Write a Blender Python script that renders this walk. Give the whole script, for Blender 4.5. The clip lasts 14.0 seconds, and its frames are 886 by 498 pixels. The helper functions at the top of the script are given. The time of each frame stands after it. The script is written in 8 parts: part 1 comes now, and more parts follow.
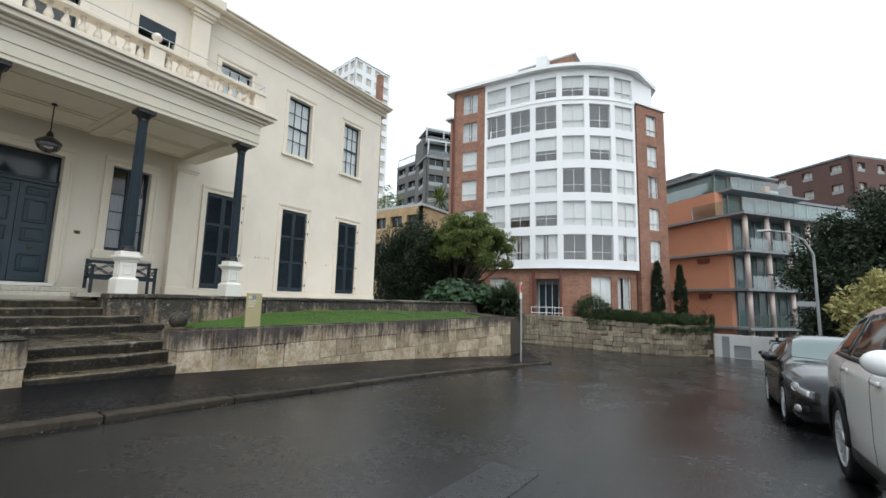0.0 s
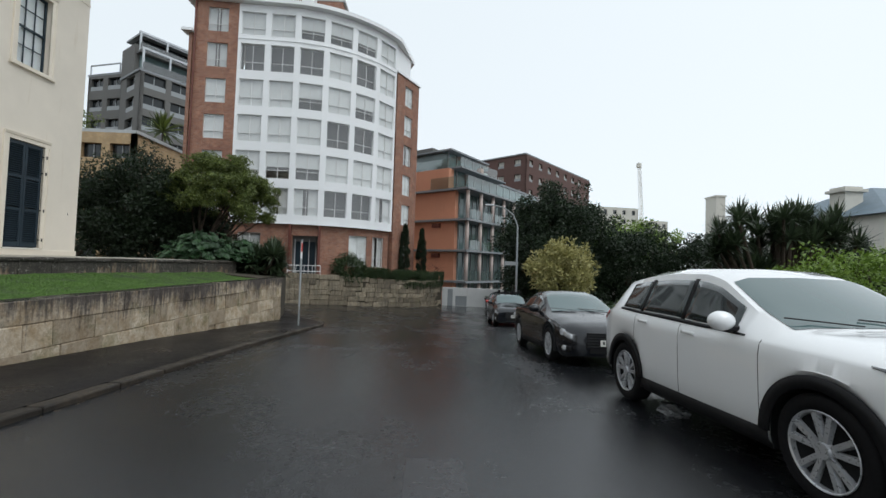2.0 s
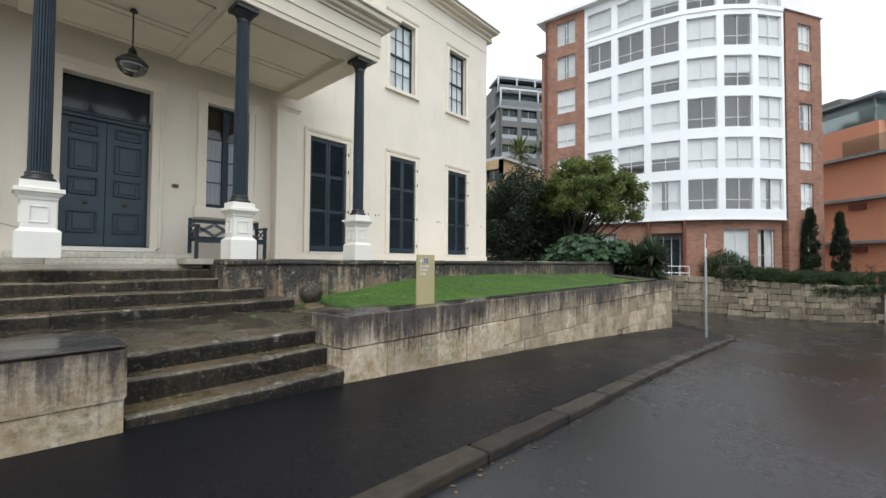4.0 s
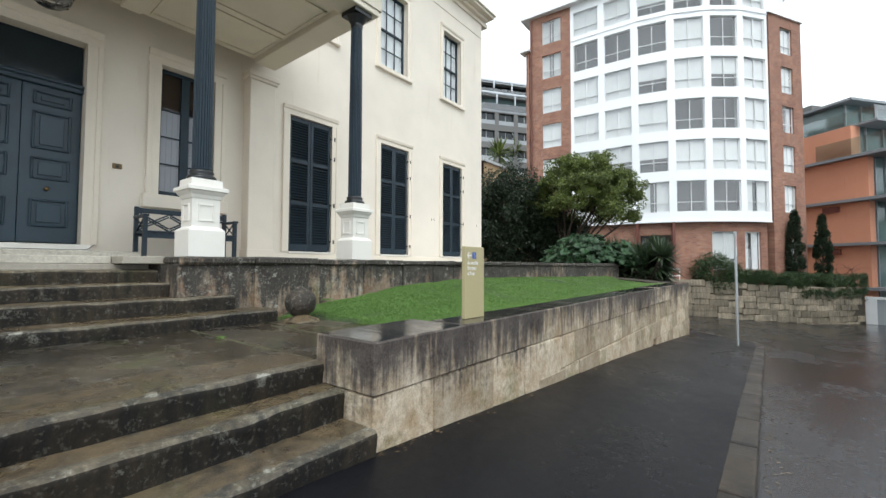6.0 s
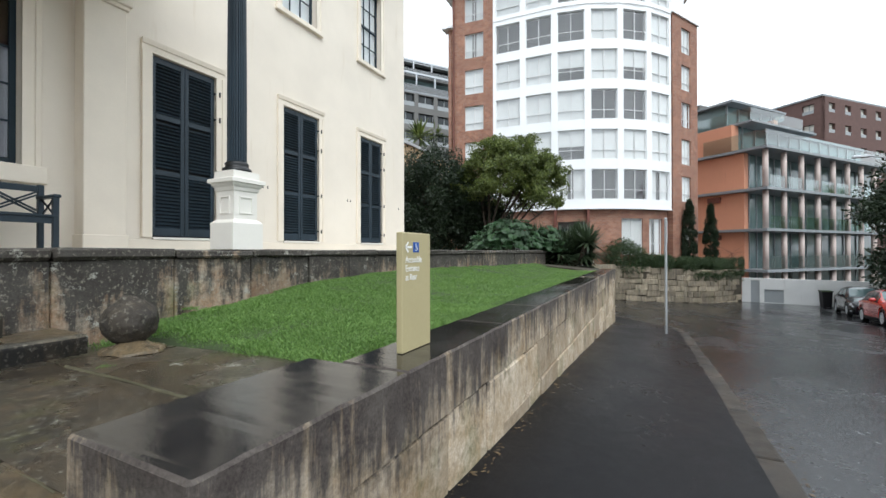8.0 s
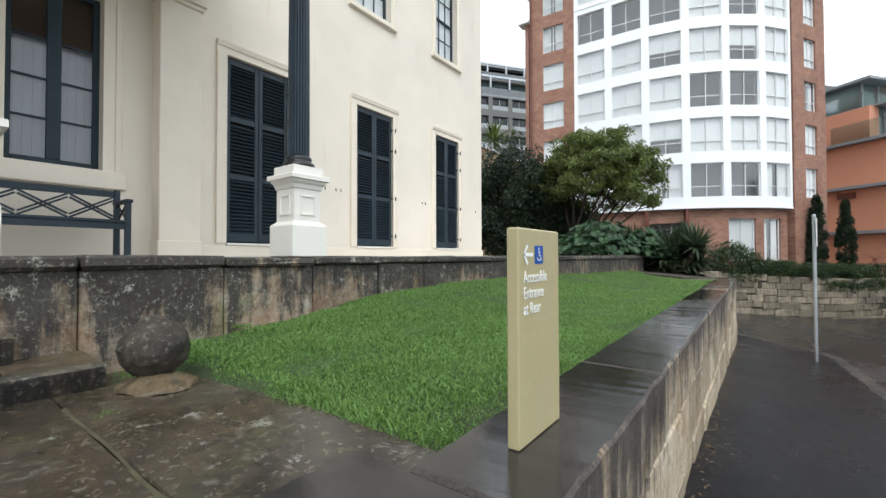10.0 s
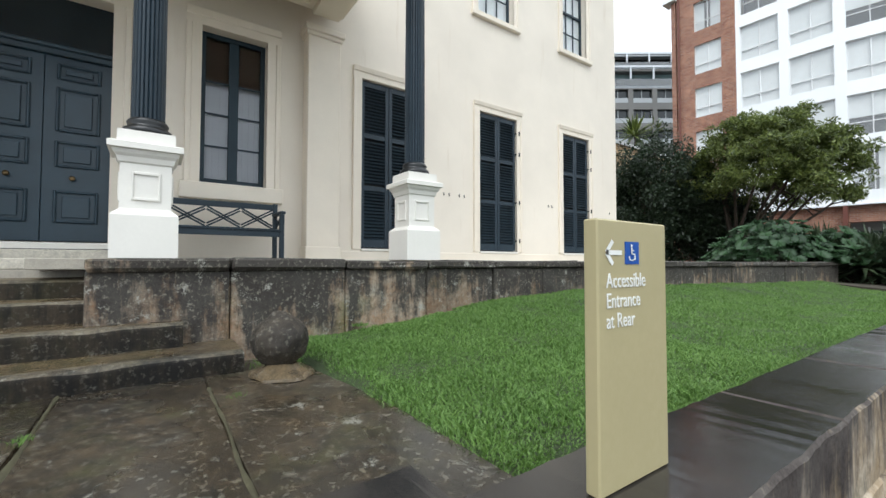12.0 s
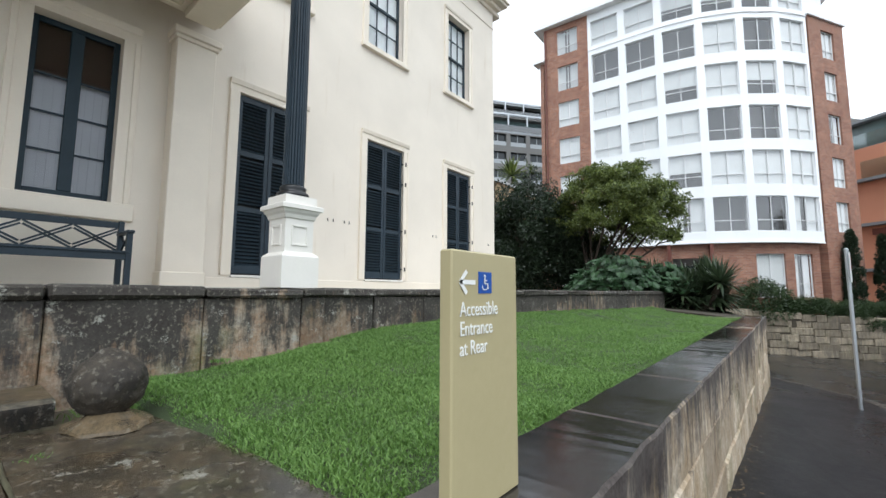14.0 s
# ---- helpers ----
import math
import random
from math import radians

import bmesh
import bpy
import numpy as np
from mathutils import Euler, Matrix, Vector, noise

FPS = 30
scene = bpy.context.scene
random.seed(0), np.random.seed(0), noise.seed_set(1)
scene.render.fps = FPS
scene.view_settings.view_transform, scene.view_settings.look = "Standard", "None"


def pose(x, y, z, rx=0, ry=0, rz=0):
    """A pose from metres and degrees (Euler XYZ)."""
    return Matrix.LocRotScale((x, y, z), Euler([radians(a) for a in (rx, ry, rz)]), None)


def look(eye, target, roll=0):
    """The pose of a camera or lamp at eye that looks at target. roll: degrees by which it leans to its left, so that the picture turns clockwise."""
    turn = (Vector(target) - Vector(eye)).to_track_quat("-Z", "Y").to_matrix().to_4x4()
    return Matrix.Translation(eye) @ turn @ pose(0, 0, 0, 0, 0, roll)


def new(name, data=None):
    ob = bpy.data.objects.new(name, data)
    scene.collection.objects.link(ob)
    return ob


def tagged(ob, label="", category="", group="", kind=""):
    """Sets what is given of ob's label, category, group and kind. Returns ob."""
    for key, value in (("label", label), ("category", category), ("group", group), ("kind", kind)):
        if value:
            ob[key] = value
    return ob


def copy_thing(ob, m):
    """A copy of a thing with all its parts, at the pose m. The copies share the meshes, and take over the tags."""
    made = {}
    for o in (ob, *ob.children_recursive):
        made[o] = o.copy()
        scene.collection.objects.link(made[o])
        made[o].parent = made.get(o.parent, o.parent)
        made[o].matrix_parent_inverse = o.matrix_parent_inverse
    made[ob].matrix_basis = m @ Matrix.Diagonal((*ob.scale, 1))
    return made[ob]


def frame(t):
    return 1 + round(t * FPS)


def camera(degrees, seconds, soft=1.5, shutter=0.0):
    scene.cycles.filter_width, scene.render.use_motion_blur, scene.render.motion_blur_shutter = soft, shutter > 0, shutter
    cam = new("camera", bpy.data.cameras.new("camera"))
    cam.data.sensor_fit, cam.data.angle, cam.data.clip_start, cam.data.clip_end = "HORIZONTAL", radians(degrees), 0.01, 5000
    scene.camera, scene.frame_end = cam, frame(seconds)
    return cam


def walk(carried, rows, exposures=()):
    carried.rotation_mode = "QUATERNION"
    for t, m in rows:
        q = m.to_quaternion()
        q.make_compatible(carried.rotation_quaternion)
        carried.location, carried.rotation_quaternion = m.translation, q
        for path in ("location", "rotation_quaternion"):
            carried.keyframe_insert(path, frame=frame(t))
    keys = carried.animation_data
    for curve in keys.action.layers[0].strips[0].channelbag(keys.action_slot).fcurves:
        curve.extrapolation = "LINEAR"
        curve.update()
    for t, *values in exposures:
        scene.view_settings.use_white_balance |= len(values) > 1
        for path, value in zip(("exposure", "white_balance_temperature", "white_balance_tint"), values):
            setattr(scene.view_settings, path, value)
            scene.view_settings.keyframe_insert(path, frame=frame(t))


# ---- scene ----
cam = camera(94.0, 14.0)
PATH = [
    (0, (0.03, 0.104, 1.413), (-1.068, 1.757, 1.662), 1.5),
    (0.5, (-0.342, 0.053, 1.47), (-0.973, 1.938, 1.688), 1.8),
    (1, (-0.725, 0.103, 1.481), (-0.827, 2.093, 1.655), 1.9),
    (1.5, (-1.182, 0.267, 1.514), (-1.126, 2.264, 1.596), 1.9),
    (2, (-1.631, 0.383, 1.498), (-1.566, 2.381, 1.574), 1.8),
    (2.5, (-2.093, 0.595, 1.447), (-2.072, 2.593, 1.52), 1.6),
    (3, (-2.582, 0.799, 1.394), (-3.105, 2.728, 1.45), 0.8),
    (3.5, (-3.077, 0.827, 1.362), (-4.228, 2.462, 1.416), 0.3),
    (3.7, (-3.314, 0.888, 1.387), (-4.642, 2.384, 1.432), 0.5),
    (5.8, (-4.996, 1.481, 1.338), (-6.328, 2.969, 1.44), 0.2),
    (6, (-5.204, 1.636, 1.292), (-6.435, 3.21, 1.374), 0.2),
    (6.5, (-5.543, 1.883, 1.374), (-6.704, 3.51, 1.446), 0.1),
    (7, (-5.725, 2.137, 1.403), (-6.798, 3.825, 1.437), -0.0),
    (7.5, (-5.922, 2.486, 1.355), (-6.759, 4.302, 1.362), 0.0),
    (8, (-6.1, 2.753, 1.363), (-7.0, 4.54, 1.374), -0.1),
    (8.2, (-6.158, 2.878, 1.354), (-7.088, 4.649, 1.351), -0.1),
    (10.5, (-6.755, 3.577, 1.384), (-8.196, 4.961, 1.473), -0.0),
    (11, (-6.74, 3.661, 1.358), (-8.493, 4.621, 1.44), -0.1),
    (11.5, (-6.71, 3.714, 1.355), (-8.481, 4.644, 1.4), -0.1),
    (12, (-6.673, 3.729, 1.361), (-8.312, 4.873, 1.427), 0.1),
    (12.5, (-6.633, 3.744, 1.36), (-8.0, 5.202, 1.439), 0.1),
    (13, (-6.624, 3.762, 1.363), (-7.978, 5.229, 1.48), 0.3),
    (13.5, (-6.629, 3.78, 1.365), (-7.897, 5.318, 1.526), 0.4),
    (14, (-6.637, 3.79, 1.363), (-7.907, 5.322, 1.566), 0.3),
]
walk(cam, [(t, look(eye, target, roll)) for t, eye, target, roll in PATH],
     [(0, 0.28, 6500, 10), (1.2, -0.16, 6500, 10), (2.4, -0.16, 6500, 11), (3.0, 0.02, 6500, 13), (3.6, 0.32, 6550, 12), (6, 0.66, 6450, 10), (8, 0.66, 6450, 11), (10.5, 0.64, 6450, 11), (12, 0.66, 6400, 11), (13, 0.62, 6300, 12), (14, 0.62, 6300, 12)])

# ---- world and light ----
def make_world():
    w = bpy.data.worlds.new("overcast")
    scene.world = w
    w.use_nodes = True
    nt = w.node_tree
    nt.nodes.clear()
    out = nt.nodes.new("ShaderNodeOutputWorld")
    bg = nt.nodes.new("ShaderNodeBackground")
    sky = nt.nodes.new("ShaderNodeTexSky")
    sky.sky_type = "NISHITA"
    sky.sun_disc = False
    sky.sun_elevation, sky.sun_rotation = radians(55), radians(60)
    hsv = nt.nodes.new("ShaderNodeHueSaturation")
    hsv.inputs["Saturation"].default_value = 0.12
    mix = nt.nodes.new("ShaderNodeMix")
    mix.data_type = "RGBA"
    mix.inputs["Factor"].default_value = 0.8
    mix.inputs["B"].default_value = (8.45, 9.4, 10.0, 1)
    nt.links.new(sky.outputs["Color"], hsv.inputs["Color"])
    nt.links.new(hsv.outputs["Color"], mix.inputs["A"])
    nt.links.new(mix.outputs["Result"], bg.inputs["Color"])
    bg.inputs["Strength"].default_value = 0.122
    nt.links.new(bg.outputs["Background"], out.inputs["Surface"])


make_world()
sun = new("sun", bpy.data.lights.new("sun", "SUN"))
sun.data.energy, sun.data.angle, sun.data.color = 1.3, radians(40), (0.98, 1.0, 1.0)
sun.matrix_world = look((22, -24, 46), (0, 0, 0))


# ---- materials ----
def nodes_of(name):
    m = bpy.data.materials.new(name)
    m.use_nodes = True
    nt = m.node_tree
    return m, nt, nt.nodes["Principled BSDF"]


def noise_node(nt, vec, scale, detail=4, rough=0.55, stretch=(1, 1, 1), offset=0.0):
    mp = nt.nodes.new("ShaderNodeMapping")
    mp.inputs["Scale"].default_value = stretch
    mp.inputs["Location"].default_value = (offset, offset * 1.3, offset * 0.7)
    nt.links.new(vec, mp.inputs["Vector"])
    n = nt.nodes.new("ShaderNodeTexNoise")
    n.inputs["Scale"].default_value, n.inputs["Detail"].default_value, n.inputs["Roughness"].default_value = scale, detail, rough
    nt.links.new(mp.outputs["Vector"], n.inputs["Vector"])
    return n.outputs["Fac"]


def span(nt, fac, a, b, c=0.0, d=1.0):
    r = nt.nodes.new("ShaderNodeMapRange")
    for k, v in zip(("From Min", "From Max", "To Min", "To Max"), (a, b, c, d)):
        r.inputs[k].default_value = v
    nt.links.new(fac, r.inputs["Value"])
    return r.outputs["Result"]


def maths(nt, op, a, b):
    n = nt.nodes.new("ShaderNodeMath")
    n.operation = op
    for i, v in enumerate((a, b)):
        if isinstance(v, (int, float)):
            n.inputs[i].default_value = v
        else:
            nt.links.new(v, n.inputs[i])
    return n.outputs["Value"]


def blend(nt, fac, a, b, mode="MIX"):
    n = nt.nodes.new("ShaderNodeMix")
    n.data_type, n.blend_type = "RGBA", mode
    for k, v in (("Factor", fac), ("A", a), ("B", b)):
        if isinstance(v, tuple):
            n.inputs[k].default_value = (*v, 1) if len(v) == 3 else v
        elif isinstance(v, (int, float)):
            n.inputs[k].default_value = v
        else:
            nt.links.new(v, n.inputs[k])
    return n.outputs["Result"]


def bump(nt, bsdf, height, strength, distance=0.01):
    b = nt.nodes.new("ShaderNodeBump")
    b.inputs["Strength"].default_value, b.inputs["Distance"].default_value = strength, distance
    nt.links.new(height, b.inputs["Height"])
    nt.links.new(b.outputs["Normal"], bsdf.inputs["Normal"])


def where(nt):
    return nt.nodes.new("ShaderNodeNewGeometry").outputs["Position"]


def plain(name, base, rough=0.5, metal=0.0, vary=0.12, scale=2.0, fine=45.0, relief=0.12, dirt=None, dirt_at=0.6, piece=0.0, island=0.0, coat=0.0, spec=0.5):
    """A surface of one colour with broad and fine variation, stains and relief."""
    m, nt, bsdf = nodes_of(name)
    pos = where(nt)
    big, small = noise_node(nt, pos, scale), noise_node(nt, pos, fine, 3)
    dark = tuple(c * (1 - vary) for c in base)
    light = tuple(min(1, c * (1 + vary * 0.7)) for c in base)
    col = blend(nt, span(nt, big, 0.3, 0.7), dark, light)
    col = blend(nt, span(nt, small, 0.3, 0.75, 0, 0.5), col, tuple(c * (1 - vary) for c in base))
    if dirt:
        streak = noise_node(nt, pos, 1.0, 5, 0.6, (5, 5, 0.5), 3.0)
        col = blend(nt, span(nt, streak, dirt_at, dirt_at + 0.2, 0, 0.6), col, dirt)
    if piece:
        rnd = nt.nodes.new("ShaderNodeObjectInfo").outputs["Random"]
        col = blend(nt, 1.0, col, blend(nt, rnd, (1 - piece,) * 3, (1 + piece,) * 3), "MULTIPLY")
    if island:
        rnd = nt.nodes.new("ShaderNodeNewGeometry").outputs["Random Per Island"]
        col = blend(nt, 1.0, col, blend(nt, rnd, (1 - island,) * 3, (1 + island,) * 3), "MULTIPLY")
    nt.links.new(col, bsdf.inputs["Base Color"])
    nt.links.new(span(nt, small, 0.2, 0.8, max(0.02, rough - 0.08), rough + 0.08), bsdf.inputs["Roughness"])
    bsdf.inputs["Metallic"].default_value = metal
    bsdf.inputs["Coat Weight"].default_value = coat
    bsdf.inputs["Specular IOR Level"].default_value = spec
    bsdf.inputs["Coat Roughness"].default_value = 0.04
    if relief:
        bump(nt, bsdf, small, relief, 0.004)
    return m


def stone(name, tan, pale, black, low, high, rough=0.75, wet=0.0, run=None, lichen=0.0, moss=0.0, spec=0.4, relief=0.7, dirt=0.62, drip=15):
    """Weathered sandstone: blotches, grime, black runs down the face, lichen, moss. run: (top, depth) of the run-off below a coping."""
    m, nt, bsdf = nodes_of(name)
    pos = where(nt)
    rnd = nt.nodes.new("ShaderNodeObjectInfo").outputs["Random"]
    big, mid, small = noise_node(nt, pos, 1.1, 5), noise_node(nt, pos, 5, 8, 0.72), noise_node(nt, pos, 70, 5, 0.75)
    grime = noise_node(nt, pos, 18, 8, 0.78, offset=6)
    col = blend(nt, span(nt, mid, 0.32, 0.68), tan, pale)
    col = blend(nt, 1.0, col, blend(nt, rnd, (0.62, 0.59, 0.55), (1.2, 1.17, 1.12)), "MULTIPLY")
    col = blend(nt, span(nt, grime, 0.45, 0.68, 0, dirt), col, tuple(0.35 * t + 0.65 * k for t, k in zip(tan, black)))
    col = blend(nt, span(nt, small, 0.4, 0.7, 0, 0.5), col, tuple(c * 0.5 for c in tan))
    if moss:
        fuzz = maths(nt, "ADD", maths(nt, "MULTIPLY", noise_node(nt, pos, 2.0, 5, 0.6, offset=9), 0.7), maths(nt, "MULTIPLY", grime, 0.3))
        col = blend(nt, span(nt, fuzz, 0.52, 0.66, 0, moss), col, (0.085, 0.10, 0.028))
    if run:
        streak = noise_node(nt, pos, 1.0, 7, 0.68, (drip, drip, 1.1), 5.0)
        z = nt.nodes.new("ShaderNodeSeparateXYZ")
        nt.links.new(pos, z.inputs["Vector"])
        down = span(nt, z.outputs["Z"], run[0] - run[1], run[0], 0.0, 1.0)
        mask = maths(nt, "ADD", maths(nt, "MULTIPLY", streak, 0.95), maths(nt, "MULTIPLY", down, 0.46))
        mask = maths(nt, "ADD", mask, maths(nt, "MULTIPLY", maths(nt, "SUBTRACT", big, 0.5), 0.9))
        mask = maths(nt, "ADD", mask, maths(nt, "MULTIPLY", maths(nt, "SUBTRACT", grime, 0.5), 0.35))
    else:
        streak = noise_node(nt, pos, 1.0, 7, 0.68, (11, 11, 1.0), 5.0)
        mask = maths(nt, "ADD", maths(nt, "MULTIPLY", streak, 0.45), maths(nt, "MULTIPLY", big, 0.35))
        mask = maths(nt, "ADD", mask, maths(nt, "MULTIPLY", grime, 0.2))
    soot = blend(nt, span(nt, maths(nt, "ADD", maths(nt, "MULTIPLY", small, 0.5), maths(nt, "MULTIPLY", mid, 0.5)), 0.38, 0.66), black, tuple(0.75 * k + 0.14 * p for k, p in zip(black, pale)))
    col = blend(nt, span(nt, mask, low, high, 0, 0.95), col, soot)
    if lichen:
        spots = maths(nt, "ADD", maths(nt, "MULTIPLY", noise_node(nt, pos, 9, 3, 0.5, offset=2), 0.6), maths(nt, "MULTIPLY", small, 0.4))
        col = blend(nt, span(nt, spots, 0.59, 0.65, 0, lichen), col, (0.34, 0.335, 0.29))
        col = blend(nt, span(nt, noise_node(nt, pos, 34, 4, 0.65, offset=4), 0.56, 0.66, 0, lichen * 0.6), col, (0.26, 0.24, 0.19))
    nt.links.new(col, bsdf.inputs["Base Color"])
    pool = noise_node(nt, pos, 1.6, 5, 0.6, offset=7)
    nt.links.new(span(nt, pool, 0.42, 0.58, rough, max(0.04, rough - wet)), bsdf.inputs["Roughness"])
    bsdf.inputs["Specular IOR Level"].default_value = spec
    h = maths(nt, "ADD", maths(nt, "MULTIPLY", mid, 0.9), maths(nt, "MULTIPLY", grime, 0.5))
    h = maths(nt, "ADD", h, maths(nt, "MULTIPLY", small, 0.22))
    bump(nt, bsdf, h, relief, 0.014)
    return m


def asphalt(name, base, lo, hi, low_rough, high_rough, tint=(0.05, 0.03, 0.025), spec=0.5):
    """Wet asphalt: fine chippings, broad wet and drier patches, rusty wash along the gutter of leaves."""
    m, nt, bsdf = nodes_of(name)
    pos = where(nt)
    chips, mid = noise_node(nt, pos, 160, 3, 0.7), noise_node(nt, pos, 14, 5, 0.6)
    broad = noise_node(nt, pos, 0.55, 5, 0.55, (1.4, 0.7, 1), 4.0)
    col = blend(nt, span(nt, chips, 0.35, 0.7), tuple(c * 0.55 for c in base), tuple(c * 1.5 for c in base))
    col = blend(nt, span(nt, broad, 0.4, 0.65, 0, 0.6), col, tint)
    nt.links.new(col, bsdf.inputs["Base Color"])
    r = maths(nt, "ADD", span(nt, broad, lo, hi, low_rough, high_rough), span(nt, mid, 0.3, 0.7, -0.05, 0.05))
    nt.links.new(r, bsdf.inputs["Roughness"])
    b = maths(nt, "ADD", maths(nt, "MULTIPLY", chips, 0.8), maths(nt, "MULTIPLY", mid, 0.05))
    bsdf.inputs["Specular IOR Level"].default_value = spec
    bump(nt, bsdf, b, 0.34, 0.006)
    return m


def leafy(name, dark, light, rough=0.5, glow=0.25):
    m, nt, bsdf = nodes_of(name)
    pos = where(nt)
    rnd = nt.nodes.new("ShaderNodeNewGeometry").outputs["Random Per Island"]
    n = noise_node(nt, pos, 1.3, 3)
    f = maths(nt, "ADD", maths(nt, "MULTIPLY", rnd, 0.6), maths(nt, "MULTIPLY", n, 0.5))
    col = blend(nt, span(nt, f, 0.15, 0.9), dark, light)
    nt.links.new(col, bsdf.inputs["Base Color"])
    bsdf.inputs["Roughness"].default_value = rough
    tr = nt.nodes.new("ShaderNodeBsdfTranslucent")
    nt.links.new(col, tr.inputs["Color"])
    mx = nt.nodes.new("ShaderNodeMixShader")
    mx.inputs["Fac"].default_value = glow
    nt.links.new(bsdf.outputs["BSDF"], mx.inputs[1])
    nt.links.new(tr.outputs["BSDF"], mx.inputs[2])
    nt.links.new(mx.outputs["Shader"], nt.nodes["Material Output"].inputs["Surface"])
    return m


def glass(name, tint=(0.92, 0.96, 0.96), ior=1.5, rough=0.01):
    """A thin pane: clear, with a sky reflection that grows at grazing angles."""
    m, nt, bsdf = nodes_of(name)
    nt.nodes.remove(bsdf)
    tr, gl = nt.nodes.new("ShaderNodeBsdfTransparent"), nt.nodes.new("ShaderNodeBsdfGlossy")
    tr.inputs["Color"].default_value = (*tint, 1)
    gl.inputs["Roughness"].default_value = rough
    fr, mx = nt.nodes.new("ShaderNodeFresnel"), nt.nodes.new("ShaderNodeMixShader")
    fr.inputs["IOR"].default_value = ior
    bump_n = nt.nodes.new("ShaderNodeBump")
    bump_n.inputs["Strength"].default_value, bump_n.inputs["Distance"].default_value = 0.05, 0.01
    nt.links.new(noise_node(nt, where(nt), 1.5, 2), bump_n.inputs["Height"])
    nt.links.new(bump_n.outputs["Normal"], gl.inputs["Normal"])
    nt.links.new(fr.outputs["Fac"], mx.inputs["Fac"])
    nt.links.new(tr.outputs["BSDF"], mx.inputs[1])
    nt.links.new(gl.outputs["BSDF"], mx.inputs[2])
    nt.links.new(mx.outputs["Shader"], nt.nodes["Material Output"].inputs["Surface"])
    return m


def brickwork(name, a, b, mortar, w=0.23, h=0.086, turn=0.0):
    """Brickwork of a wall too far off for its bricks to be picked apart."""
    m, nt, bsdf = nodes_of(name)
    pos = where(nt)
    sep = nt.nodes.new("ShaderNodeSeparateXYZ")
    nt.links.new(pos, sep.inputs["Vector"])
    u = maths(nt, "ADD", maths(nt, "MULTIPLY", sep.outputs["X"], math.cos(turn)), maths(nt, "MULTIPLY", sep.outputs["Y"], math.sin(turn)))
    com = nt.nodes.new("ShaderNodeCombineXYZ")
    nt.links.new(u, com.inputs["X"])
    nt.links.new(sep.outputs["Z"], com.inputs["Y"])
    br = nt.nodes.new("ShaderNodeTexBrick")
    br.inputs["Scale"].default_value = 1.0
    br.inputs["Brick Width"].default_value, br.inputs["Row Height"].default_value = w, h
    br.inputs["Mortar Size"].default_value = 0.006
    br.inputs["Color1"].default_value, br.inputs["Color2"].default_value, br.inputs["Mortar"].default_value = (*a, 1), (*b, 1), (*mortar, 1)
    nt.links.new(com.outputs["Vector"], br.inputs["Vector"])
    col = blend(nt, span(nt, noise_node(nt, pos, 0.8, 4), 0.35, 0.7, 0, 0.4), br.outputs["Color"], tuple(c * 0.55 for c in a))
    col = blend(nt, span(nt, noise_node(nt, pos, 2.2, 4, offset=3), 0.5, 0.75, 0, 0.5), col, tuple(min(1, c * 1.35) for c in b))
    nt.links.new(col, bsdf.inputs["Base Color"])
    bsdf.inputs["Roughness"].default_value = 0.8
    bump(nt, bsdf, br.outputs["Fac"], -0.4, 0.008)
    return m


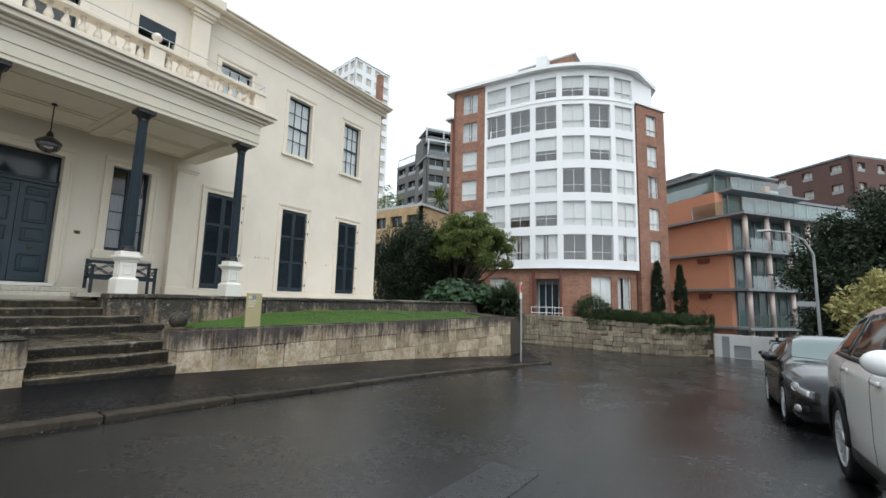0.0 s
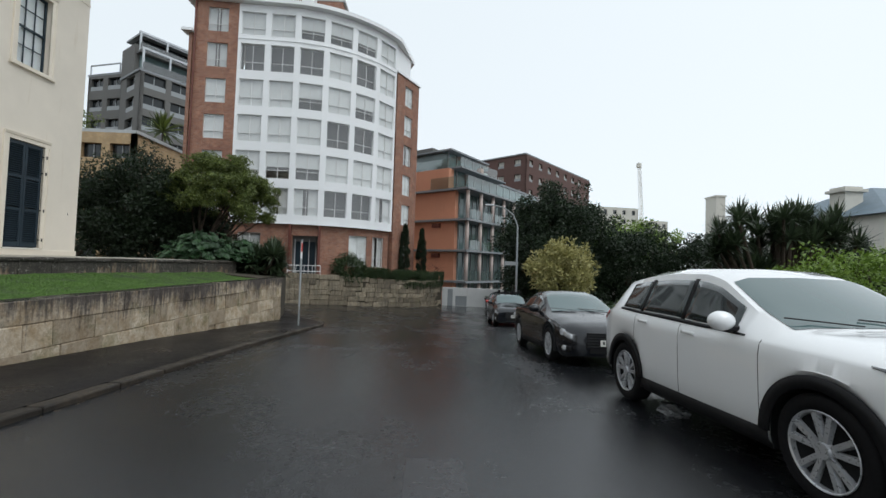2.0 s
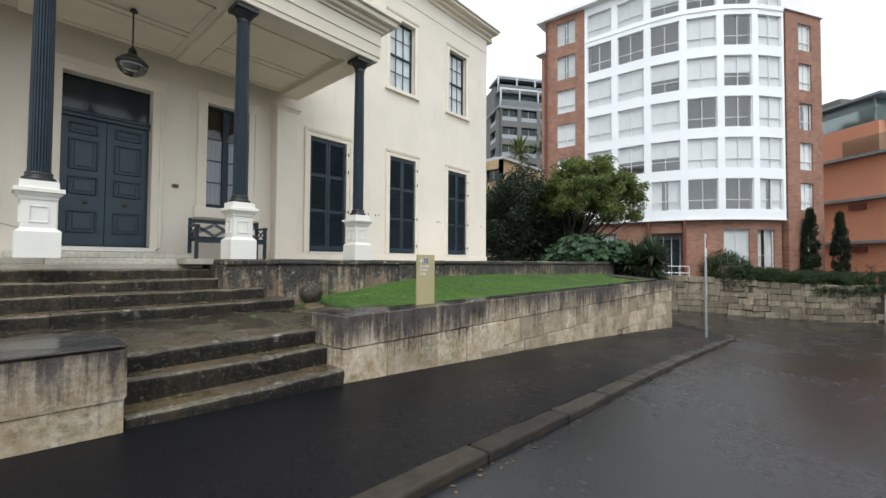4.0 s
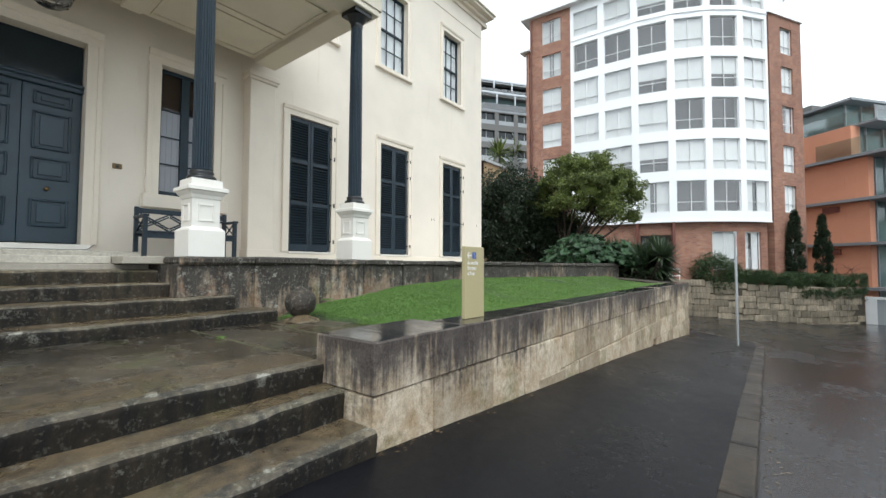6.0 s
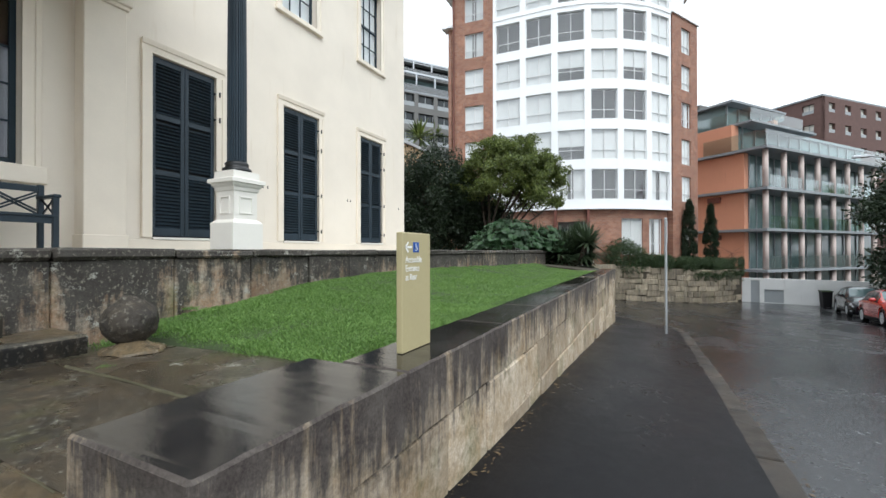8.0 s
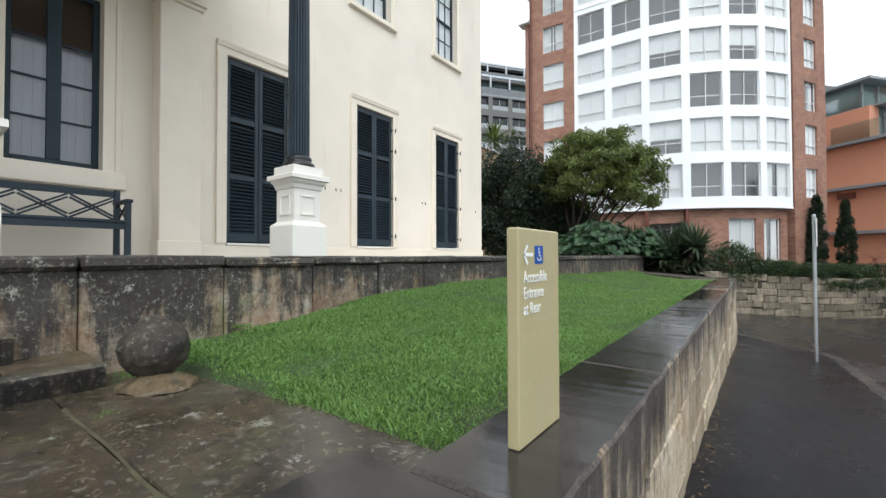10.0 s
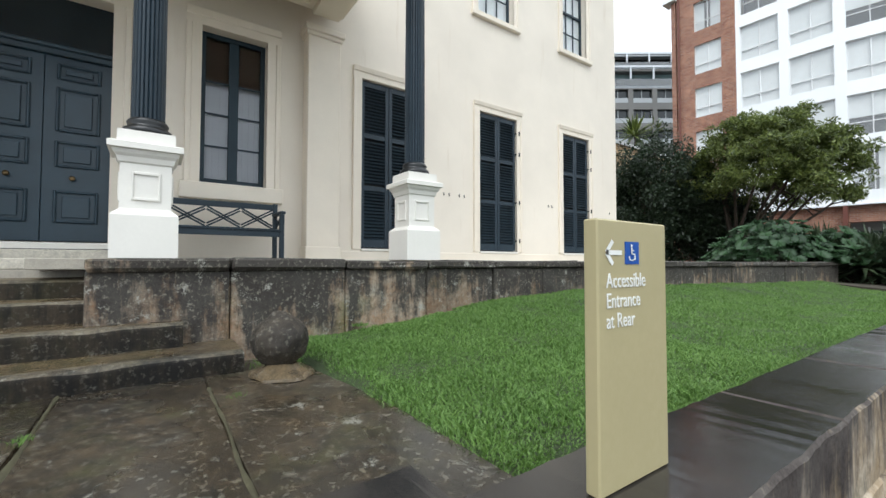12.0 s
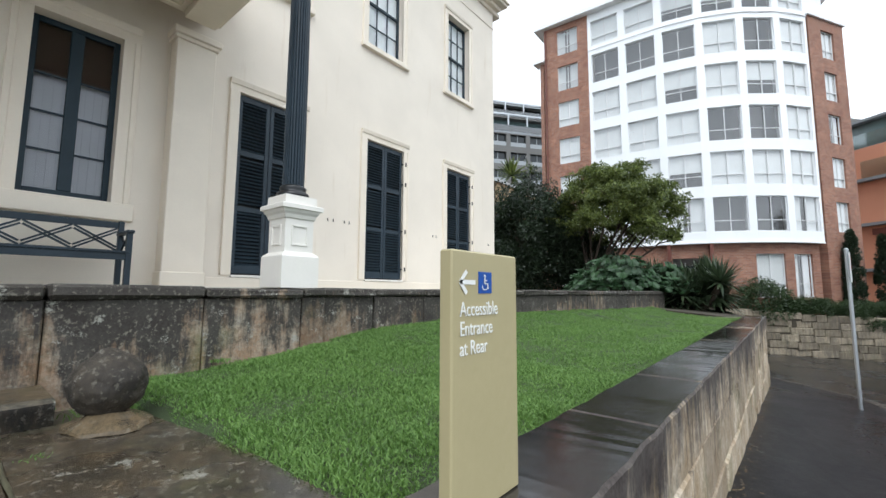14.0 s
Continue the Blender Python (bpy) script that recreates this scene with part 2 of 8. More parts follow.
M = dict(
    stucco=plain("cream_stucco", (0.76, 0.688, 0.592), 0.75, vary=0.07, scale=0.9, fine=70, relief=0.25, dirt=(0.60, 0.50, 0.38), dirt_at=0.62),
    trim=plain("cream_trim", (0.77, 0.69, 0.58), 0.6, vary=0.06, scale=1.5, relief=0.1, dirt=(0.55, 0.46, 0.35), dirt_at=0.66),
    soffit=plain("cream_boards", (0.72, 0.65, 0.53), 0.6, vary=0.06, relief=0.08),
    white=plain("white_paint", (0.76, 0.73, 0.67), 0.5, vary=0.05, relief=0.08, dirt=(0.55, 0.5, 0.42), dirt_at=0.7),
    navy=plain("dark_blue_paint", (0.021, 0.035, 0.048), 0.42, vary=0.25, relief=0.08, spec=0.3),
    door_blue=plain("satin_blue_door_paint", (0.018, 0.041, 0.060), 0.33, vary=0.2, relief=0.05, spec=0.45),
    navy_dark=plain("dark_green_blue_paint", (0.014, 0.031, 0.044), 0.45, vary=0.25, relief=0.08, spec=0.3),
    black=plain("black_paint", (0.012, 0.013, 0.014), 0.35, vary=0.2, relief=0.05),
    brass=plain("aged_bronze", (0.16, 0.11, 0.055), 0.45, 0.8, relief=0.0),
    room=plain("dim_room", (0.30, 0.29, 0.28), 0.9, relief=0.0),
    curtain=plain("white_blind", (0.90, 0.92, 0.92), 0.9, vary=0.04, scale=3, relief=0.0),
    net=plain("grey_net_curtain", (0.42, 0.42, 0.46), 0.9, vary=0.12, scale=3, relief=0.0),
    red_curtain=plain("red_brown_curtain", (0.05, 0.022, 0.014), 0.9, vary=0.3, relief=0.0),
    pane=glass("window_glass", (0.95, 0.97, 0.97), 1.65),
    pane_far=glass("window_glass_far", (0.97, 0.985, 0.985), 2.4, 0.03),
    lawn_wall=stone("sandstone_lawn_wall", (0.38, 0.28, 0.17), (0.70, 0.63, 0.535), (0.022, 0.017, 0.020), 0.63, 0.88, 0.75, run=(0.83, 0.72), moss=0.6, spec=0.2, dirt=0.5, drip=17),
    coping=stone("wet_dark_coping", (0.06, 0.055, 0.05), (0.03, 0.028, 0.028), (0.012, 0.011, 0.012), 0.4, 0.62, 0.2, wet=0.17, spec=0.55, relief=0.06),
    terrace_wall=stone("black_streaked_sandstone", (0.25, 0.145, 0.08), (0.38, 0.35, 0.29), (0.010, 0.009, 0.009), 0.60, 0.76, 0.7, run=(1.42, 0.95), lichen=0.95, moss=0.55, dirt=0.55, drip=8),
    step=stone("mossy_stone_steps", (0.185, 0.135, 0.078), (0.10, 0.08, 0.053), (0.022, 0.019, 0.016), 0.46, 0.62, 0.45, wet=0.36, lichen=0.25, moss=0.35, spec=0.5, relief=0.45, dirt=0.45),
    # much darker than the treads; used on the upright and end faces of steps
    riser=stone("near_black_riser_stone", (0.065, 0.05, 0.034), (0.042, 0.035, 0.027), (0.009, 0.009, 0.009), 0.37, 0.56, 0.7, lichen=0.3, moss=0.2, spec=0.15, relief=0.9),
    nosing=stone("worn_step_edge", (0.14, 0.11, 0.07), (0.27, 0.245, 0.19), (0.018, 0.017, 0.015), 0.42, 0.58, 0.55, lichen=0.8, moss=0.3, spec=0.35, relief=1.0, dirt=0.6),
    flag=stone("wet_flagstones", (0.10, 0.073, 0.044), (0.055, 0.045, 0.031), (0.017, 0.015, 0.013), 0.40, 0.58, 0.42, wet=0.36, lichen=0.6, moss=0.6, spec=0.7, relief=0.16, dirt=0.8),
    terrace_top=stone("pale_terrace_stone", (0.52, 0.49, 0.43), (0.60, 0.57, 0.50), (0.22, 0.2, 0.17), 0.52, 0.72, 0.6, wet=0.2),
    garden_wall=stone("old_sandstone_rubble", (0.27, 0.22, 0.155), (0.40, 0.355, 0.28), (0.03, 0.027, 0.023), 0.44, 0.64, 0.8, moss=0.35, dirt=0.4),
    kerb=stone("sandstone_kerb", (0.07, 0.054, 0.04), (0.045, 0.038, 0.031), (0.016, 0.015, 0.014), 0.42, 0.6, 0.6, wet=0.25, spec=0.25),
    ball=stone("mossy_stone_ball", (0.085, 0.068, 0.05), (0.055, 0.047, 0.037), (0.014, 0.013, 0.012), 0.42, 0.58, 0.75, lichen=0.55, relief=1.0),
    road=asphalt("wet_road", (0.0085, 0.0093, 0.0115), 0.36, 0.64, 0.13, 0.31, (0.008, 0.0085, 0.010), 0.85),
    path=asphalt("wet_path", (0.0085, 0.0085, 0.010), 0.35, 0.65, 0.26, 0.44, (0.007, 0.007, 0.008), 0.1),
    patch=asphalt("grey_road_patch", (0.022, 0.023, 0.026), 0.35, 0.65, 0.2, 0.38, (0.018, 0.019, 0.022), 0.85),
    soil=plain("dark_soil", (0.055, 0.045, 0.03), 0.9, vary=0.3, relief=0.5),
    # base colour darkened so the gaps between grass blades look shaded
    lawn=plain("turf_with_gap_shade", (0.032, 0.05, 0.016), 0.95, vary=0.3, scale=1.2, fine=90, relief=0.6),
    sign=plain("khaki_sign_paint", (0.42, 0.36, 0.20), 0.45, vary=0.05, relief=0.05),
    blue=plain("blue_sticker", (0.008, 0.075, 0.34), 0.4, vary=0.03, relief=0.0),
    lettering=plain("white_lettering", (0.8, 0.8, 0.76), 0.5, vary=0.03, relief=0.0),
    brick=brickwork("red_brown_brick", (0.24, 0.095, 0.06), (0.36, 0.18, 0.115), (0.34, 0.28, 0.24), turn=0.0),
    brick_turn=brickwork("red_brown_brick_side", (0.23, 0.09, 0.058), (0.34, 0.165, 0.105), (0.32, 0.27, 0.22), turn=radians(60)),
    yellow_brick=brickwork("yellow_brick", (0.42, 0.28, 0.14), (0.48, 0.34, 0.19), (0.4, 0.33, 0.25)),
    apt_white=plain("white_render", (0.86, 0.87, 0.88), 0.55, vary=0.03, scale=0.4, relief=0.05, dirt=(0.66, 0.66, 0.64), dirt_at=0.68),
    apt_roof=plain("grey_roof_edge", (0.45, 0.47, 0.47), 0.6, vary=0.1),
    terracotta=plain("terracotta_render", (0.66, 0.30, 0.185), 0.7, vary=0.06, scale=0.5, relief=0.1, dirt=(0.4, 0.17, 0.11), dirt_at=0.62),
    slab=plain("grey_concrete_slab", (0.24, 0.26, 0.275), 0.6, vary=0.1),
    column_pink=plain("pink_grey_column", (0.56, 0.46, 0.42), 0.6, vary=0.08),
    green_glass=glass("green_balustrade_glass", (0.55, 0.74, 0.72), 2.6, 0.08),
    teal_glass=plain("teal_window_glass", (0.15, 0.215, 0.215), 0.08, vary=0.3, scale=0.7, relief=0.0),
    navy_glass=plain("dark_blue_glass", (0.008, 0.018, 0.026), 0.12, vary=0.2, relief=0.0),
    dark_glass=plain("dark_window_glass", (0.02, 0.025, 0.028), 0.06, vary=0.2, relief=0.0),
    frame_white=plain("white_window_frame", (0.8, 0.81, 0.81), 0.45, vary=0.04, relief=0.0),
    frame_grey=plain("grey_window_frame", (0.30, 0.32, 0.33), 0.45, vary=0.06, relief=0.0),
    grey_render=plain("grey_concrete", (0.14, 0.137, 0.13), 0.75, vary=0.1, scale=0.3, relief=0.1),
    brown_brick=plain("dark_brown_brick", (0.12, 0.065, 0.055), 0.8, vary=0.15),
    pale_render=plain("pale_render", (0.62, 0.60, 0.54), 0.7, vary=0.06),
    garage=plain("white_garage_wall", (0.68, 0.68, 0.67), 0.6, vary=0.06, relief=0.06, dirt=(0.45, 0.44, 0.42), dirt_at=0.62),
    galv=plain("galvanised_steel", (0.50, 0.52, 0.54), 0.42, 0.8, vary=0.1, relief=0.05),
    blue_roof=plain("blue_slate", (0.13, 0.18, 0.22), 0.5, vary=0.15),
    bark=plain("grey_brown_bark", (0.065, 0.047, 0.034), 0.9, vary=0.35, scale=8, fine=50, relief=0.9),
    leaf_dark=leafy("dark_leaves", (0.007, 0.016, 0.007), (0.026, 0.047, 0.018)),
    leaf_mid=leafy("mid_green_leaves", (0.026, 0.046, 0.010), (0.19, 0.235, 0.055)),
    leaf_big=leafy("glossy_broad_leaves", (0.014, 0.04, 0.014), (0.045, 0.11, 0.04), 0.5),
    leaf_spike=leafy("spiky_leaves", (0.02, 0.035, 0.018), (0.07, 0.10, 0.05), 0.4),
    leaf_hedge=leafy("hedge_leaves", (0.015, 0.035, 0.012), (0.05, 0.085, 0.025)),
    leaf_yellow=leafy("yellow_green_leaves", (0.20, 0.19, 0.06), (0.50, 0.46, 0.20)),
    leaf_lime=leafy("lime_leaves", (0.07, 0.13, 0.016), (0.22, 0.33, 0.05)),
    grass=leafy("grass_blades", (0.072, 0.155, 0.030), (0.20, 0.345, 0.085), 0.55, 0.3),
    flower=plain("pink_flowers", (0.55, 0.12, 0.22), 0.6, relief=0.0),
    tyre=plain("tyre_rubber", (0.010, 0.010, 0.011), 0.75, vary=0.2, relief=0.2, spec=0.15),
    alloy=plain("alloy_wheel", (0.48, 0.49, 0.51), 0.3, 0.5, vary=0.01, relief=0.0),
    car_white=plain("white_car_paint", (0.80, 0.81, 0.82), 0.22, vary=0.02, relief=0.0, coat=1.0),
    car_black=plain("black_car_paint", (0.006, 0.007, 0.010), 0.22, vary=0.1, relief=0.0, coat=0.6, spec=0.3),
    car_red=plain("red_car_paint", (0.42, 0.02, 0.015), 0.2, vary=0.05, relief=0.0, coat=1.0),
    plastic=plain("black_plastic", (0.010, 0.010, 0.011), 0.55, vary=0.15, relief=0.1, spec=0.2),
    car_glass=plain("car_glass", (0.016, 0.024, 0.025), 0.03, vary=0.05, relief=0.0, coat=0.5),
    # part of the sky's reflection is put into this base colour
    windscreen=plain("windscreen_painted_sky", (0.065, 0.11, 0.112), 0.03, vary=0.05, relief=0.0, coat=0.6),
    lamp_glass=plain("headlamp", (0.55, 0.57, 0.6), 0.12, 0.6, vary=0.2, scale=20, relief=0.0, coat=1.0),
    lamp_dark=plain("headlamp_housing", (0.09, 0.095, 0.1), 0.1, 0.3, vary=0.5, scale=14, relief=0.0, coat=1.0),
    tail_red=plain("tail_lamp", (0.35, 0.01, 0.01), 0.15, vary=0.1, relief=0.0, coat=1.0),
    plate=plain("number_plate", (0.7, 0.7, 0.66), 0.4, vary=0.05, relief=0.0),
    bag=plain("grey_clear_plastic", (0.16, 0.17, 0.18), 0.18, vary=0.4, scale=14, relief=0.2, coat=0.6),
    litter=plain("brown_leaf_litter", (0.13, 0.085, 0.04), 0.6, vary=0.3, island=0.5, relief=0.0),
    joint=plain("mossy_joint", (0.075, 0.068, 0.036), 0.8, vary=0.4, scale=9, fine=120, relief=0.5),
    red_sign=plain("red_sign", (0.5, 0.04, 0.03), 0.4, vary=0.05, relief=0.0),
    cherry=plain("maroon_pier", (0.15, 0.045, 0.03), 0.6, vary=0.15),
)


# ---- building helpers ----
def link_mesh(name, verts, faces, material, parent=None, label="", smooth=False):
    me = bpy.data.meshes.new(name)
    me.from_pydata([tuple(v) for v in verts], [], [tuple(f) for f in faces])
    me.validate()
    me.materials.append(material)
    if smooth:
        me.polygons.foreach_set("use_smooth", [True] * len(me.polygons))
    ob = new(name, me)
    if parent:
        ob.parent = parent
    if label:
        ob["label"] = label
    return ob


def part(name, bm, material, parent=None, label="", smooth=False):
    bmesh.ops.recalc_face_normals(bm, faces=bm.faces)
    me = bpy.data.meshes.new(name)
    bm.to_mesh(me)
    bm.free()
    me.materials.append(material)
    if smooth:
        me.polygons.foreach_set("use_smooth", [True] * len(me.polygons))
    ob = new(name, me)
    if parent:
        ob.parent = parent
    if label:
        ob["label"] = label
    return ob


def thing(name, label, category, group="", at=None, kind=""):
    ob = new(name)
    ob.empty_display_size = 0.2
    if at is not None:
        ob.matrix_world = at
    return tagged(ob, label, category, group, kind)


def box(bm, x0, y0, z0, x1, y1, z1, bevel=0.0, m=None):
    r = bmesh.ops.create_cube(bm, size=1)
    vs = r["verts"]
    for v in vs:
        v.co = Vector((x0 + (v.co.x + 0.5) * (x1 - x0), y0 + (v.co.y + 0.5) * (y1 - y0), z0 + (v.co.z + 0.5) * (z1 - z0)))
        if m is not None:
            v.co = m @ v.co
    if bevel:
        es = list({e for v in vs for e in v.link_edges})
        bmesh.ops.bevel(bm, geom=es, offset=bevel, segments=1, affect="EDGES", profile=0.5)
    return bm


def boxed(*args, **kw):
    return box(bmesh.new(), *args, **kw)


def lathe(bm, profile, seg=24, at=(0, 0, 0), flutes=0, depth=0.0):
    """Turns a profile of (radius, z) round the z axis."""
    rings = []
    for r, z in profile:
        ring = []
        for i in range(seg):
            a = 2 * math.pi * i / seg
            rr = r - (depth * r if flutes and i % (seg // flutes) == 0 else 0)
            ring.append(bm.verts.new((at[0] + rr * math.cos(a), at[1] + rr * math.sin(a), at[2] + z)))
        rings.append(ring)
    for a, b in zip(rings, rings[1:]):
        for i in range(seg):
            bm.faces.new((a[i], a[(i + 1) % seg], b[(i + 1) % seg], b[i]))
    bm.faces.new(rings[0][::-1])
    bm.faces.new(rings[-1])
    return bm


def tube(bm, pts, radii, seg=8):
    """A tapered round bar along points."""
    rings = []
    pts = [Vector(p) for p in pts]
    for i, p in enumerate(pts):
        d = (pts[min(i + 1, len(pts) - 1)] - pts[max(i - 1, 0)]).normalized()
        a = d.orthogonal().normalized()
        b = d.cross(a)
        if rings:
            ref = (rings[-1][0].co - pts[i - 1])
            a = (ref - d * ref.dot(d)).normalized()
            b = d.cross(a)
        r = radii[i] if isinstance(radii, (list, tuple)) else radii
        rings.append([bm.verts.new(p + r * (math.cos(2 * math.pi * k / seg) * a + math.sin(2 * math.pi * k / seg) * b)) for k in range(seg)])
    for a, b in zip(rings, rings[1:]):
        for k in range(seg):
            bm.faces.new((a[k], a[(k + 1) % seg], b[(k + 1) % seg], b[k]))
    bm.faces.new(rings[0][::-1])
    bm.faces.new(rings[-1])
    return bm


def pierced(us, zs, holes, put, d0=0.0, d1=-0.4):
    """A wall over us[0]..us[1], zs[0]..zs[1] with rectangular holes (u0, u1, z0, z1); put(u, d, z) gives the place. Returns a bmesh."""
    bm = bmesh.new()
    cu = sorted({us[0], us[1], *[h[0] for h in holes], *[h[1] for h in holes]})
    cz = sorted({zs[0], zs[1], *[h[2] for h in holes], *[h[3] for h in holes]})
    cache = {}

    def vert(u, d, z):
        k = (round(u, 4), round(d, 4), round(z, 4))
        if k not in cache:
            cache[k] = bm.verts.new(put(u, d, z))
        return cache[k]

    solid = {}
    for i in range(len(cu) - 1):
        for j in range(len(cz) - 1):
            u, z = (cu[i] + cu[i + 1]) / 2, (cz[j] + cz[j + 1]) / 2
            solid[i, j] = not any(h[0] < u < h[1] and h[2] < z < h[3] for h in holes)
    for (i, j), s in solid.items():
        if not s:
            continue
        u0, u1, z0, z1 = cu[i], cu[i + 1], cz[j], cz[j + 1]
        bm.faces.new((vert(u0, d0, z0), vert(u1, d0, z0), vert(u1, d0, z1), vert(u0, d0, z1)))
        bm.faces.new((vert(u0, d1, z0), vert(u0, d1, z1), vert(u1, d1, z1), vert(u1, d1, z0)))
        for (ni, nj), (a, b) in {(i - 1, j): ((u0, z0), (u0, z1)), (i + 1, j): ((u1, z0), (u1, z1)), (i, j - 1): ((u0, z0), (u1, z0)), (i, j + 1): ((u0, z1), (u1, z1))}.items():
            if not solid.get((ni, nj), False):
                bm.faces.new((vert(a[0], d0, a[1]), vert(b[0], d0, b[1]), vert(b[0], d1, b[1]), vert(a[0], d1, a[1])))
    return bm


def prism(bm, outline, z0, z1):
    """An upright block over a plan outline; z0 and z1 may be functions of (x, y)."""
    f0 = z0 if callable(z0) else (lambda x, y: z0)
    f1 = z1 if callable(z1) else (lambda x, y: z1)
    lo = [bm.verts.new((x, y, f0(x, y))) for x, y in outline]
    hi = [bm.verts.new((x, y, f1(x, y))) for x, y in outline]
    n = len(outline)
    for i in range(n):
        bm.faces.new((lo[i], lo[(i + 1) % n], hi[(i + 1) % n], hi[i]))
    bm.faces.new(lo[::-1])
    bm.faces.new(hi)
    return bm


# ---- the ground ----
ROAD_Y = (-400, -40, 0, 3, 8.7, 14, 22, 28, 40, 60, 100, 400)
ROAD_Z = (3, 0.9, 0.12, 0.0, -0.34, -0.75, -1.4, -1.85, -2.3, -2.7, -3.2, -5)


def smooth01(v, a, b):
    t = max(0.0, min(1.0, (v - a) / (b - a)))
    return t * t * (3 - 2 * t)


def road_z(x, y):
    z = float(np.interp(y, ROAD_Y, ROAD_Z))
    return z + smooth01(y, 16, 27) * min(1.2, max(0.0, (-3 - x) * 0.055))


def right_kerb_x(y):
    return 3.05 + 0.004 * max(0.0, y - 10) ** 2


def make_ground():
    xs = [-3000, -600, -150, -60, -40] + list(np.arange(-30, 16, 1.0)) + [20, 30, 45, 70, 150, 600, 3000]
    ys = [-3000, -400, -100, -40, -20] + list(np.arange(-12, 60, 1.0)) + [65, 80, 100, 200, 500, 3000]
    verts = [(x, y, road_z(x, y) if -60 < x < 70 and -100 < y < 200 else float(np.interp(y, ROAD_Y, ROAD_Z))) for y in ys for x in xs]
    # the gutter is built up a little against the old kerb
    verts = [(x, y, z + (0.045 if -9 < x < -4.5 and -13 < y < 15.5 else 0.0)) for x, y, z in verts]
    faces, mats = [], []
    n = len(xs)
    for j in range(len(ys) - 1):
        for i in range(n - 1):
            faces.append((j * n + i, j * n + i + 1, (j + 1) * n + i + 1, (j + 1) * n + i))
            cx, cy = (xs[i] + xs[i + 1]) / 2, (ys[j] + ys[j + 1]) / 2
            mats.append(0 if -30 < cx < 16 and -20 < cy < 46 else 1)
    ob = link_mesh("ground", verts, faces, M["road"])
    ob.data.materials.append(M["soil"])
    ob.data.polygons.foreach_set("material_index", mats)
    ob.data.polygons.foreach_set("use_smooth", [True] * len(faces))
    return tagged(ob, "wet dark asphalt street sloping gently away", "road", kind="structure")


make_ground()

bm = bmesh.new()
for ya, yb in ((2.3, 3.0), (3.0, 3.71)):
    prism(bm, [(-1.76, ya), (-1.32, ya), (-1.32, yb), (-1.76, yb)], lambda x, y: road_z(x, y) - 0.05, lambda x, y: road_z(x, y) + 0.006)
tagged(part("road_patch", bm, M["patch"]), "grey patch of newer asphalt let into the road", "road patch", kind="structure")

KERB_X = -5.28
PAVE_UP = 0.115


def left_kerb_line():
    """The street kerb: straight past the lawn, then round the corner into the side street."""
    pts = [(KERB_X, y) for y in np.arange(-14, 15.2, 0.9)]
    return pts + [(-5.3, 15.9), (-5.65, 16.6), (-6.25, 17.5), (-7.2, 19.0), (-8.3, 21.2), (-10.2, 23.9), (-14, 25.6), (-20, 26.0), (-24, 26.2)]


def make_pavement():
    line = left_kerb_line()
    k = 33
    outer = [(x - 0.17, y) for x, y in line[:k]] + [(x - 0.2, y - 0.15) for x, y in line[k:]]
    inner = [(-7.2, y) for _, y in outer[:k]] + [(-7.2, 16.2), (-7.5, 17.0), (-8.3, 18.6), (-10, 20.5), (-12, 22.5), (-15, 24), (-20, 24.6), (-22, 24.7), (-24, 24.8)][:len(line) - k]
    outer = outer[:len(inner)]
    verts, faces = [], []
    for (ox, oy), (ix, iy) in zip(outer, inner):
        verts += [(ox, oy, road_z(ox, oy) + PAVE_UP), (ix, iy, road_z(ix, iy) + 0.21), (ox, oy, road_z(ox, oy) - 0.1)]
    for i in range(len(outer) - 1):
        a, b = 3 * i, 3 * i + 3
        faces += [(a, b, b + 1, a + 1), (a + 2, b + 2, b, a)]
    return tagged(link_mesh("pavement", verts, faces, M["path"]), "narrow wet black asphalt footpath beside the kerb", "pavement", kind="structure")


make_pavement()

# kerb stones, one by one along the kerb line
kerb = thing("kerb", "row of worn sandstone kerb stones along the road", "kerb", kind="structure")


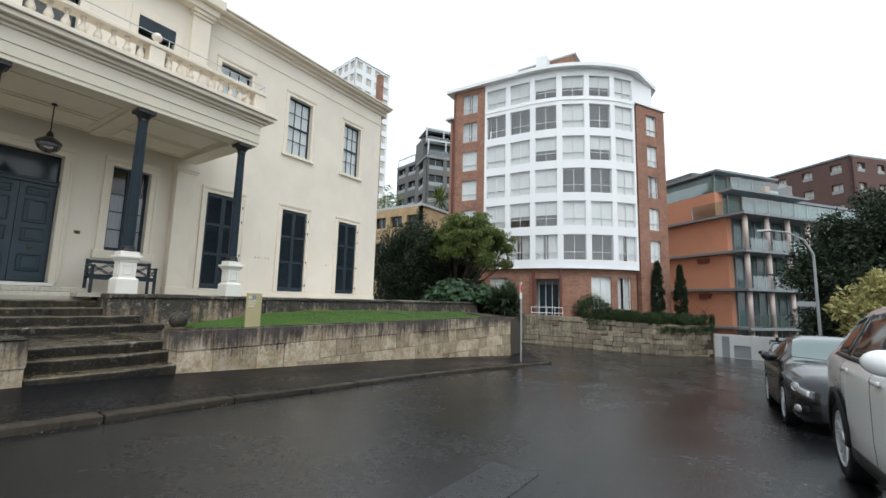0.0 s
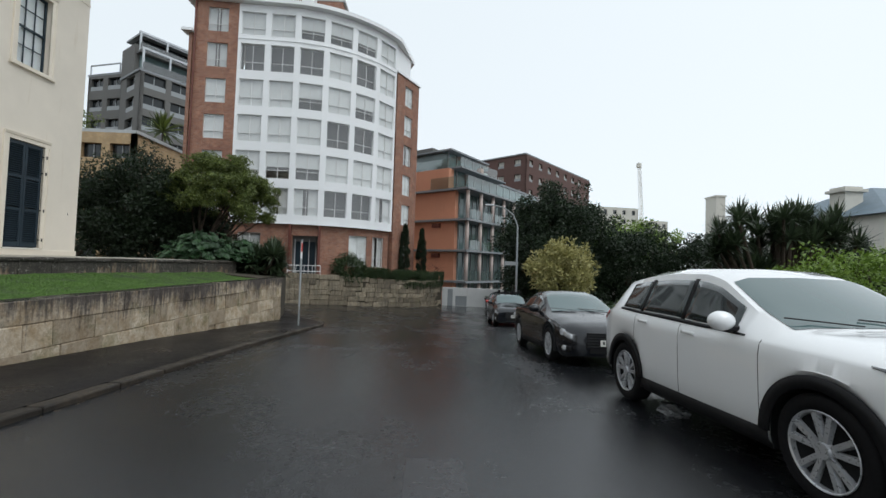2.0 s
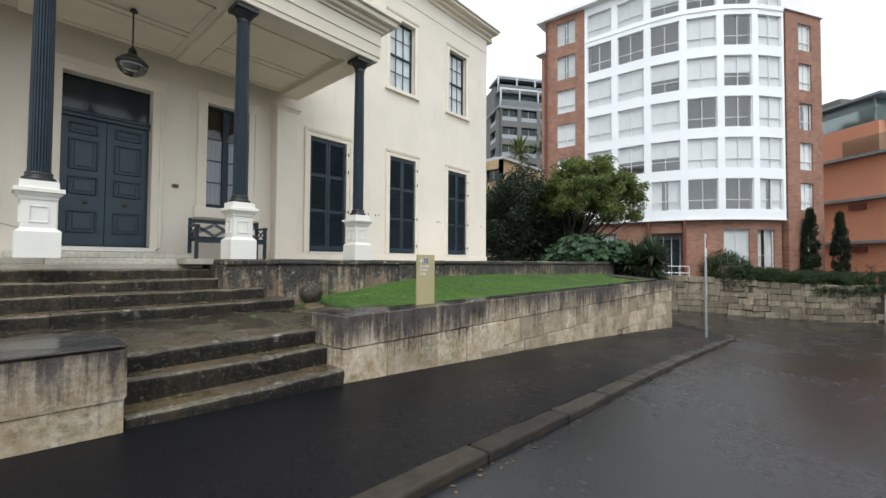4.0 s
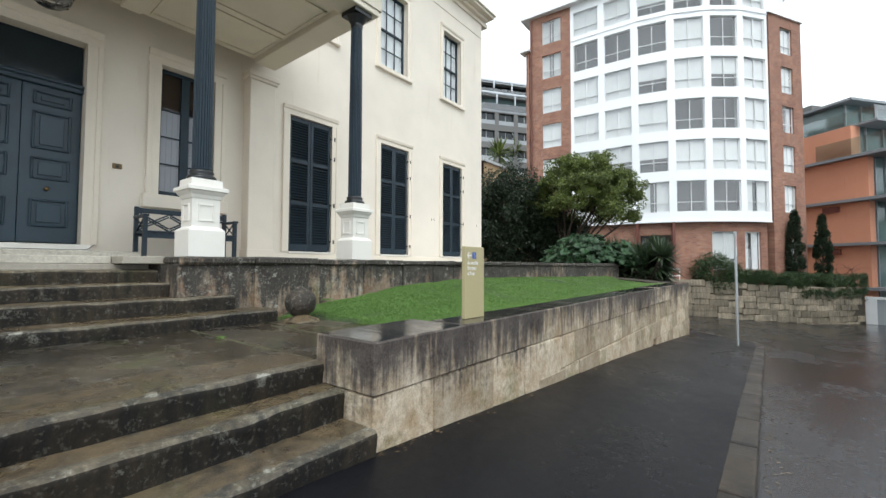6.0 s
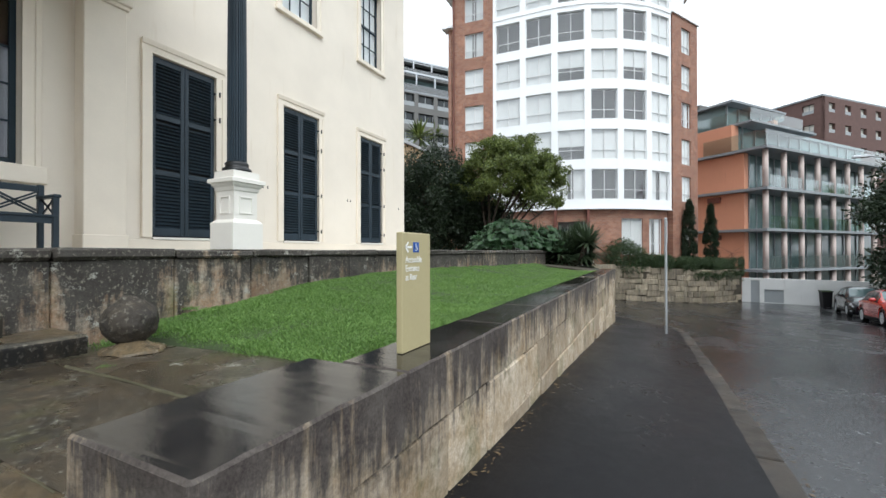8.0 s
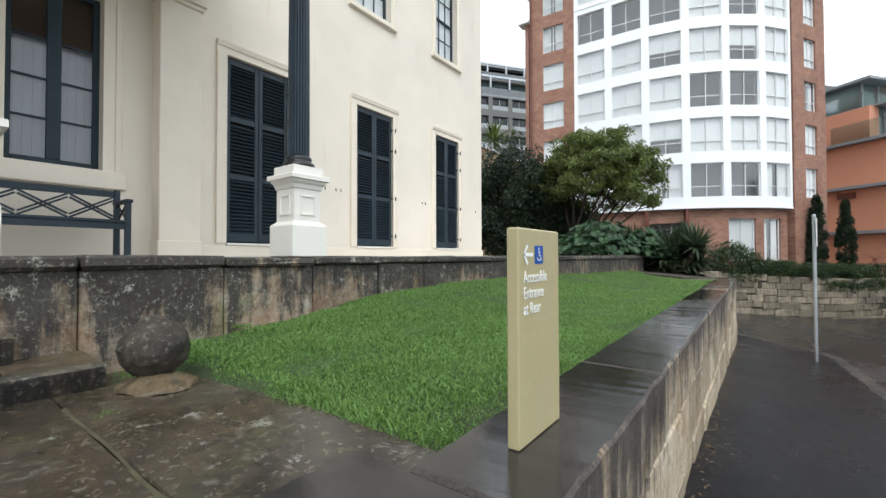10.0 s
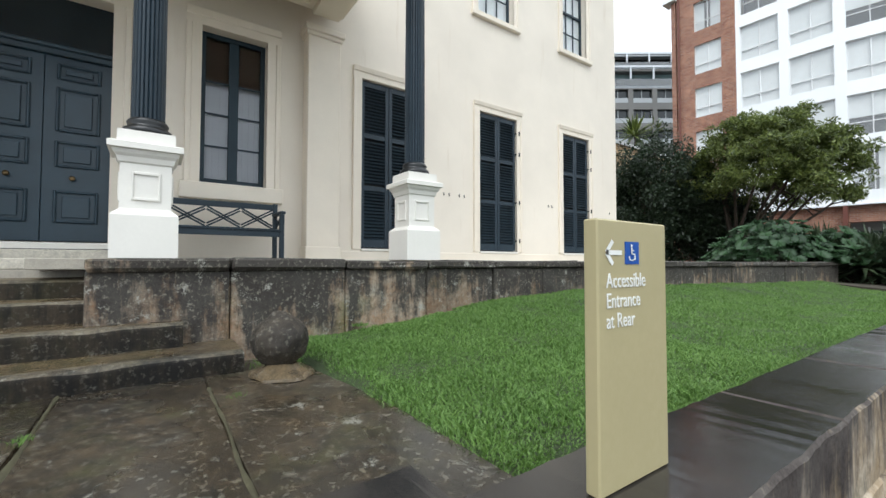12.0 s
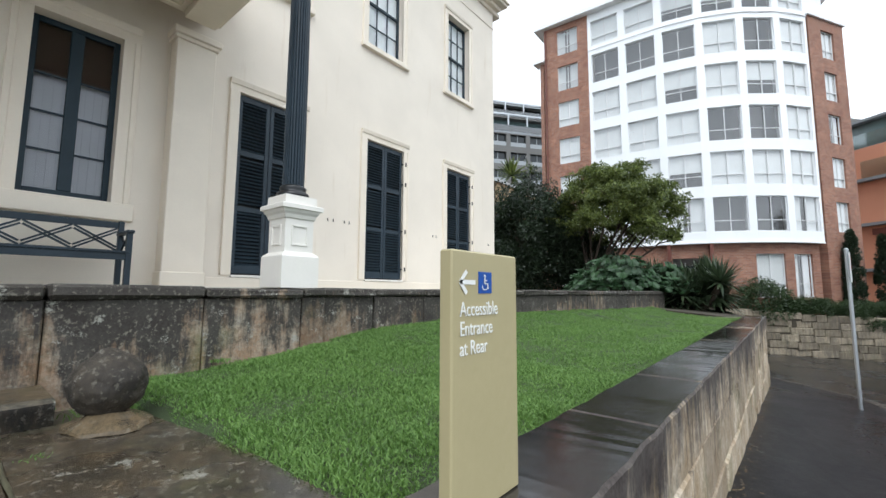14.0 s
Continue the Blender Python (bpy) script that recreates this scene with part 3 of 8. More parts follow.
def kerb_stones():
    rng = random.Random(4)
    line = left_kerb_line()
    dist = [0.0]
    for (ax, ay), (bx, by) in zip(line, line[1:]):
        dist.append(dist[-1] + math.hypot(bx - ax, by - ay))
    at = lambda s: (float(np.interp(s, dist, [p[0] for p in line])), float(np.interp(s, dist, [p[1] for p in line])))
    s = 0.0
    while s < dist[-1] - 6:
        length = rng.uniform(0.8, 1.5)
        a, b = at(s + 0.012), at(min(s + length - 0.012, dist[-1]))
        d = Vector((b[0] - a[0], b[1] - a[1], 0)).normalized()
        w = Vector((-d.y, d.x, 0)) * rng.uniform(0.18, 0.205)
        bm = bmesh.new()
        up = PAVE_UP + rng.uniform(-0.006, 0.012)
        lo, hi = [], []
        for p, q in ((a, 0), (b, 0), (b, 1), (a, 1)):
            v = Vector((p[0], p[1], 0)) + w * q
            z = road_z(v.x, v.y)
            lo.append(bm.verts.new((v.x, v.y, z - 0.1)))
            hi.append(bm.verts.new((v.x, v.y, z + up)))
        for i in range(4):
            bm.faces.new((lo[i], lo[(i + 1) % 4], hi[(i + 1) % 4], hi[i]))
        bm.faces.new(hi)
        top = [e for e in bm.edges if all(v in hi for v in e.verts)]
        bmesh.ops.subdivide_edges(bm, edges=[e for e in bm.edges if e.calc_length() > 0.5], cuts=9, use_grid_fill=True)
        top = [e for e in bm.edges if len(e.link_faces) == 2 and e.calc_face_angle(0) > 1 and all(v.co.z > road_z(v.co.x, v.co.y) + 0.05 for v in e.verts)]
        bmesh.ops.bevel(bm, geom=top, offset=0.02, segments=2, affect="EDGES", profile=0.5)
        for v in bm.verts:
            v.co += Vector((0.012 * noise.noise(v.co * 5), 0.0, 0.007 * noise.noise(v.co * 4 + Vector((9, 0, 0)))))
        part("kerb_stone", bm, M["kerb"], kerb, smooth=False)
        s += length


kerb_stones()

far_kerb = thing("kerb", "concrete kerb along the garden side of the street", "kerb", kind="structure")
for y in np.arange(-14, 31, 1.5):
    bm = bmesh.new()
    prism(bm, [(right_kerb_x(y), y), (right_kerb_x(y) + 0.2, y), (right_kerb_x(y + 1.5) + 0.2, y + 1.49), (right_kerb_x(y + 1.5), y + 1.49)], lambda x, y: road_z(x, y) - 0.1, lambda x, y: road_z(x, y) + 0.13)
    part("kerb_stone", bm, M["kerb"], far_kerb)

# ---- lawn wall along the footpath ----
WALL_X, WALL_Y0, WALL_Y1, WALL_TOP = -7.05, 3.34, 15.9, 0.81


def block_mesh(name, x0, y0, z0, x1, y1, z1, material, parent, bevel=0.012, rough=0.008, rng=random, label="", chip=0.0):
    bm = boxed(x0, y0, z0, x1, y1, z1)
    if chip:
        bmesh.ops.subdivide_edges(bm, edges=[e for e in bm.edges if abs(e.verts[0].co.y - e.verts[1].co.y) > 0.1], cuts=int((y1 - y0) / 0.05), use_grid_fill=True)
    edges = [e for e in bm.edges if e.calc_face_angle(0) > 1.2] if chip else list(bm.edges)
    bmesh.ops.bevel(bm, geom=edges, offset=bevel, segments=1, affect="EDGES", profile=0.5)
    if chip:
        for v in bm.verts:
            k = noise.noise(v.co * 9) + 0.6 * noise.noise(v.co * 23)
            v.co += Vector((chip * k, 0, chip * 0.12 * noise.noise(v.co * 6 + Vector((3, 0, 0)))))
        rough = 0.0006
    for v in bm.verts:
        v.co += Vector((rng.uniform(-rough, rough), rng.uniform(-rough, rough), rng.uniform(-rough, rough)))
    return part(name, bm, material, parent, label)


wall_lawn = thing("wall_lawn", "weathered sandstone retaining wall with black run-off stains", "wall", kind="structure")
part("core", boxed(WALL_X - 0.5, WALL_Y0 + 0.05, -1.2, WALL_X - 0.04, WALL_Y1 - 0.05, WALL_TOP - 0.2), M["lawn_wall"], wall_lawn)


def lawn_wall_blocks():
    rng = random.Random(7)
    rows = [(0.14, 0.51), (-0.22, 0.14), (-0.6, -0.22), (-1.0, -0.6)]
    for k, (z0, z1) in enumerate(rows):
        y = WALL_Y0
        while y < WALL_Y1 - 0.02:
            w = rng.uniform(0.42, 0.88)
            y1 = y + w if y + w < WALL_Y1 - 0.35 else WALL_Y1
            foot = road_z(WALL_X, y1) + 0.19
            if z1 > foot + 0.14:
                block_mesh("block", WALL_X - 0.5, y + 0.004, z0 + 0.003 if z0 > foot + 0.14 else z0 - 0.4, WALL_X + rng.uniform(-0.008, 0.008), y1 - 0.004, z1 - 0.003, M["lawn_wall"], wall_lawn, rng=rng)
            y = y1
    y = WALL_Y0 - 0.01
    while y < WALL_Y1:
        y1 = min(y + rng.uniform(0.9, 1.7), WALL_Y1 + 0.01)
        if WALL_Y1 - y1 < 0.5:
            y1 = WALL_Y1 + 0.01
        wide = 0.57 if y < 4.2 else 0.38
        ob = block_mesh("coping_stone", WALL_X - wide, y + 0.003, 0.51, WALL_X + rng.uniform(0.0, 0.012), y1 - 0.003, WALL_TOP + 0.028 + rng.uniform(-0.005, 0.005), M["lawn_wall"], wall_lawn, 0.011, 0.003, rng, chip=0.009)
        ob.data.materials.append(M["coping"])
        for poly in ob.data.polygons:
            if poly.normal.z > 0.85:
                poly.material_index = 1
        y = y1
    for k in range(3):
        block_mesh("end_block", -9.2 + k * 0.0, WALL_Y1 - 0.4, -1.0 + k * 0.6, WALL_X - 0.51, WALL_Y1 - 0.004, -0.4 + k * 0.59, M["lawn_wall"], wall_lawn, rng=rng)


lawn_wall_blocks()

# wall block on the other side of the lower steps
wall_left = thing("wall_steps", "sandstone block wall beside the lower steps", "wall", kind="structure")
rng = random.Random(11)
for k in range(6):
    y1 = 1.62 - k * 1.1
    block_mesh("block", -7.6, y1 - 1.095, 0.48, -6.97, y1, 0.8, M["lawn_wall"], wall_left, rng=rng)
    block_mesh("block", -7.6, y1 - 1.095, 0.0, -6.98, y1, 0.475, M["lawn_wall"], wall_left, rng=rng)
    block_mesh("coping_stone", -7.62, y1 - 1.095, 0.802, -6.96, y1 + 0.01, 0.83, M["coping"], wall_left, rng=rng)

# ---- steps and landing ----
LAND = 0.655


def worn_step(parent, x_back, x_front, ya, yb, z0, z1, seed, depth=0.0):
    """One long step: hollowed tread, rounded chipped nose, rough riser. depth: how far the worn middle sags."""
    verts, faces, mats = [], [], []
    n = max(4, int((yb - ya) / 0.045))
    for j in range(n + 1):
        y = ya + (yb - ya) * j / n
        q = Vector((x_front * 3, y, seed))
        chip = 0.009 * noise.noise(q * 2.1) + 0.014 * noise.noise(q * 7.3) + 0.008 * noise.noise(q * 15)
        sag = -depth * math.sin(math.pi * j / n) + 0.008 * noise.noise(q * 1.3)
        edge = max(0.0, noise.noise(q * 3.1)) * 0.03
        prof = [(x_back, z1), (x_front - 0.22, z1 + sag * 0.5), (x_front - 0.085, z1 + sag - 0.002), (x_front - 0.02 + chip, z1 + sag - 0.004 - edge * 0.3), (x_front - 0.004 + chip, z1 + sag - 0.016 - edge * 0.7), (x_front + chip, z1 + sag - 0.04 - edge), (x_front - 0.012 + chip * 0.5, (z0 + z1) / 2), (x_front - 0.006 + chip * 0.8, z0)]
        verts += [(px, y, pz) for px, pz in prof] + [(x_back, y, z0)]
    m = 9
    for j in range(n):
        for i in range(m):
            faces.append((j * m + i, (j + 1) * m + i, (j + 1) * m + (i + 1) % m, j * m + (i + 1) % m))
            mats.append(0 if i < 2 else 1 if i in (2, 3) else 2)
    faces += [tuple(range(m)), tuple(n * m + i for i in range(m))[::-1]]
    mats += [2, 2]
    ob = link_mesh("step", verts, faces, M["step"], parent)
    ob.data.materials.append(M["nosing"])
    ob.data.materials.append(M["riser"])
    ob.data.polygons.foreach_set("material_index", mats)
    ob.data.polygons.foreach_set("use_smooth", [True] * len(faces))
    ob.modifiers.new("edge", "EDGE_SPLIT").split_angle = radians(50)


steps_low = thing("lower_steps", "worn mossy sandstone steps rising from the footpath", "steps", kind="structure")
worn_step(steps_low, -7.75, -7.02, 1.631, 3.332, -0.05, 0.335, 1, 0.012)
worn_step(steps_low, -7.75, -7.31, 1.631, 3.332, 0.3, 0.512, 2, 0.012)
landing = thing("landing", "wet mossy flagstone landing between two flights of steps", "paving", kind="structure")
rng = random.Random(3)
part("bed", boxed(-9.95, -6, 0.0, -7.72, 4.72, LAND - 0.03), M["step"], landing)
worn_step(landing, -8.04, -7.53, -6.0, 3.332, 0.4, LAND + 0.004, 3, 0.006)
for xa, xb, cuts in ((-9.0, -8.05, (-6, -4.4, -2.9, -1.3, 0.2, 1.75, 3.31)), (-9.95, -9.0, (-6, -3.6, -2.1, -0.5, 1.0, 3.31)), (-9.95, -7.63, (3.335, 3.99)), (-9.95, -8.5, (4.0, 4.76)), (-8.5, -7.63, (4.0, 4.72))):
    for ya, yb in zip(cuts, cuts[1:]):
        block_mesh("flagstone", xa + 0.002, ya + 0.002, LAND - 0.16, xb - 0.002, yb - 0.002, LAND + rng.uniform(-0.004, 0.004), M["flag"], landing, 0.004, 0.002, rng)
for x0, x1, yj in ((-9.7, -7.66, 3.323), (-9.35, -7.9, 3.995)):
    verts, faces = [], []
    for k in range(41):
        x = x0 + (x1 - x0) * k / 40
        w = 0.006 + 0.016 * abs(noise.noise((x * 4, yj, 2.0)))
        o = 0.012 * noise.noise((x * 2, yj, 5.0))
        verts += [(x, yj + o - w, LAND - 0.004), (x, yj + o, LAND + 0.007 + 0.004 * noise.noise((x * 9, yj, 0))), (x, yj + o + w, LAND - 0.004)]
    for k in range(40):
        faces += [(3 * k, 3 * k + 3, 3 * k + 4, 3 * k + 1), (3 * k + 1, 3 * k + 4, 3 * k + 5, 3 * k + 2)]
    link_mesh("joint_moss", verts, faces, M["joint"], landing, "mossy gritty joint", smooth=True)
steps_up = thing("upper_steps", "broad dark sandstone steps with worn edges up to the porch", "steps", kind="structure")
for k, (x1, y1, z0, z1) in enumerate(((-9.62, 4.22, 0.5, 0.79), (-9.98, 3.9, 0.5, 0.955), (-10.32, 3.352, 0.6, 1.10), (-10.66, 3.35, 0.7, 1.245))):
    ys = [y1, y1 - 2.75 + 0.5 * (k % 2), y1 - 5.9]
    for ya, yb in zip(ys, ys[1:]):
        worn_step(steps_up, -11.4, x1, yb + 0.002, ya - 0.002, z0, z1, 10 + k, 0.008)

# ---- terrace round the house ----
FLOOR = 1.385
terrace = thing("terrace", "raised stone terrace with black-streaked sandstone face", "terrace", kind="structure")
bm = bmesh.new()
prism(bm, [(-13.5, 3.36), (-10.3, 3.36), (-10.3, 6.15), (-10.25, 6.25), (-9.6, 15.3), (-9.5, 17.4), (-13.6, 17.4)], 0.0, FLOOR - 0.085)
prism(bm, [(-13.5, -6.0), (-11.02, -6.0), (-11.02, 3.36), (-13.5, 3.36)], 0.0, FLOOR - 0.085)
part("terrace_core", bm, M["terrace_wall"], terrace)


part("terrace_riser", boxed(-11.4, -6.0, 1.12, -10.992, 3.355, FLOOR - 0.082, 0.006), M["terrace_top"], terrace, "pale stained stone riser")


def terrace_pieces():
    rng = random.Random(21)
    front = lambda y: -10.13 if y < 6.2 else -10.2 + (y - 6.2) * 0.0695
    cuts = [3.36, 4.2, 5.1, 5.95, 6.2, 6.85, 7.6, 8.2, 9.1, 9.8, 10.6, 11.3, 12.2, 12.9, 13.7, 14.4, 15.2, 16.0, 17.4]
    for k, (a, b) in enumerate(zip(cuts, cuts[1:])):
        xf = (front(a + 0.01) + front(b - 0.01)) / 2
        bm = bmesh.new()
        prism(bm, [(xf - 0.25, a + 0.001), (front(a + 0.01) + rng.uniform(-0.012, 0.012), a + 0.004), (front(b - 0.01) + rng.uniform(-0.012, 0.012), b - 0.004), (xf - 0.25, b - 0.004)], 0.3, FLOOR - 0.085)
        bmesh.ops.bevel(bm, geom=list(bm.edges), offset=0.01, segments=1, affect="EDGES")
        part("block", bm, M["terrace_wall"], terrace)
        bm = bmesh.new()
        prism(bm, [(xf - 0.45, a + 0.005), (front(a + 0.01) + 0.045, a + 0.005), (front(b - 0.01) + 0.045, b - 0.005), (xf - 0.45, b - 0.005)], FLOOR - 0.083, FLOOR + rng.uniform(-0.012, 0.008))
        bmesh.ops.bevel(bm, geom=list(bm.edges), offset=0.018, segments=1, affect="EDGES")
        for v in bm.verts:
            v.co += Vector((rng.uniform(-0.012, 0.012), 0, rng.uniform(-0.008, 0.008)))
        part("coping_stone", bm, M["terrace_wall"], terrace)
    for ya in np.arange(-6, 17, 1.5):
        xa, xb = -13.62, (-11.0 if ya < 3.0 else -10.6 + max(0, ya - 6) * 0.06)
        xm = (xa + xb) / 2
        for p, q in ((xa, xm), (xm, xb)):
            yb = min(ya + 1.5, 17.4) if ya != 3.0 else 4.5
            block_mesh("terrace_slab", p + 0.003, ya + 0.003, FLOOR - 0.08, q - 0.003, yb - 0.003, FLOOR + 0.004, M["terrace_top"], terrace, 0.006, 0.001, rng)


terrace_pieces()

# ---- lawn ----
def lawn_z(x, y):
    return 0.66 - 0.09 * (1 - smooth01(y, 4.58, 4.8)) + 0.10 * smooth01(y, 4.8, 7.0) + (0.10 + 0.15 * smooth01(y, 4.8, 8.8)) * smooth01(-x, 8.2, 10.0) + 0.012 * math.sin(x * 1.7 + y * 0.6)


def lawn_left(y):
    return -10.1 if y < 6.3 else -10.3 + (y - 6.2) * 0.0695


def make_lawn():
    verts, faces = [], []
    ys = np.linspace(4.58, 16.2, 70)
    n = 24
    for y in ys:
        for u in np.linspace(0, 1, n):
            x = -7.36 + (lawn_left(y) + 7.36) * u
            verts.append((x, y, lawn_z(x, y)))
    for j in range(len(ys) - 1):
        for i in range(n - 1):
            a = j * n + i
            faces.append((a, a + 1, a + n + 1, a + n))
    return tagged(link_mesh("lawn", verts, faces, M["lawn"], smooth=True), "mown green lawn between two stone walls", "lawn", kind="structure")


make_lawn()


def grass_blades(name, places, height, width, seed, material):
    """Blades as thin bent triangles at the places given, in one mesh."""
    rng = np.random.default_rng(seed)
    p = np.array(places)
    n = len(p)
    a = rng.uniform(0, 2 * np.pi, n)
    h = height * rng.uniform(0.45, 1.2, n) * np.array([0.8 + 0.7 * max(-0.6, noise.noise((q[0] * 2.3, q[1] * 2.3, 1.0))) for q in p])
    lean = rng.uniform(0.3, 1.3, n) * h
    b = rng.uniform(0, 2 * np.pi, n)
    side = np.stack([np.cos(a), np.sin(a), np.zeros(n)], 1) * (width * rng.uniform(0.6, 1.3, n))[:, None]
    mid = p + np.stack([np.cos(b) * lean * 0.35, np.sin(b) * lean * 0.35, h * 0.6], 1)
    tip = p + np.stack([np.cos(b) * lean, np.sin(b) * lean, h], 1)
    v = np.stack([p - side, p + side, mid + side * 0.7, mid - side * 0.7, tip], 1).reshape(-1, 3)
    f = []
    for i in range(n):
        k = 5 * i
        f += [(k, k + 1, k + 2, k + 3), (k + 3, k + 2, k + 4)]
    return link_mesh(name, v, f, material)


def lawn_places():
    rng = np.random.default_rng(5)
    out = []
    for near, far, count in ((4.6, 7.0, 95000), (7.0, 11.0, 60000), (11.0, 16.2, 34000)):
        ys = rng.uniform(near, far, count)
        us = rng.uniform(0.004, 1.0, count)
        for y, u in zip(ys, us):
            x = -7.38 + (lawn_left(y) + 7.38) * u
            if y < 4.655 + 0.07 * noise.noise((x * 2.6, 3.1, 0)):
                continue
            out.append((x, y, lawn_z(x, y) - 0.005))
    return out


tagged(grass_blades("grass", lawn_places(), 0.036, 0.0042, 6, M["grass"]), "short wet green grass blades covering the lawn", "grass", kind="stuff")


def tuft_places():
    rng = random.Random(77)
    out = []
    for cx, cy, r, n, z in ((-9.78, 4.47, 0.16, 420, 0.66), (-9.72, 4.62, 0.14, 380, 0.66), (-8.98, 3.31, 0.03, 60, 0.655), (-7.62, 3.45, 0.06, 40, 0.655), (-9.12, 4.1, 0.04, 40, 0.655), (-10.02, 6.1, 0.08, 120, 0.86), (-10.05, 5.2, 0.06, 120, 0.82)):
        for k in range(n):
            out.append((cx + rng.gauss(0, r * 0.6), cy + rng.gauss(0, r * 0.6), z - 0.01))
    return out


tagged(grass_blades("grass_tuft", tuft_places(), 0.035, 0.003, 8, M["grass"]), "small weeds and grass tufts in the paving joints", "weeds", kind="stuff")

def litter_places():
    rng = random.Random(31)
    out = []
    for k in range(900):
        y = rng.uniform(-4, 15.5)
        if rng.random() < 0.55:
            x = KERB_X + 0.03 + abs(rng.gauss(0, 0.06))
            z = road_z(x, y) + 0.047
        else:
            y = rng.uniform(WALL_Y0, 15.8)
            x = WALL_X + 0.02 + abs(rng.gauss(0, 0.05))
            z = road_z(x, y) + 0.208
        out.append((x, y, z))
    return out


def leaf_litter(places, seed):
    rng = random.Random(seed)
    verts, faces = [], []
    for x, y, z in places:
        a, L = rng.uniform(0, 6.3), rng.uniform(0.006, 0.022)
        c, d = math.cos(a) * L, math.sin(a) * L
        i = len(verts)
        verts += [(x - c, y - d, z), (x + d * 0.45, y - c * 0.45, z + 0.004), (x + c, y + d, z + rng.uniform(0, 0.006)), (x - d * 0.45, y + c * 0.45, z + 0.003)]
        faces.append((i, i + 1, i + 2, i + 3))
    return link_mesh("leaf_litter", verts, faces, M["litter"])


tagged(leaf_litter(litter_places(), 32), "scattered small wet brown leaves in gutter and wall foot", "leaves", kind="stuff")

# ---- the cream house ----
FACE = -13.64
DOOR_Y = 2.53
house = thing("house", "two-storey cream stucco villa with dark shutters and a columned porch", "house")


def on_face(u, d, z):
    return (FACE + d, u, z)


SHUT = ((6.77, 7.92), (9.56, 10.70), (12.37, 13.46))
UPPER = ((6.82, 7.92), (9.52, 10.62), (12.40, 13.40))
holes = [(a, b, 1.61, 4.73) for a, b in SHUT] + [(a, b, 6.95, 9.28) for a, b in UPPER]
holes += [(1.85, 3.22, 1.60, 4.80), (4.24, 5.15, 2.53, 4.87), (-0.08, 0.83, 2.53, 4.87), (2.0, 3.05, 6.4, 9.4), (4.35, 5.3, 6.95, 9.4)]
part("wall", pierced((-9.7, 14.77), (1.30, 10.55), holes, on_face, 0.0, -0.45), M["stucco"], house)
part("side_wall", boxed(-26, 14.37, 1.0, FACE - 0.45, 14.77, 10.55), M["stucco"], house)
part("side_wall", boxed(-26, -9.7, 1.0, FACE - 0.45, -9.3, 10.55), M["stucco"], house)
part("rear_wall", boxed(-26.4, -9.7, 0.0, -26.0, 14.77, 10.55), M["stucco"], house)
part("upper_floor", boxed(-26, -9.3, 5.5, FACE - 0.45, 14.37, 5.7), M["room"], house)
part("plinth", boxed(FACE, 6.3, FLOOR + 0.006, FACE + 0.035, 14.8, 1.565, 0.008), M["trim"], house, "stained stucco plinth")
bm = bmesh.new()
box(bm, -26.9, -10.1, 10.55, FACE + 0.06, 15.1, 10.68)
box(bm, -26.9, -10.1, 10.68, FACE + 0.2, 14.97, 10.8, 0.02)
box(bm, -26.9, -10.1, 10.8, FACE + 0.38, 15.12, 10.9, 0.02)
box(bm, -26.9, -10.1, 10.9, FACE + 0.44, 15.17, 10.97, 0.012)
part("cornice", bm, M["trim"], house)
part("string_line", boxed(FACE, 6.3, 10.0, FACE + 0.02, 14.79, 10.06, 0.004), M["trim"], house)
part("roof", boxed(-26.6, -9.9, 10.97, FACE - 0.1, 14.9, 11.15), M["apt_roof"], house)

# central bay above the porch, with its pilaster and broken cornice
part("central_bay", pierced((-1.32, 6.25), (5.75, 10.5), [(2.0, 3.05, 6.4, 9.4), (4.35, 5.3, 6.95, 9.4)], on_face, 0.12, 0.004), M["stucco"], house)
for y in (5.70, -1.25):
    bm = boxed(FACE + 0.12, y, 5.8, FACE + 0.26, y + 0.55, 10.2, 0.008)
    box(bm, FACE + 0.1, y - 0.04, 10.2, FACE + 0.32, y + 0.59, 10.3, 0.012)
    box(bm, FACE + 0.1, y - 0.07, 10.3, FACE + 0.38, y + 0.62, 10.42, 0.012)
    part("pilaster", bm, M["trim"], house)
bm = boxed(FACE + 0.06, -1.5, 10.42, FACE + 0.45, 6.4, 10.66, 0.01)
box(bm, FACE + 0.06, -1.6, 10.66, FACE + 0.62, 6.5, 10.98, 0.02)
part("central_cornice", bm, M["trim"], house)
for y in (5.72, -1.21):
    bm = boxed(FACE, y, FLOOR + 0.004, FACE + 0.27, y + 0.55, 5.1, 0.012)
    part("anta", bm, M["trim"], house)
    part("anta_base", boxed(FACE - 0.01, y - 0.02, FLOOR + 0.004, FACE + 0.30, y + 0.57, 1.62, 0.012), M["trim"], house)
    bm = boxed(FACE - 0.01, y - 0.03, 5.1, FACE + 0.30, y + 0.58, 5.162, 0.01)
    box(bm, FACE - 0.01, y - 0.06, 5.16, FACE + 0.34, y + 0.61, 5.26, 0.012)
    part("anta_cap", bm, M["trim"], house)


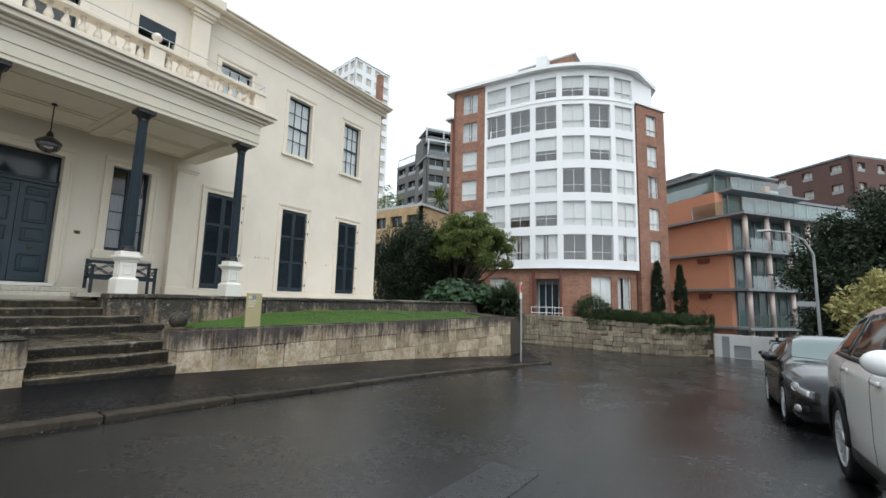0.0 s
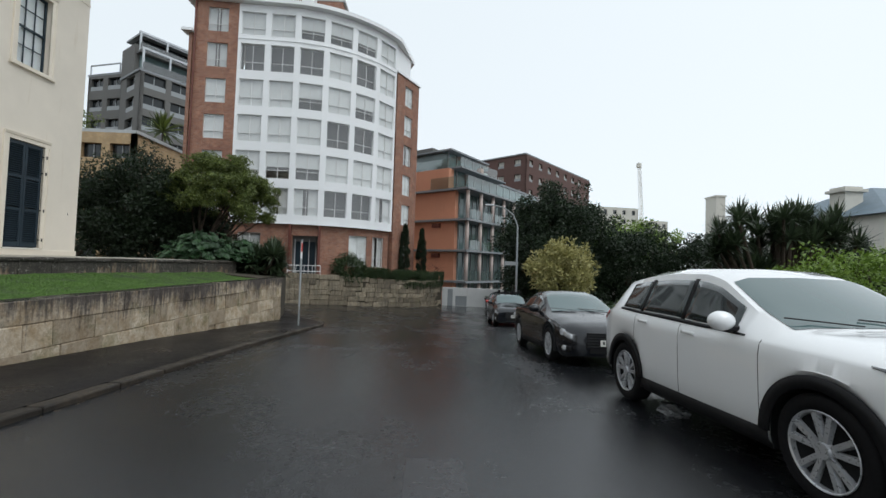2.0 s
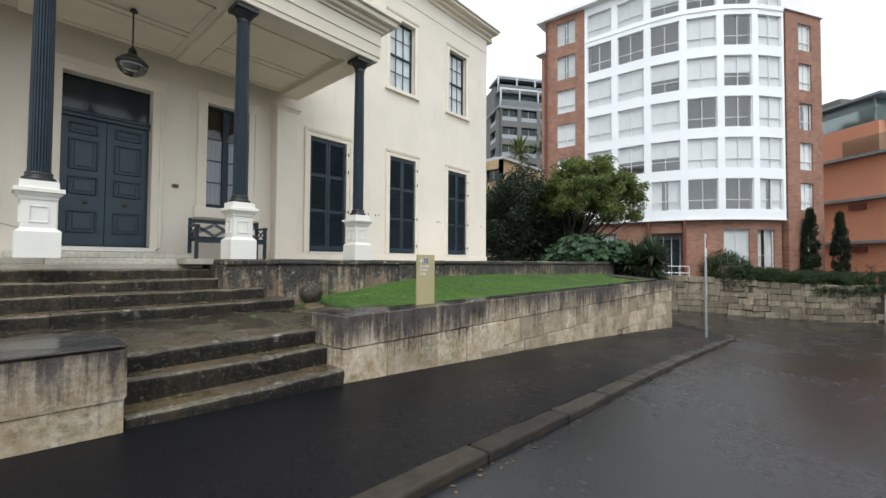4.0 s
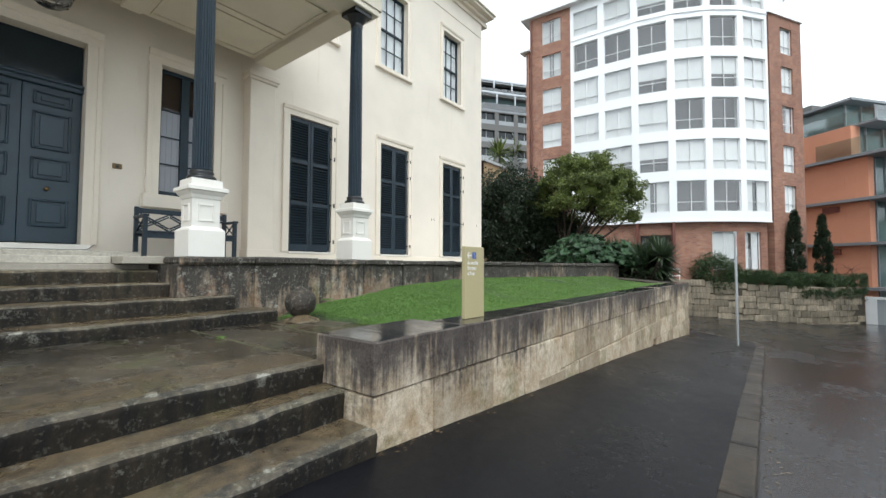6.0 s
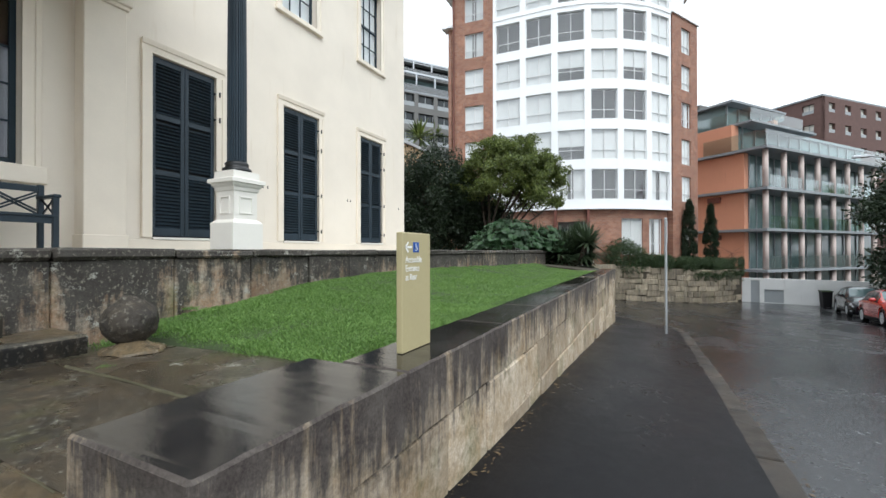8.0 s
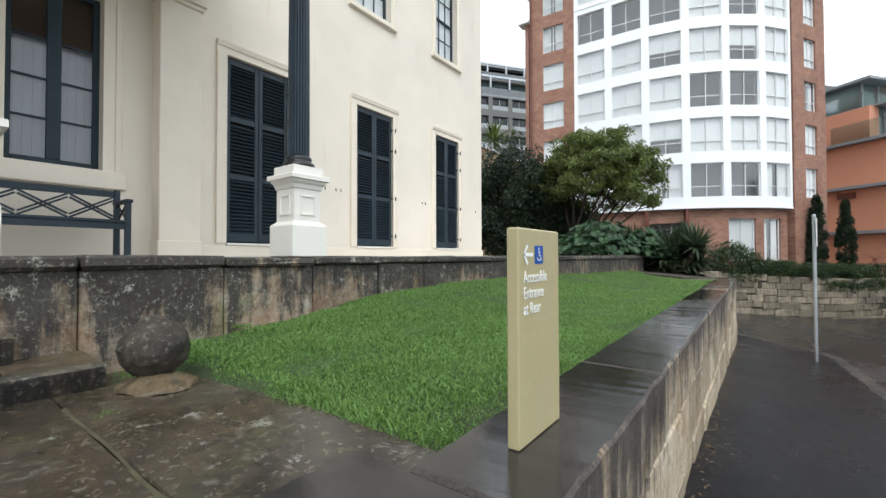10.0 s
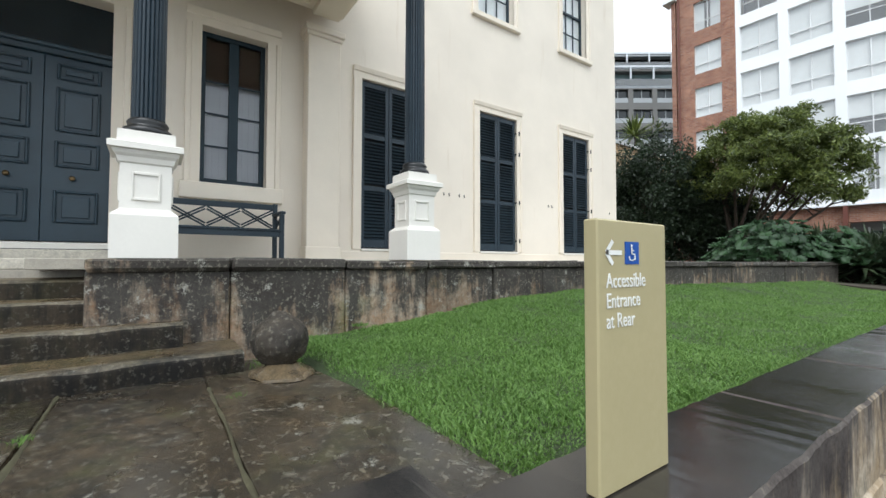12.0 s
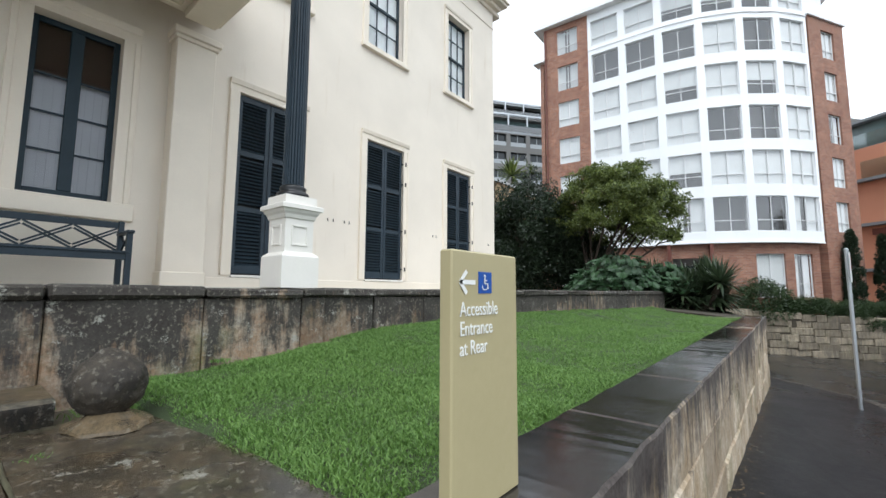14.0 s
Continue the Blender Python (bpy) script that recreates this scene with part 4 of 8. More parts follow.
def architrave(y0, y1, z0, z1, parent, wide=0.17, sill=False):
    """A moulded surround of two fascias: jambs, head and, under some, a sill."""
    for side, a in ((-1, y0), (1, y1)):
        prof = [(0, -0.02), (0, 0.03), (wide * 0.62, 0.03), (wide * 0.68, 0.05), (wide * 0.95, 0.05), (wide, 0.035), (wide, -0.02)]
        bm = bmesh.new()
        prism(bm, [(FACE + d, a + side * u) for u, d in prof], z0, z1)
        part("jamb", bm, M["trim"], parent)
    bm = bmesh.new()
    lo, hi = y0 - wide, y1 + wide
    prof = [(0, -0.02), (0, 0.03), (wide * 0.62, 0.03), (wide * 0.68, 0.05), (wide * 0.9, 0.06), (wide * 1.12, 0.07), (wide * 1.15, -0.02)]
    ra = [bm.verts.new((FACE + d, lo, z1 + 0.001 + u)) for u, d in prof]
    rb = [bm.verts.new((FACE + d, hi, z1 + 0.001 + u)) for u, d in prof]
    for i in range(len(prof)):
        j = (i + 1) % len(prof)
        bm.faces.new((ra[i], rb[i], rb[j], ra[j]))
    bm.faces.new(ra), bm.faces.new(rb[::-1])
    part("head_moulding", bm, M["trim"], parent)
    if sill:
        part("window_sill", boxed(FACE - 0.02, y0 - wide - 0.03, z0 - 0.12, FACE + 0.09, y1 + wide + 0.03, z0 - 0.002, 0.012), M["trim"], parent)


def shutter_leaf(parent, y0, y1, z0, z1, x):
    """A louvred shutter leaf: stiles, rails and slanting slats."""
    bm = bmesh.new()
    box(bm, x - 0.045, y0, z0, x, y0 + 0.07, z1, 0.004)
    box(bm, x - 0.045, y1 - 0.07, z0, x, y1, z1, 0.004)
    hs = [z0, z0 + (z1 - z0) * 0.355, z0 + (z1 - z0) * 0.67, z1]
    for i, z in enumerate(hs):
        a = z if i == 0 else z - (0.1 if i == 3 else 0.045)
        box(bm, x - 0.045, y0 + 0.07, a, x - 0.002, y1 - 0.07, a + (0.14 if i == 0 else 0.1 if i == 3 else 0.09), 0.003)
    leaf = part("leaf", bm, M["navy"], parent)
    bm = bmesh.new()
    z = z0 + 0.15
    while z < z1 - 0.12:
        if all(not (h - 0.06 < z < h + 0.06) for h in hs[1:3]):
            t = pose(x - 0.022, 0, z, 0, 42, 0)
            box(bm, -0.03, y0 + 0.07, -0.005, 0.03, y1 - 0.07, 0.005, m=t)
        z += 0.062
    part("louvre", bm, M["navy"], leaf)
    return leaf


for y0, y1 in SHUT:
    w = thing("shuttered_window", "tall closed dark blue louvred shutters in a cream surround", "shutters", "shuttered windows")
    w.parent = house
    for k in ("category", "group"):
        del w[k]
    architrave(y0, y1, 1.61, 4.73, w)
    mid = (y0 + y1) / 2
    shutter_leaf(w, y0 + 0.01, mid - 0.004, 1.64, 4.71, FACE - 0.03)
    shutter_leaf(w, mid + 0.004, y1 - 0.01, 1.64, 4.71, FACE - 0.03)
    part("backing", boxed(FACE - 0.2, y0, 1.61, FACE - 0.12, y1, 4.73), M["black"], w)
    part("threshold", boxed(FACE - 0.12, y0, 1.57, FACE + 0.05, y1, 1.612, 0.006), M["white"], w)
    for z in (1.85, 2.75, 3.9, 4.4):
        bm = boxed(FACE - 0.03, y1 - 0.03, z, FACE + 0.015, y1 + 0.07, z + 0.035, 0.004)
        box(bm, FACE - 0.02, y1 + 0.05, z - 0.03, FACE + 0.055, y1 + 0.075, z + 0.065, 0.004)
        part("hinge", bm, M["black"], w)


def sheet_x(name, x, y0, z0, y1, z1, material, parent):
    return link_mesh(name, [(x, y0, z0), (x, y1, z0), (x, y1, z1), (x, y0, z1)], [(0, 1, 2, 3)], material, parent)


def sash_window(y0, y1, z0, z1, cols, rows, open_top=0.0):
    w = new("sash_window")
    w.parent = house
    x = FACE - 0.14
    bm = bmesh.new()
    for a, b, c, d in ((y0, y0 + 0.06, z0, z1), (y1 - 0.06, y1, z0, z1), (y0 + 0.06, y1 - 0.06, z1 - 0.07, z1), (y0 + 0.06, y1 - 0.06, z0, z0 + 0.09)):
        box(bm, x - 0.05, a, c, x, b, d, 0.004)
    zm = (z0 + z1) / 2
    box(bm, x - 0.04, y0 + 0.06, zm - 0.03, x + 0.012, y1 - 0.06, zm + 0.03, 0.004)
    part("window_frame", bm, M["navy_dark"], w)
    for i in range(1, cols):
        y = y0 + 0.06 + (y1 - y0 - 0.12) * i / cols
        for lo, hi in ((z0 + 0.09, zm - 0.03), (zm + 0.03, z1 - 0.07)):
            part("glazing_bar", boxed(x - 0.03, y - 0.012, lo, x - 0.006, y + 0.012, hi), M["navy_dark"], w)
    for lo, hi in ((z0 + 0.09, zm - 0.03), (zm + 0.03, z1 - 0.07)):
        for j in range(1, rows // 2):
            z = lo + (hi - lo) * j / (rows // 2)
            part("glazing_bar", boxed(x - 0.029, y0 + 0.06, z - 0.012, x - 0.007, y1 - 0.06, z + 0.012), M["navy_dark"], w)
    sheet_x("pane", x - 0.024, y0 + 0.055, z0 + 0.085, y1 - 0.055, z1 - 0.065, M["pane"], w).visible_shadow = False
    part("blind", boxed(x - 0.075, y0 + 0.01, z0 + 0.02, x - 0.06, y1 - 0.01, z1 - 0.02), M["curtain"], w, "pale drawn blind")
    architrave(y0, y1, z0, z1, w, 0.16, True)
    return w


for y0, y1 in UPPER:
    sash_window(y0, y1, 6.95, 9.28, 3, 4)

# upper windows of the central bay, dark behind the balustrade
for y0, y1, z0 in ((4.35, 5.3, 6.95), (2.0, 3.05, 6.4)):
    w = new("french_window")
    w.parent = house
    bm = bmesh.new()
    x = FACE - 0.05
    for a, b, c, d in ((y0, y0 + 0.06, z0, 9.4), (y1 - 0.06, y1, z0, 9.4), (y0, y1, 9.34, 9.4), (y0, y1, z0, z0 + 0.1), ((y0 + y1) / 2 - 0.03, (y0 + y1) / 2 + 0.03, z0, 9.34)):
        box(bm, x - 0.05, a, c, x, b, d)
    part("window_frame", bm, M["navy_dark"], w)
    sheet_x("pane", x - 0.03, y0 + 0.05, z0 + 0.09, y1 - 0.05, 9.35, M["pane"], w)
    part("head", boxed(FACE + 0.02, y0 - 0.02, 9.0, FACE + 0.16, y1 + 0.02, 9.4, 0.01), M["navy"], w, "dark blue blind box")
    part("backing", boxed(FACE - 0.5, y0 - 0.1, z0, FACE - 0.46, y1 + 0.1, 9.5), M["room"], w)
    bm = bmesh.new()
    box(bm, FACE + 0.12, y0 - 0.2, z0 - 0.1, FACE + 0.16, y0, 9.6, 0.006)
    box(bm, FACE + 0.12, y1, z0 - 0.1, FACE + 0.16, y1 + 0.2, 9.6, 0.006)
    box(bm, FACE + 0.12, y0, 9.4, FACE + 0.16, y1, 9.6, 0.006)
    part("architrave", bm, M["trim"], w)

# front door: two panelled leaves under a fanlight
door = new("door")
door.parent = house
for y0, y1 in ((1.86, 2.527), (2.533, 3.21)):
    x = FACE - 0.2
    bm = boxed(x - 0.05, y0, 1.625, x, y1, 4.02, 0.004)
    leaf = part("leaf", bm, M["door_blue"], door)
    c0, c1 = y0 + 0.115, y1 - 0.115
    for z0, z1 in ((1.86, 2.28), (2.58, 2.92), (3.04, 3.62), (3.72, 3.93)):
        bm = bmesh.new()
        for a, b, c, d in ((c0, c0 + 0.035, z0, z1), (c1 - 0.035, c1, z0, z1), (c0 + 0.035, c1 - 0.035, z0, z0 + 0.035), (c0 + 0.035, c1 - 0.035, z1 - 0.035, z1)):
            box(bm, x, a, c, x + 0.032, b, d, 0.012)
        box(bm, x, c0 + 0.085, z0 + 0.07, x + 0.026, c1 - 0.085, z1 - 0.07, 0.007)
        part("panel", bm, M["door_blue"], leaf)
    yk = y1 - 0.3 if y0 < 2 else y0 + 0.3
    bm = bmesh.new()
    lathe(bm, [(0.012, 0), (0.012, 0.03), (0.03, 0.045), (0.034, 0.06), (0.02, 0.078)], 12)
    bm.transform(pose(x, yk, 2.44, 0, 90, 0))
    part("door_knob", bm, M["brass"], leaf, "brass door knob", smooth=True)
bm = bmesh.new()
box(bm, FACE - 0.24, 1.85, 4.02, FACE - 0.14, 3.22, 4.16, 0.012)
box(bm, FACE - 0.24, 1.85, 4.09, FACE - 0.1, 3.22, 4.14, 0.01)
part("transom", bm, M["door_blue"], door)
part("fanlight", boxed(FACE - 0.23, 1.86, 4.16, FACE - 0.22, 3.21, 4.8), M["navy_glass"], door, "dark blue glass fanlight")
part("threshold", boxed(FACE - 0.4, 1.75, 1.50, FACE + 0.16, 3.32, 1.60, 0.012), M["white"], door, "white-painted stone threshold")
part("threshold", boxed(FACE + 0.002, 1.2, FLOOR + 0.004, FACE + 0.55, 3.85, 1.5, 0.015), M["terrace_top"], door, "pale stone door step")
architrave(1.85, 3.22, 1.602, 4.80, door, 0.2)

# porch window beside the door
for y0, y1 in ((4.24, 5.15), (-0.08, 0.83)):
    w = new("casement_window")
    w.parent = house
    x = FACE - 0.16
    z0, z1 = 2.53, 4.87
    bm = bmesh.new()
    ym = (y0 + y1) / 2
    for a, b, c, d in ((y0, y0 + 0.07, z0, z1), (y1 - 0.07, y1, z0, z1), (ym - 0.07, ym + 0.07, z0 + 0.1, z1 - 0.07), (y0 + 0.07, y1 - 0.07, z1 - 0.07, z1), (y0 + 0.07, y1 - 0.07, z0, z0 + 0.1)):
        box(bm, x - 0.05, a, c, x, b, d, 0.006)
    for k in range(1, 5):
        z = z0 + 0.1 + (z1 - z0 - 0.17) * k / 4.35
        if k < 4:
            box(bm, x - 0.035, y0 + 0.07, z - 0.012, x - 0.008, y1 - 0.07, z + 0.012)
    part("window_frame", bm, M["navy_dark"], w)
    sheet_x("pane", x - 0.026, y0 + 0.06, z0 + 0.09, y1 - 0.06, z1 - 0.06, M["pane"], w).visible_shadow = False
    bm = bmesh.new()
    for a, b in ((y0, ym - 0.05), (ym + 0.05, y1)):
        for k in range(9):
            u = a + (b - a) * k / 9
            box(bm, x - 0.085 - 0.015 * (k % 2), u, z0 + 0.02, x - 0.075 - 0.015 * (k % 2), u + (b - a) / 9 + 0.002, z0 + 1.62)
    part("curtain", bm, M["net"], w, "white net curtain on the lower panes")
    part("valance", boxed(x - 0.14, y0 - 0.05, z0 + 1.6, x - 0.12, y1 + 0.05, z1), M["red_curtain"], w, "red-brown shutter panel inside")
    architrave(y0, y1, z0, z1, w, 0.2, False)
    part("window_sill", boxed(FACE - 0.1, y0 - 0.25, z0 - 0.24, FACE + 0.1, y1 + 0.25, z0 - 0.002, 0.012), M["trim"], w)

# ---- the porch ----
COL_X, COL_YS = -10.38, (5.95, 3.67, 1.39, -0.89)
porch = thing("porch", "cream entrance porch with fluted dark columns and a balustraded balcony", "porch")
SOFF = 5.50
bm = bmesh.new()
box(bm, FACE + 0.3, -1.35, SOFF, -10.14, 6.28, 5.85)
part("porch_floor", bm, M["soffit"], porch)
part("beam", boxed(-10.6, -1.22, 5.40, -10.16, 6.24, 5.72, 0.01), M["soffit"], porch)
for y0, y1, z0 in ((5.76, 6.2, 5.40), (-1.2, -0.7, 5.40), (3.53, 3.81, 5.44), (1.25, 1.53, 5.44)):
    part("beam", boxed(FACE + 0.345, y0, z0, -10.603, y1, 5.7, 0.01), M["soffit"], porch)
bm = bmesh.new()
for j in range(3):
    a, b = COL_YS[j + 1] + 0.25, COL_YS[j] - 0.25
    for x0, x1 in ((-13.2, -12.2), (-12.05, -10.85)):
        for p, q, r, s in ((x0, x1, a, a + 0.03), (x0, x1, b - 0.03, b), (x0, x0 + 0.03, a, b), (x1 - 0.03, x1, a, b)):
            box(bm, p, r, SOFF - 0.022, q, s, SOFF + 0.01)
part("soffit_moulding", bm, M["soffit"], porch)
for nm, z0, z1, o in (("frieze", 5.72, 5.98, 0.02), ("bed_moulding", 5.98, 6.04, 0.06), ("bed_moulding", 6.04, 6.12, 0.14), ("cornice", 6.12, 6.22, 0.26), ("cornice", 6.22, 6.32, 0.32)):
    part(nm, boxed(FACE + 0.13, -1.24 - o, z0, -10.14 + o, 6.26 + o, z1, 0.01), M["trim"], porch)


def baluster_profile():
    return [(0.07, 0), (0.07, 0.04), (0.045, 0.06), (0.05, 0.09), (0.085, 0.17), (0.09, 0.22), (0.07, 0.3), (0.042, 0.4), (0.04, 0.46), (0.06, 0.48), (0.06, 0.51), (0.045, 0.53), (0.07, 0.55), (0.07, 0.6)]


bm = boxed(-10.32, -1.2, 6.32, -10.02, 6.3, 6.40, 0.01)
box(bm, FACE + 0.13, 6.0, 6.32, -10.32, 6.3, 6.40, 0.01)
part("balustrade_base", bm, M["trim"], porch)
bm = boxed(-10.34, -1.22, 6.80, -10.0, 6.32, 6.90, 0.015)
box(bm, FACE + 0.13, 5.98, 6.80, -10.34, 6.32, 6.90, 0.015)
part("balustrade_rail", bm, M["trim"], porch)
post_ys = (6.14, 3.67, 1.39, -1.0)
for y in post_ys:
    part("balustrade_pier", boxed(-10.31, y - 0.15, 6.40, -10.03, y + 0.15, 6.80, 0.01), M["trim"], porch)
baluster_me = None
ends = [(post_ys[i + 1] + 0.15, post_ys[i] - 0.15) for i in range(3)]
for a, b in ends:
    n = int((b - a) / 0.235)
    for k in range(n):
        y = a + (b - a) * (k + 0.5) / n
        if baluster_me is None:
            bm = bmesh.new()
            lathe(bm, baluster_profile(), 14)
            ob = part("baluster", bm, M["trim"], porch, smooth=True)
            baluster_me = ob.data
        else:
            ob = new("baluster", baluster_me)
            ob.parent = porch
        ob.location = (-10.17, y, 6.398)
        ob.scale = (0.85, 0.85, 0.675)
for k in range(12):
    ob = new("baluster", baluster_me)
    ob.parent = porch
    ob.location = (-10.6 - k * 0.245, 6.15, 6.398)
    ob.scale = (0.85, 0.85, 0.675)
bm = bmesh.new()
lathe(bm, [(0.1, 0), (0.1, 0.03), (0.035, 0.05), (0.03, 0.1), (0.07, 0.12), (0.1, 0.17), (0.1, 0.22), (0.07, 0.27), (0.02, 0.3)], 16, (-10.17, 3.67, 6.90))
part("finial", bm, M["trim"], porch, smooth=True)
bm = bmesh.new()
tube(bm, [(-10.12, -1.2, 7.12), (-10.12, 6.3, 7.12)], 0.012, 6)
tube(bm, [(-10.12, 6.3, 7.12), (FACE + 0.2, 6.3, 7.12)], 0.012, 6)
for y in (-1.0, 1.39, 3.9, 6.28):
    tube(bm, [(-10.12, y, 6.89), (-10.12, y, 7.12)], 0.012, 6)
part("safety_rail", bm, M["galv"], porch, "thin metal safety rail")

ped = None
for y in COL_YS:
    if ped is None:
        ped = new("pedestal")
        ped.parent = porch
        bm = bmesh.new()
        prof = [(0.345, 0), (0.345, 0.295), (0.325, 0.31), (0.27, 0.335), (0.265, 0.345), (0.265, 0.655), (0.285, 0.665), (0.30, 0.70), (0.33, 0.72), (0.345, 0.745), (0.385, 0.75), (0.385, 0.79), (0.37, 0.797), (0.30, 0.80), (0.295, 0.885)]
        lathe(bm, [(1.13 * w / math.sqrt(2), z) for w, z in prof], 4)
        bm.transform(pose(0, 0, 0, 0, 0, 45))
        part("body", bm, M["white"], ped)
        bm = bmesh.new()
        for sx, sy in ((1, 0), (0, 1), (0, -1), (-1, 0)):
            mm = pose(0, 0, 0, 0, 0, math.degrees(math.atan2(sy, sx)))
            for a, b, c, d in ((-0.085, -0.07, 0.4, 0.6), (0.07, 0.085, 0.4, 0.6), (-0.07, 0.07, 0.4, 0.42), (-0.07, 0.07, 0.58, 0.6)):
                box(bm, 0.145, a, c, 0.162, b, d, 0.003, m=mm)
        part("panel", bm, M["white"], ped)
        ped.matrix_world = pose(COL_X, y, FLOOR + 0.004)
        first_ped = ped
    else:
        copy_thing(first_ped, pose(COL_X, y, FLOOR + 0.004))
    if y == COL_YS[0]:
        col = new("column")
        col.parent = porch
        bm = bmesh.new()
        lathe(bm, [(0.105, 0.1), (0.105, 0.3), (0.103, 1.2), (0.097, 2.2), (0.09, 2.9)], 96, flutes=24, depth=0.10)
        part("shaft", bm, M["navy"], col)
        bm = bmesh.new()
        lathe(bm, [(0.15, 0), (0.158, 0.02), (0.15, 0.045), (0.128, 0.055), (0.122, 0.075), (0.13, 0.09), (0.12, 0.11), (0.105, 0.12)], 32)
        part("base", bm, M["black"], col, smooth=True)
        bm = bmesh.new()
        lathe(bm, [(0.09, 2.86), (0.1, 2.9), (0.095, 2.93), (0.11, 2.96), (0.145, 3.02), (0.16, 3.05)], 32)
        box(bm, -0.175, -0.175, 3.05, 0.175, 0.175, 3.125, 0.006)
        part("capital", bm, M["black"], col)
        col.matrix_world = pose(COL_X, y, FLOOR + 0.889)
        first_col = col
    else:
        copy_thing(first_col, pose(COL_X, y, FLOOR + 0.889))

# ---- small things on and by the house ----
bench = thing("bench", "dark green-blue wooden garden bench with lattice back under the window", "bench")
bx, by0, by1, bz = -12.85, 3.80, 5.24, FLOOR + 0.004


def build_bench():
    for y in (by0, by1 - 0.06):
        part("leg", boxed(bx, y, bz, bx + 0.06, y + 0.06, bz + 0.66, 0.004), M["navy"], bench)
        part("leg", boxed(bx - 0.42, y, bz, bx - 0.36, y + 0.06, bz + 0.85, 0.004), M["navy"], bench)
        part("armrest", boxed(bx - 0.42, y - 0.01, bz + 0.66, bx + 0.09, y + 0.07, bz + 0.70, 0.008), M["navy"], bench)
        bm = bmesh.new()
        for k in range(3):
            for a, b in (((bx - 0.36, 0.44), (bx, 0.66)), ((bx - 0.36, 0.66), (bx, 0.44))):
                tube(bm, [(a[0], y + 0.03, bz + a[1]), (b[0], y + 0.03, bz + b[1])], 0.012, 4)
        part("side_lattice", bm, M["navy"], bench)
    for k in range(6):
        part("seat_slat", boxed(bx - 0.40 + k * 0.08, by0 + 0.02, bz + 0.41, bx - 0.335 + k * 0.08, by1 - 0.02, bz + 0.44, 0.006), M["navy"], bench)
    part("seat_rail", boxed(bx + 0.015, by0 + 0.06, bz + 0.33, bx + 0.045, by1 - 0.06, bz + 0.41, 0.004), M["navy"], bench)
    for z, h in ((0.755, 0.08), (0.365, 0.11)):
        part("back_rail", boxed(bx - 0.41, by0 + 0.06, bz + z, bx - 0.37, by1 - 0.06, bz + z + h, 0.006), M["navy"], bench)
    w = (by1 - by0 - 0.12) / 3
    for k in range(6):
        a = by0 + 0.06 + (k // 2) * w
        z1 = (0.74, 0.49)[k % 2]
        for o in (-0.02, 0.02):
            mm = look((bx - 0.39, a + w / 2, bz + 0.615 + o), (bx - 0.39, a + w, bz + z1 + o))
            L = math.hypot(w, 0.25) - 0.02
            part("back_lattice", box(bmesh.new(), -0.014, -0.011, -L / 2, 0.014, 0.011, L / 2, m=mm), M["navy"], bench)


build_bench()

ball = thing("stone_ball", "dark weathered carved stone ball on a low worn base", "ornament")
bm = bmesh.new()
bmesh.ops.create_icosphere(bm, subdivisions=5, radius=0.172)
for v in bm.verts:
    d = v.co.normalized()
    v.co *= 1 + 0.07 * noise.noise(d * 2.2) + 0.035 * noise.noise(d * 6) + 0.018 * noise.noise(d * 17)
    v.co.z *= 0.98 if d.z < 0 else 0.93
    if d.z > 0.9:
        v.co.z += 0.02 * (d.z - 0.9) / 0.1
bm.transform(pose(-9.45, 4.40, 0.868))
part("ball", bm, M["ball"], ball, smooth=True)
bm = bmesh.new()
lathe(bm, [(0.19, 0), (0.185, 0.018), (0.16, 0.03), (0.12, 0.045), (0.09, 0.07)], 36, (-9.40, 4.42, 0.655))
for v in bm.verts:
    k = Vector((noise.noise(v.co * 5), noise.noise(v.co * 5 + Vector((5, 0, 0))), 0.2 * noise.noise(v.co * 11)))
    v.co += k * 0.07
part("base", bm, M["step"], ball, "pale broken stone foot")

sign = thing("sign", "khaki metal sign slab pointing to the accessible entrance", "sign")
SX, SY0, SY1, SZ0, SZ1 = -7.232, 4.540, 4.838, 0.838, 1.462
part("slab", boxed(SX - 0.038, SY0, SZ0, SX, SY1, SZ1, 0.004), M["sign"], sign)


def text_part(name, body, size, y, z, material, parent, x, squeeze=0.8):
    cu = bpy.data.curves.new(name, "FONT")
    cu.body, cu.size, cu.extrude = body, size, 0.0008
    ob = bpy.data.objects.new(name + "_tmp", cu)
    me = bpy.data.meshes.new_from_object(ob)
    me.name = name
    me.materials.clear()
    me.materials.append(material)
    me.transform(Matrix.Diagonal((squeeze, 1, 1, 1)))
    bpy.data.objects.remove(ob)
    o = new(name, me)
    o.parent = parent
    o.matrix_world = Matrix.Translation((x, y, z)) @ Matrix(((0, 0, 1, 0), (1, 0, 0, 0), (0, 1, 0, 0), (0, 0, 0, 1)))
    return o


for k, line in enumerate(("Accessible", "Entrance", "at Rear")):
    text_part("lettering", line, 0.049, SY0 + 0.029, SZ1 - 0.158 - k * 0.046, M["lettering"], sign, SX + 0.0016)
bm = bmesh.new()
for a, b in (((0.03, -0.077), (0.092, -0.077)), ((0.03, -0.077), (0.056, -0.05)), ((0.03, -0.077), (0.056, -0.104))):
    p, q = Vector((0, a[0], a[1])), Vector((0, b[0], b[1]))
    d = (q - p).normalized()
    s = Vector((0, -d.z, d.y)) * 0.0055
    vs = [bm.verts.new(v + Vector((SX + 0.002, SY0, SZ1))) for v in (p - s, q - s, q + s, p + s)]
    bm.faces.new(vs)
part("arrow", bm, M["lettering"], sign)
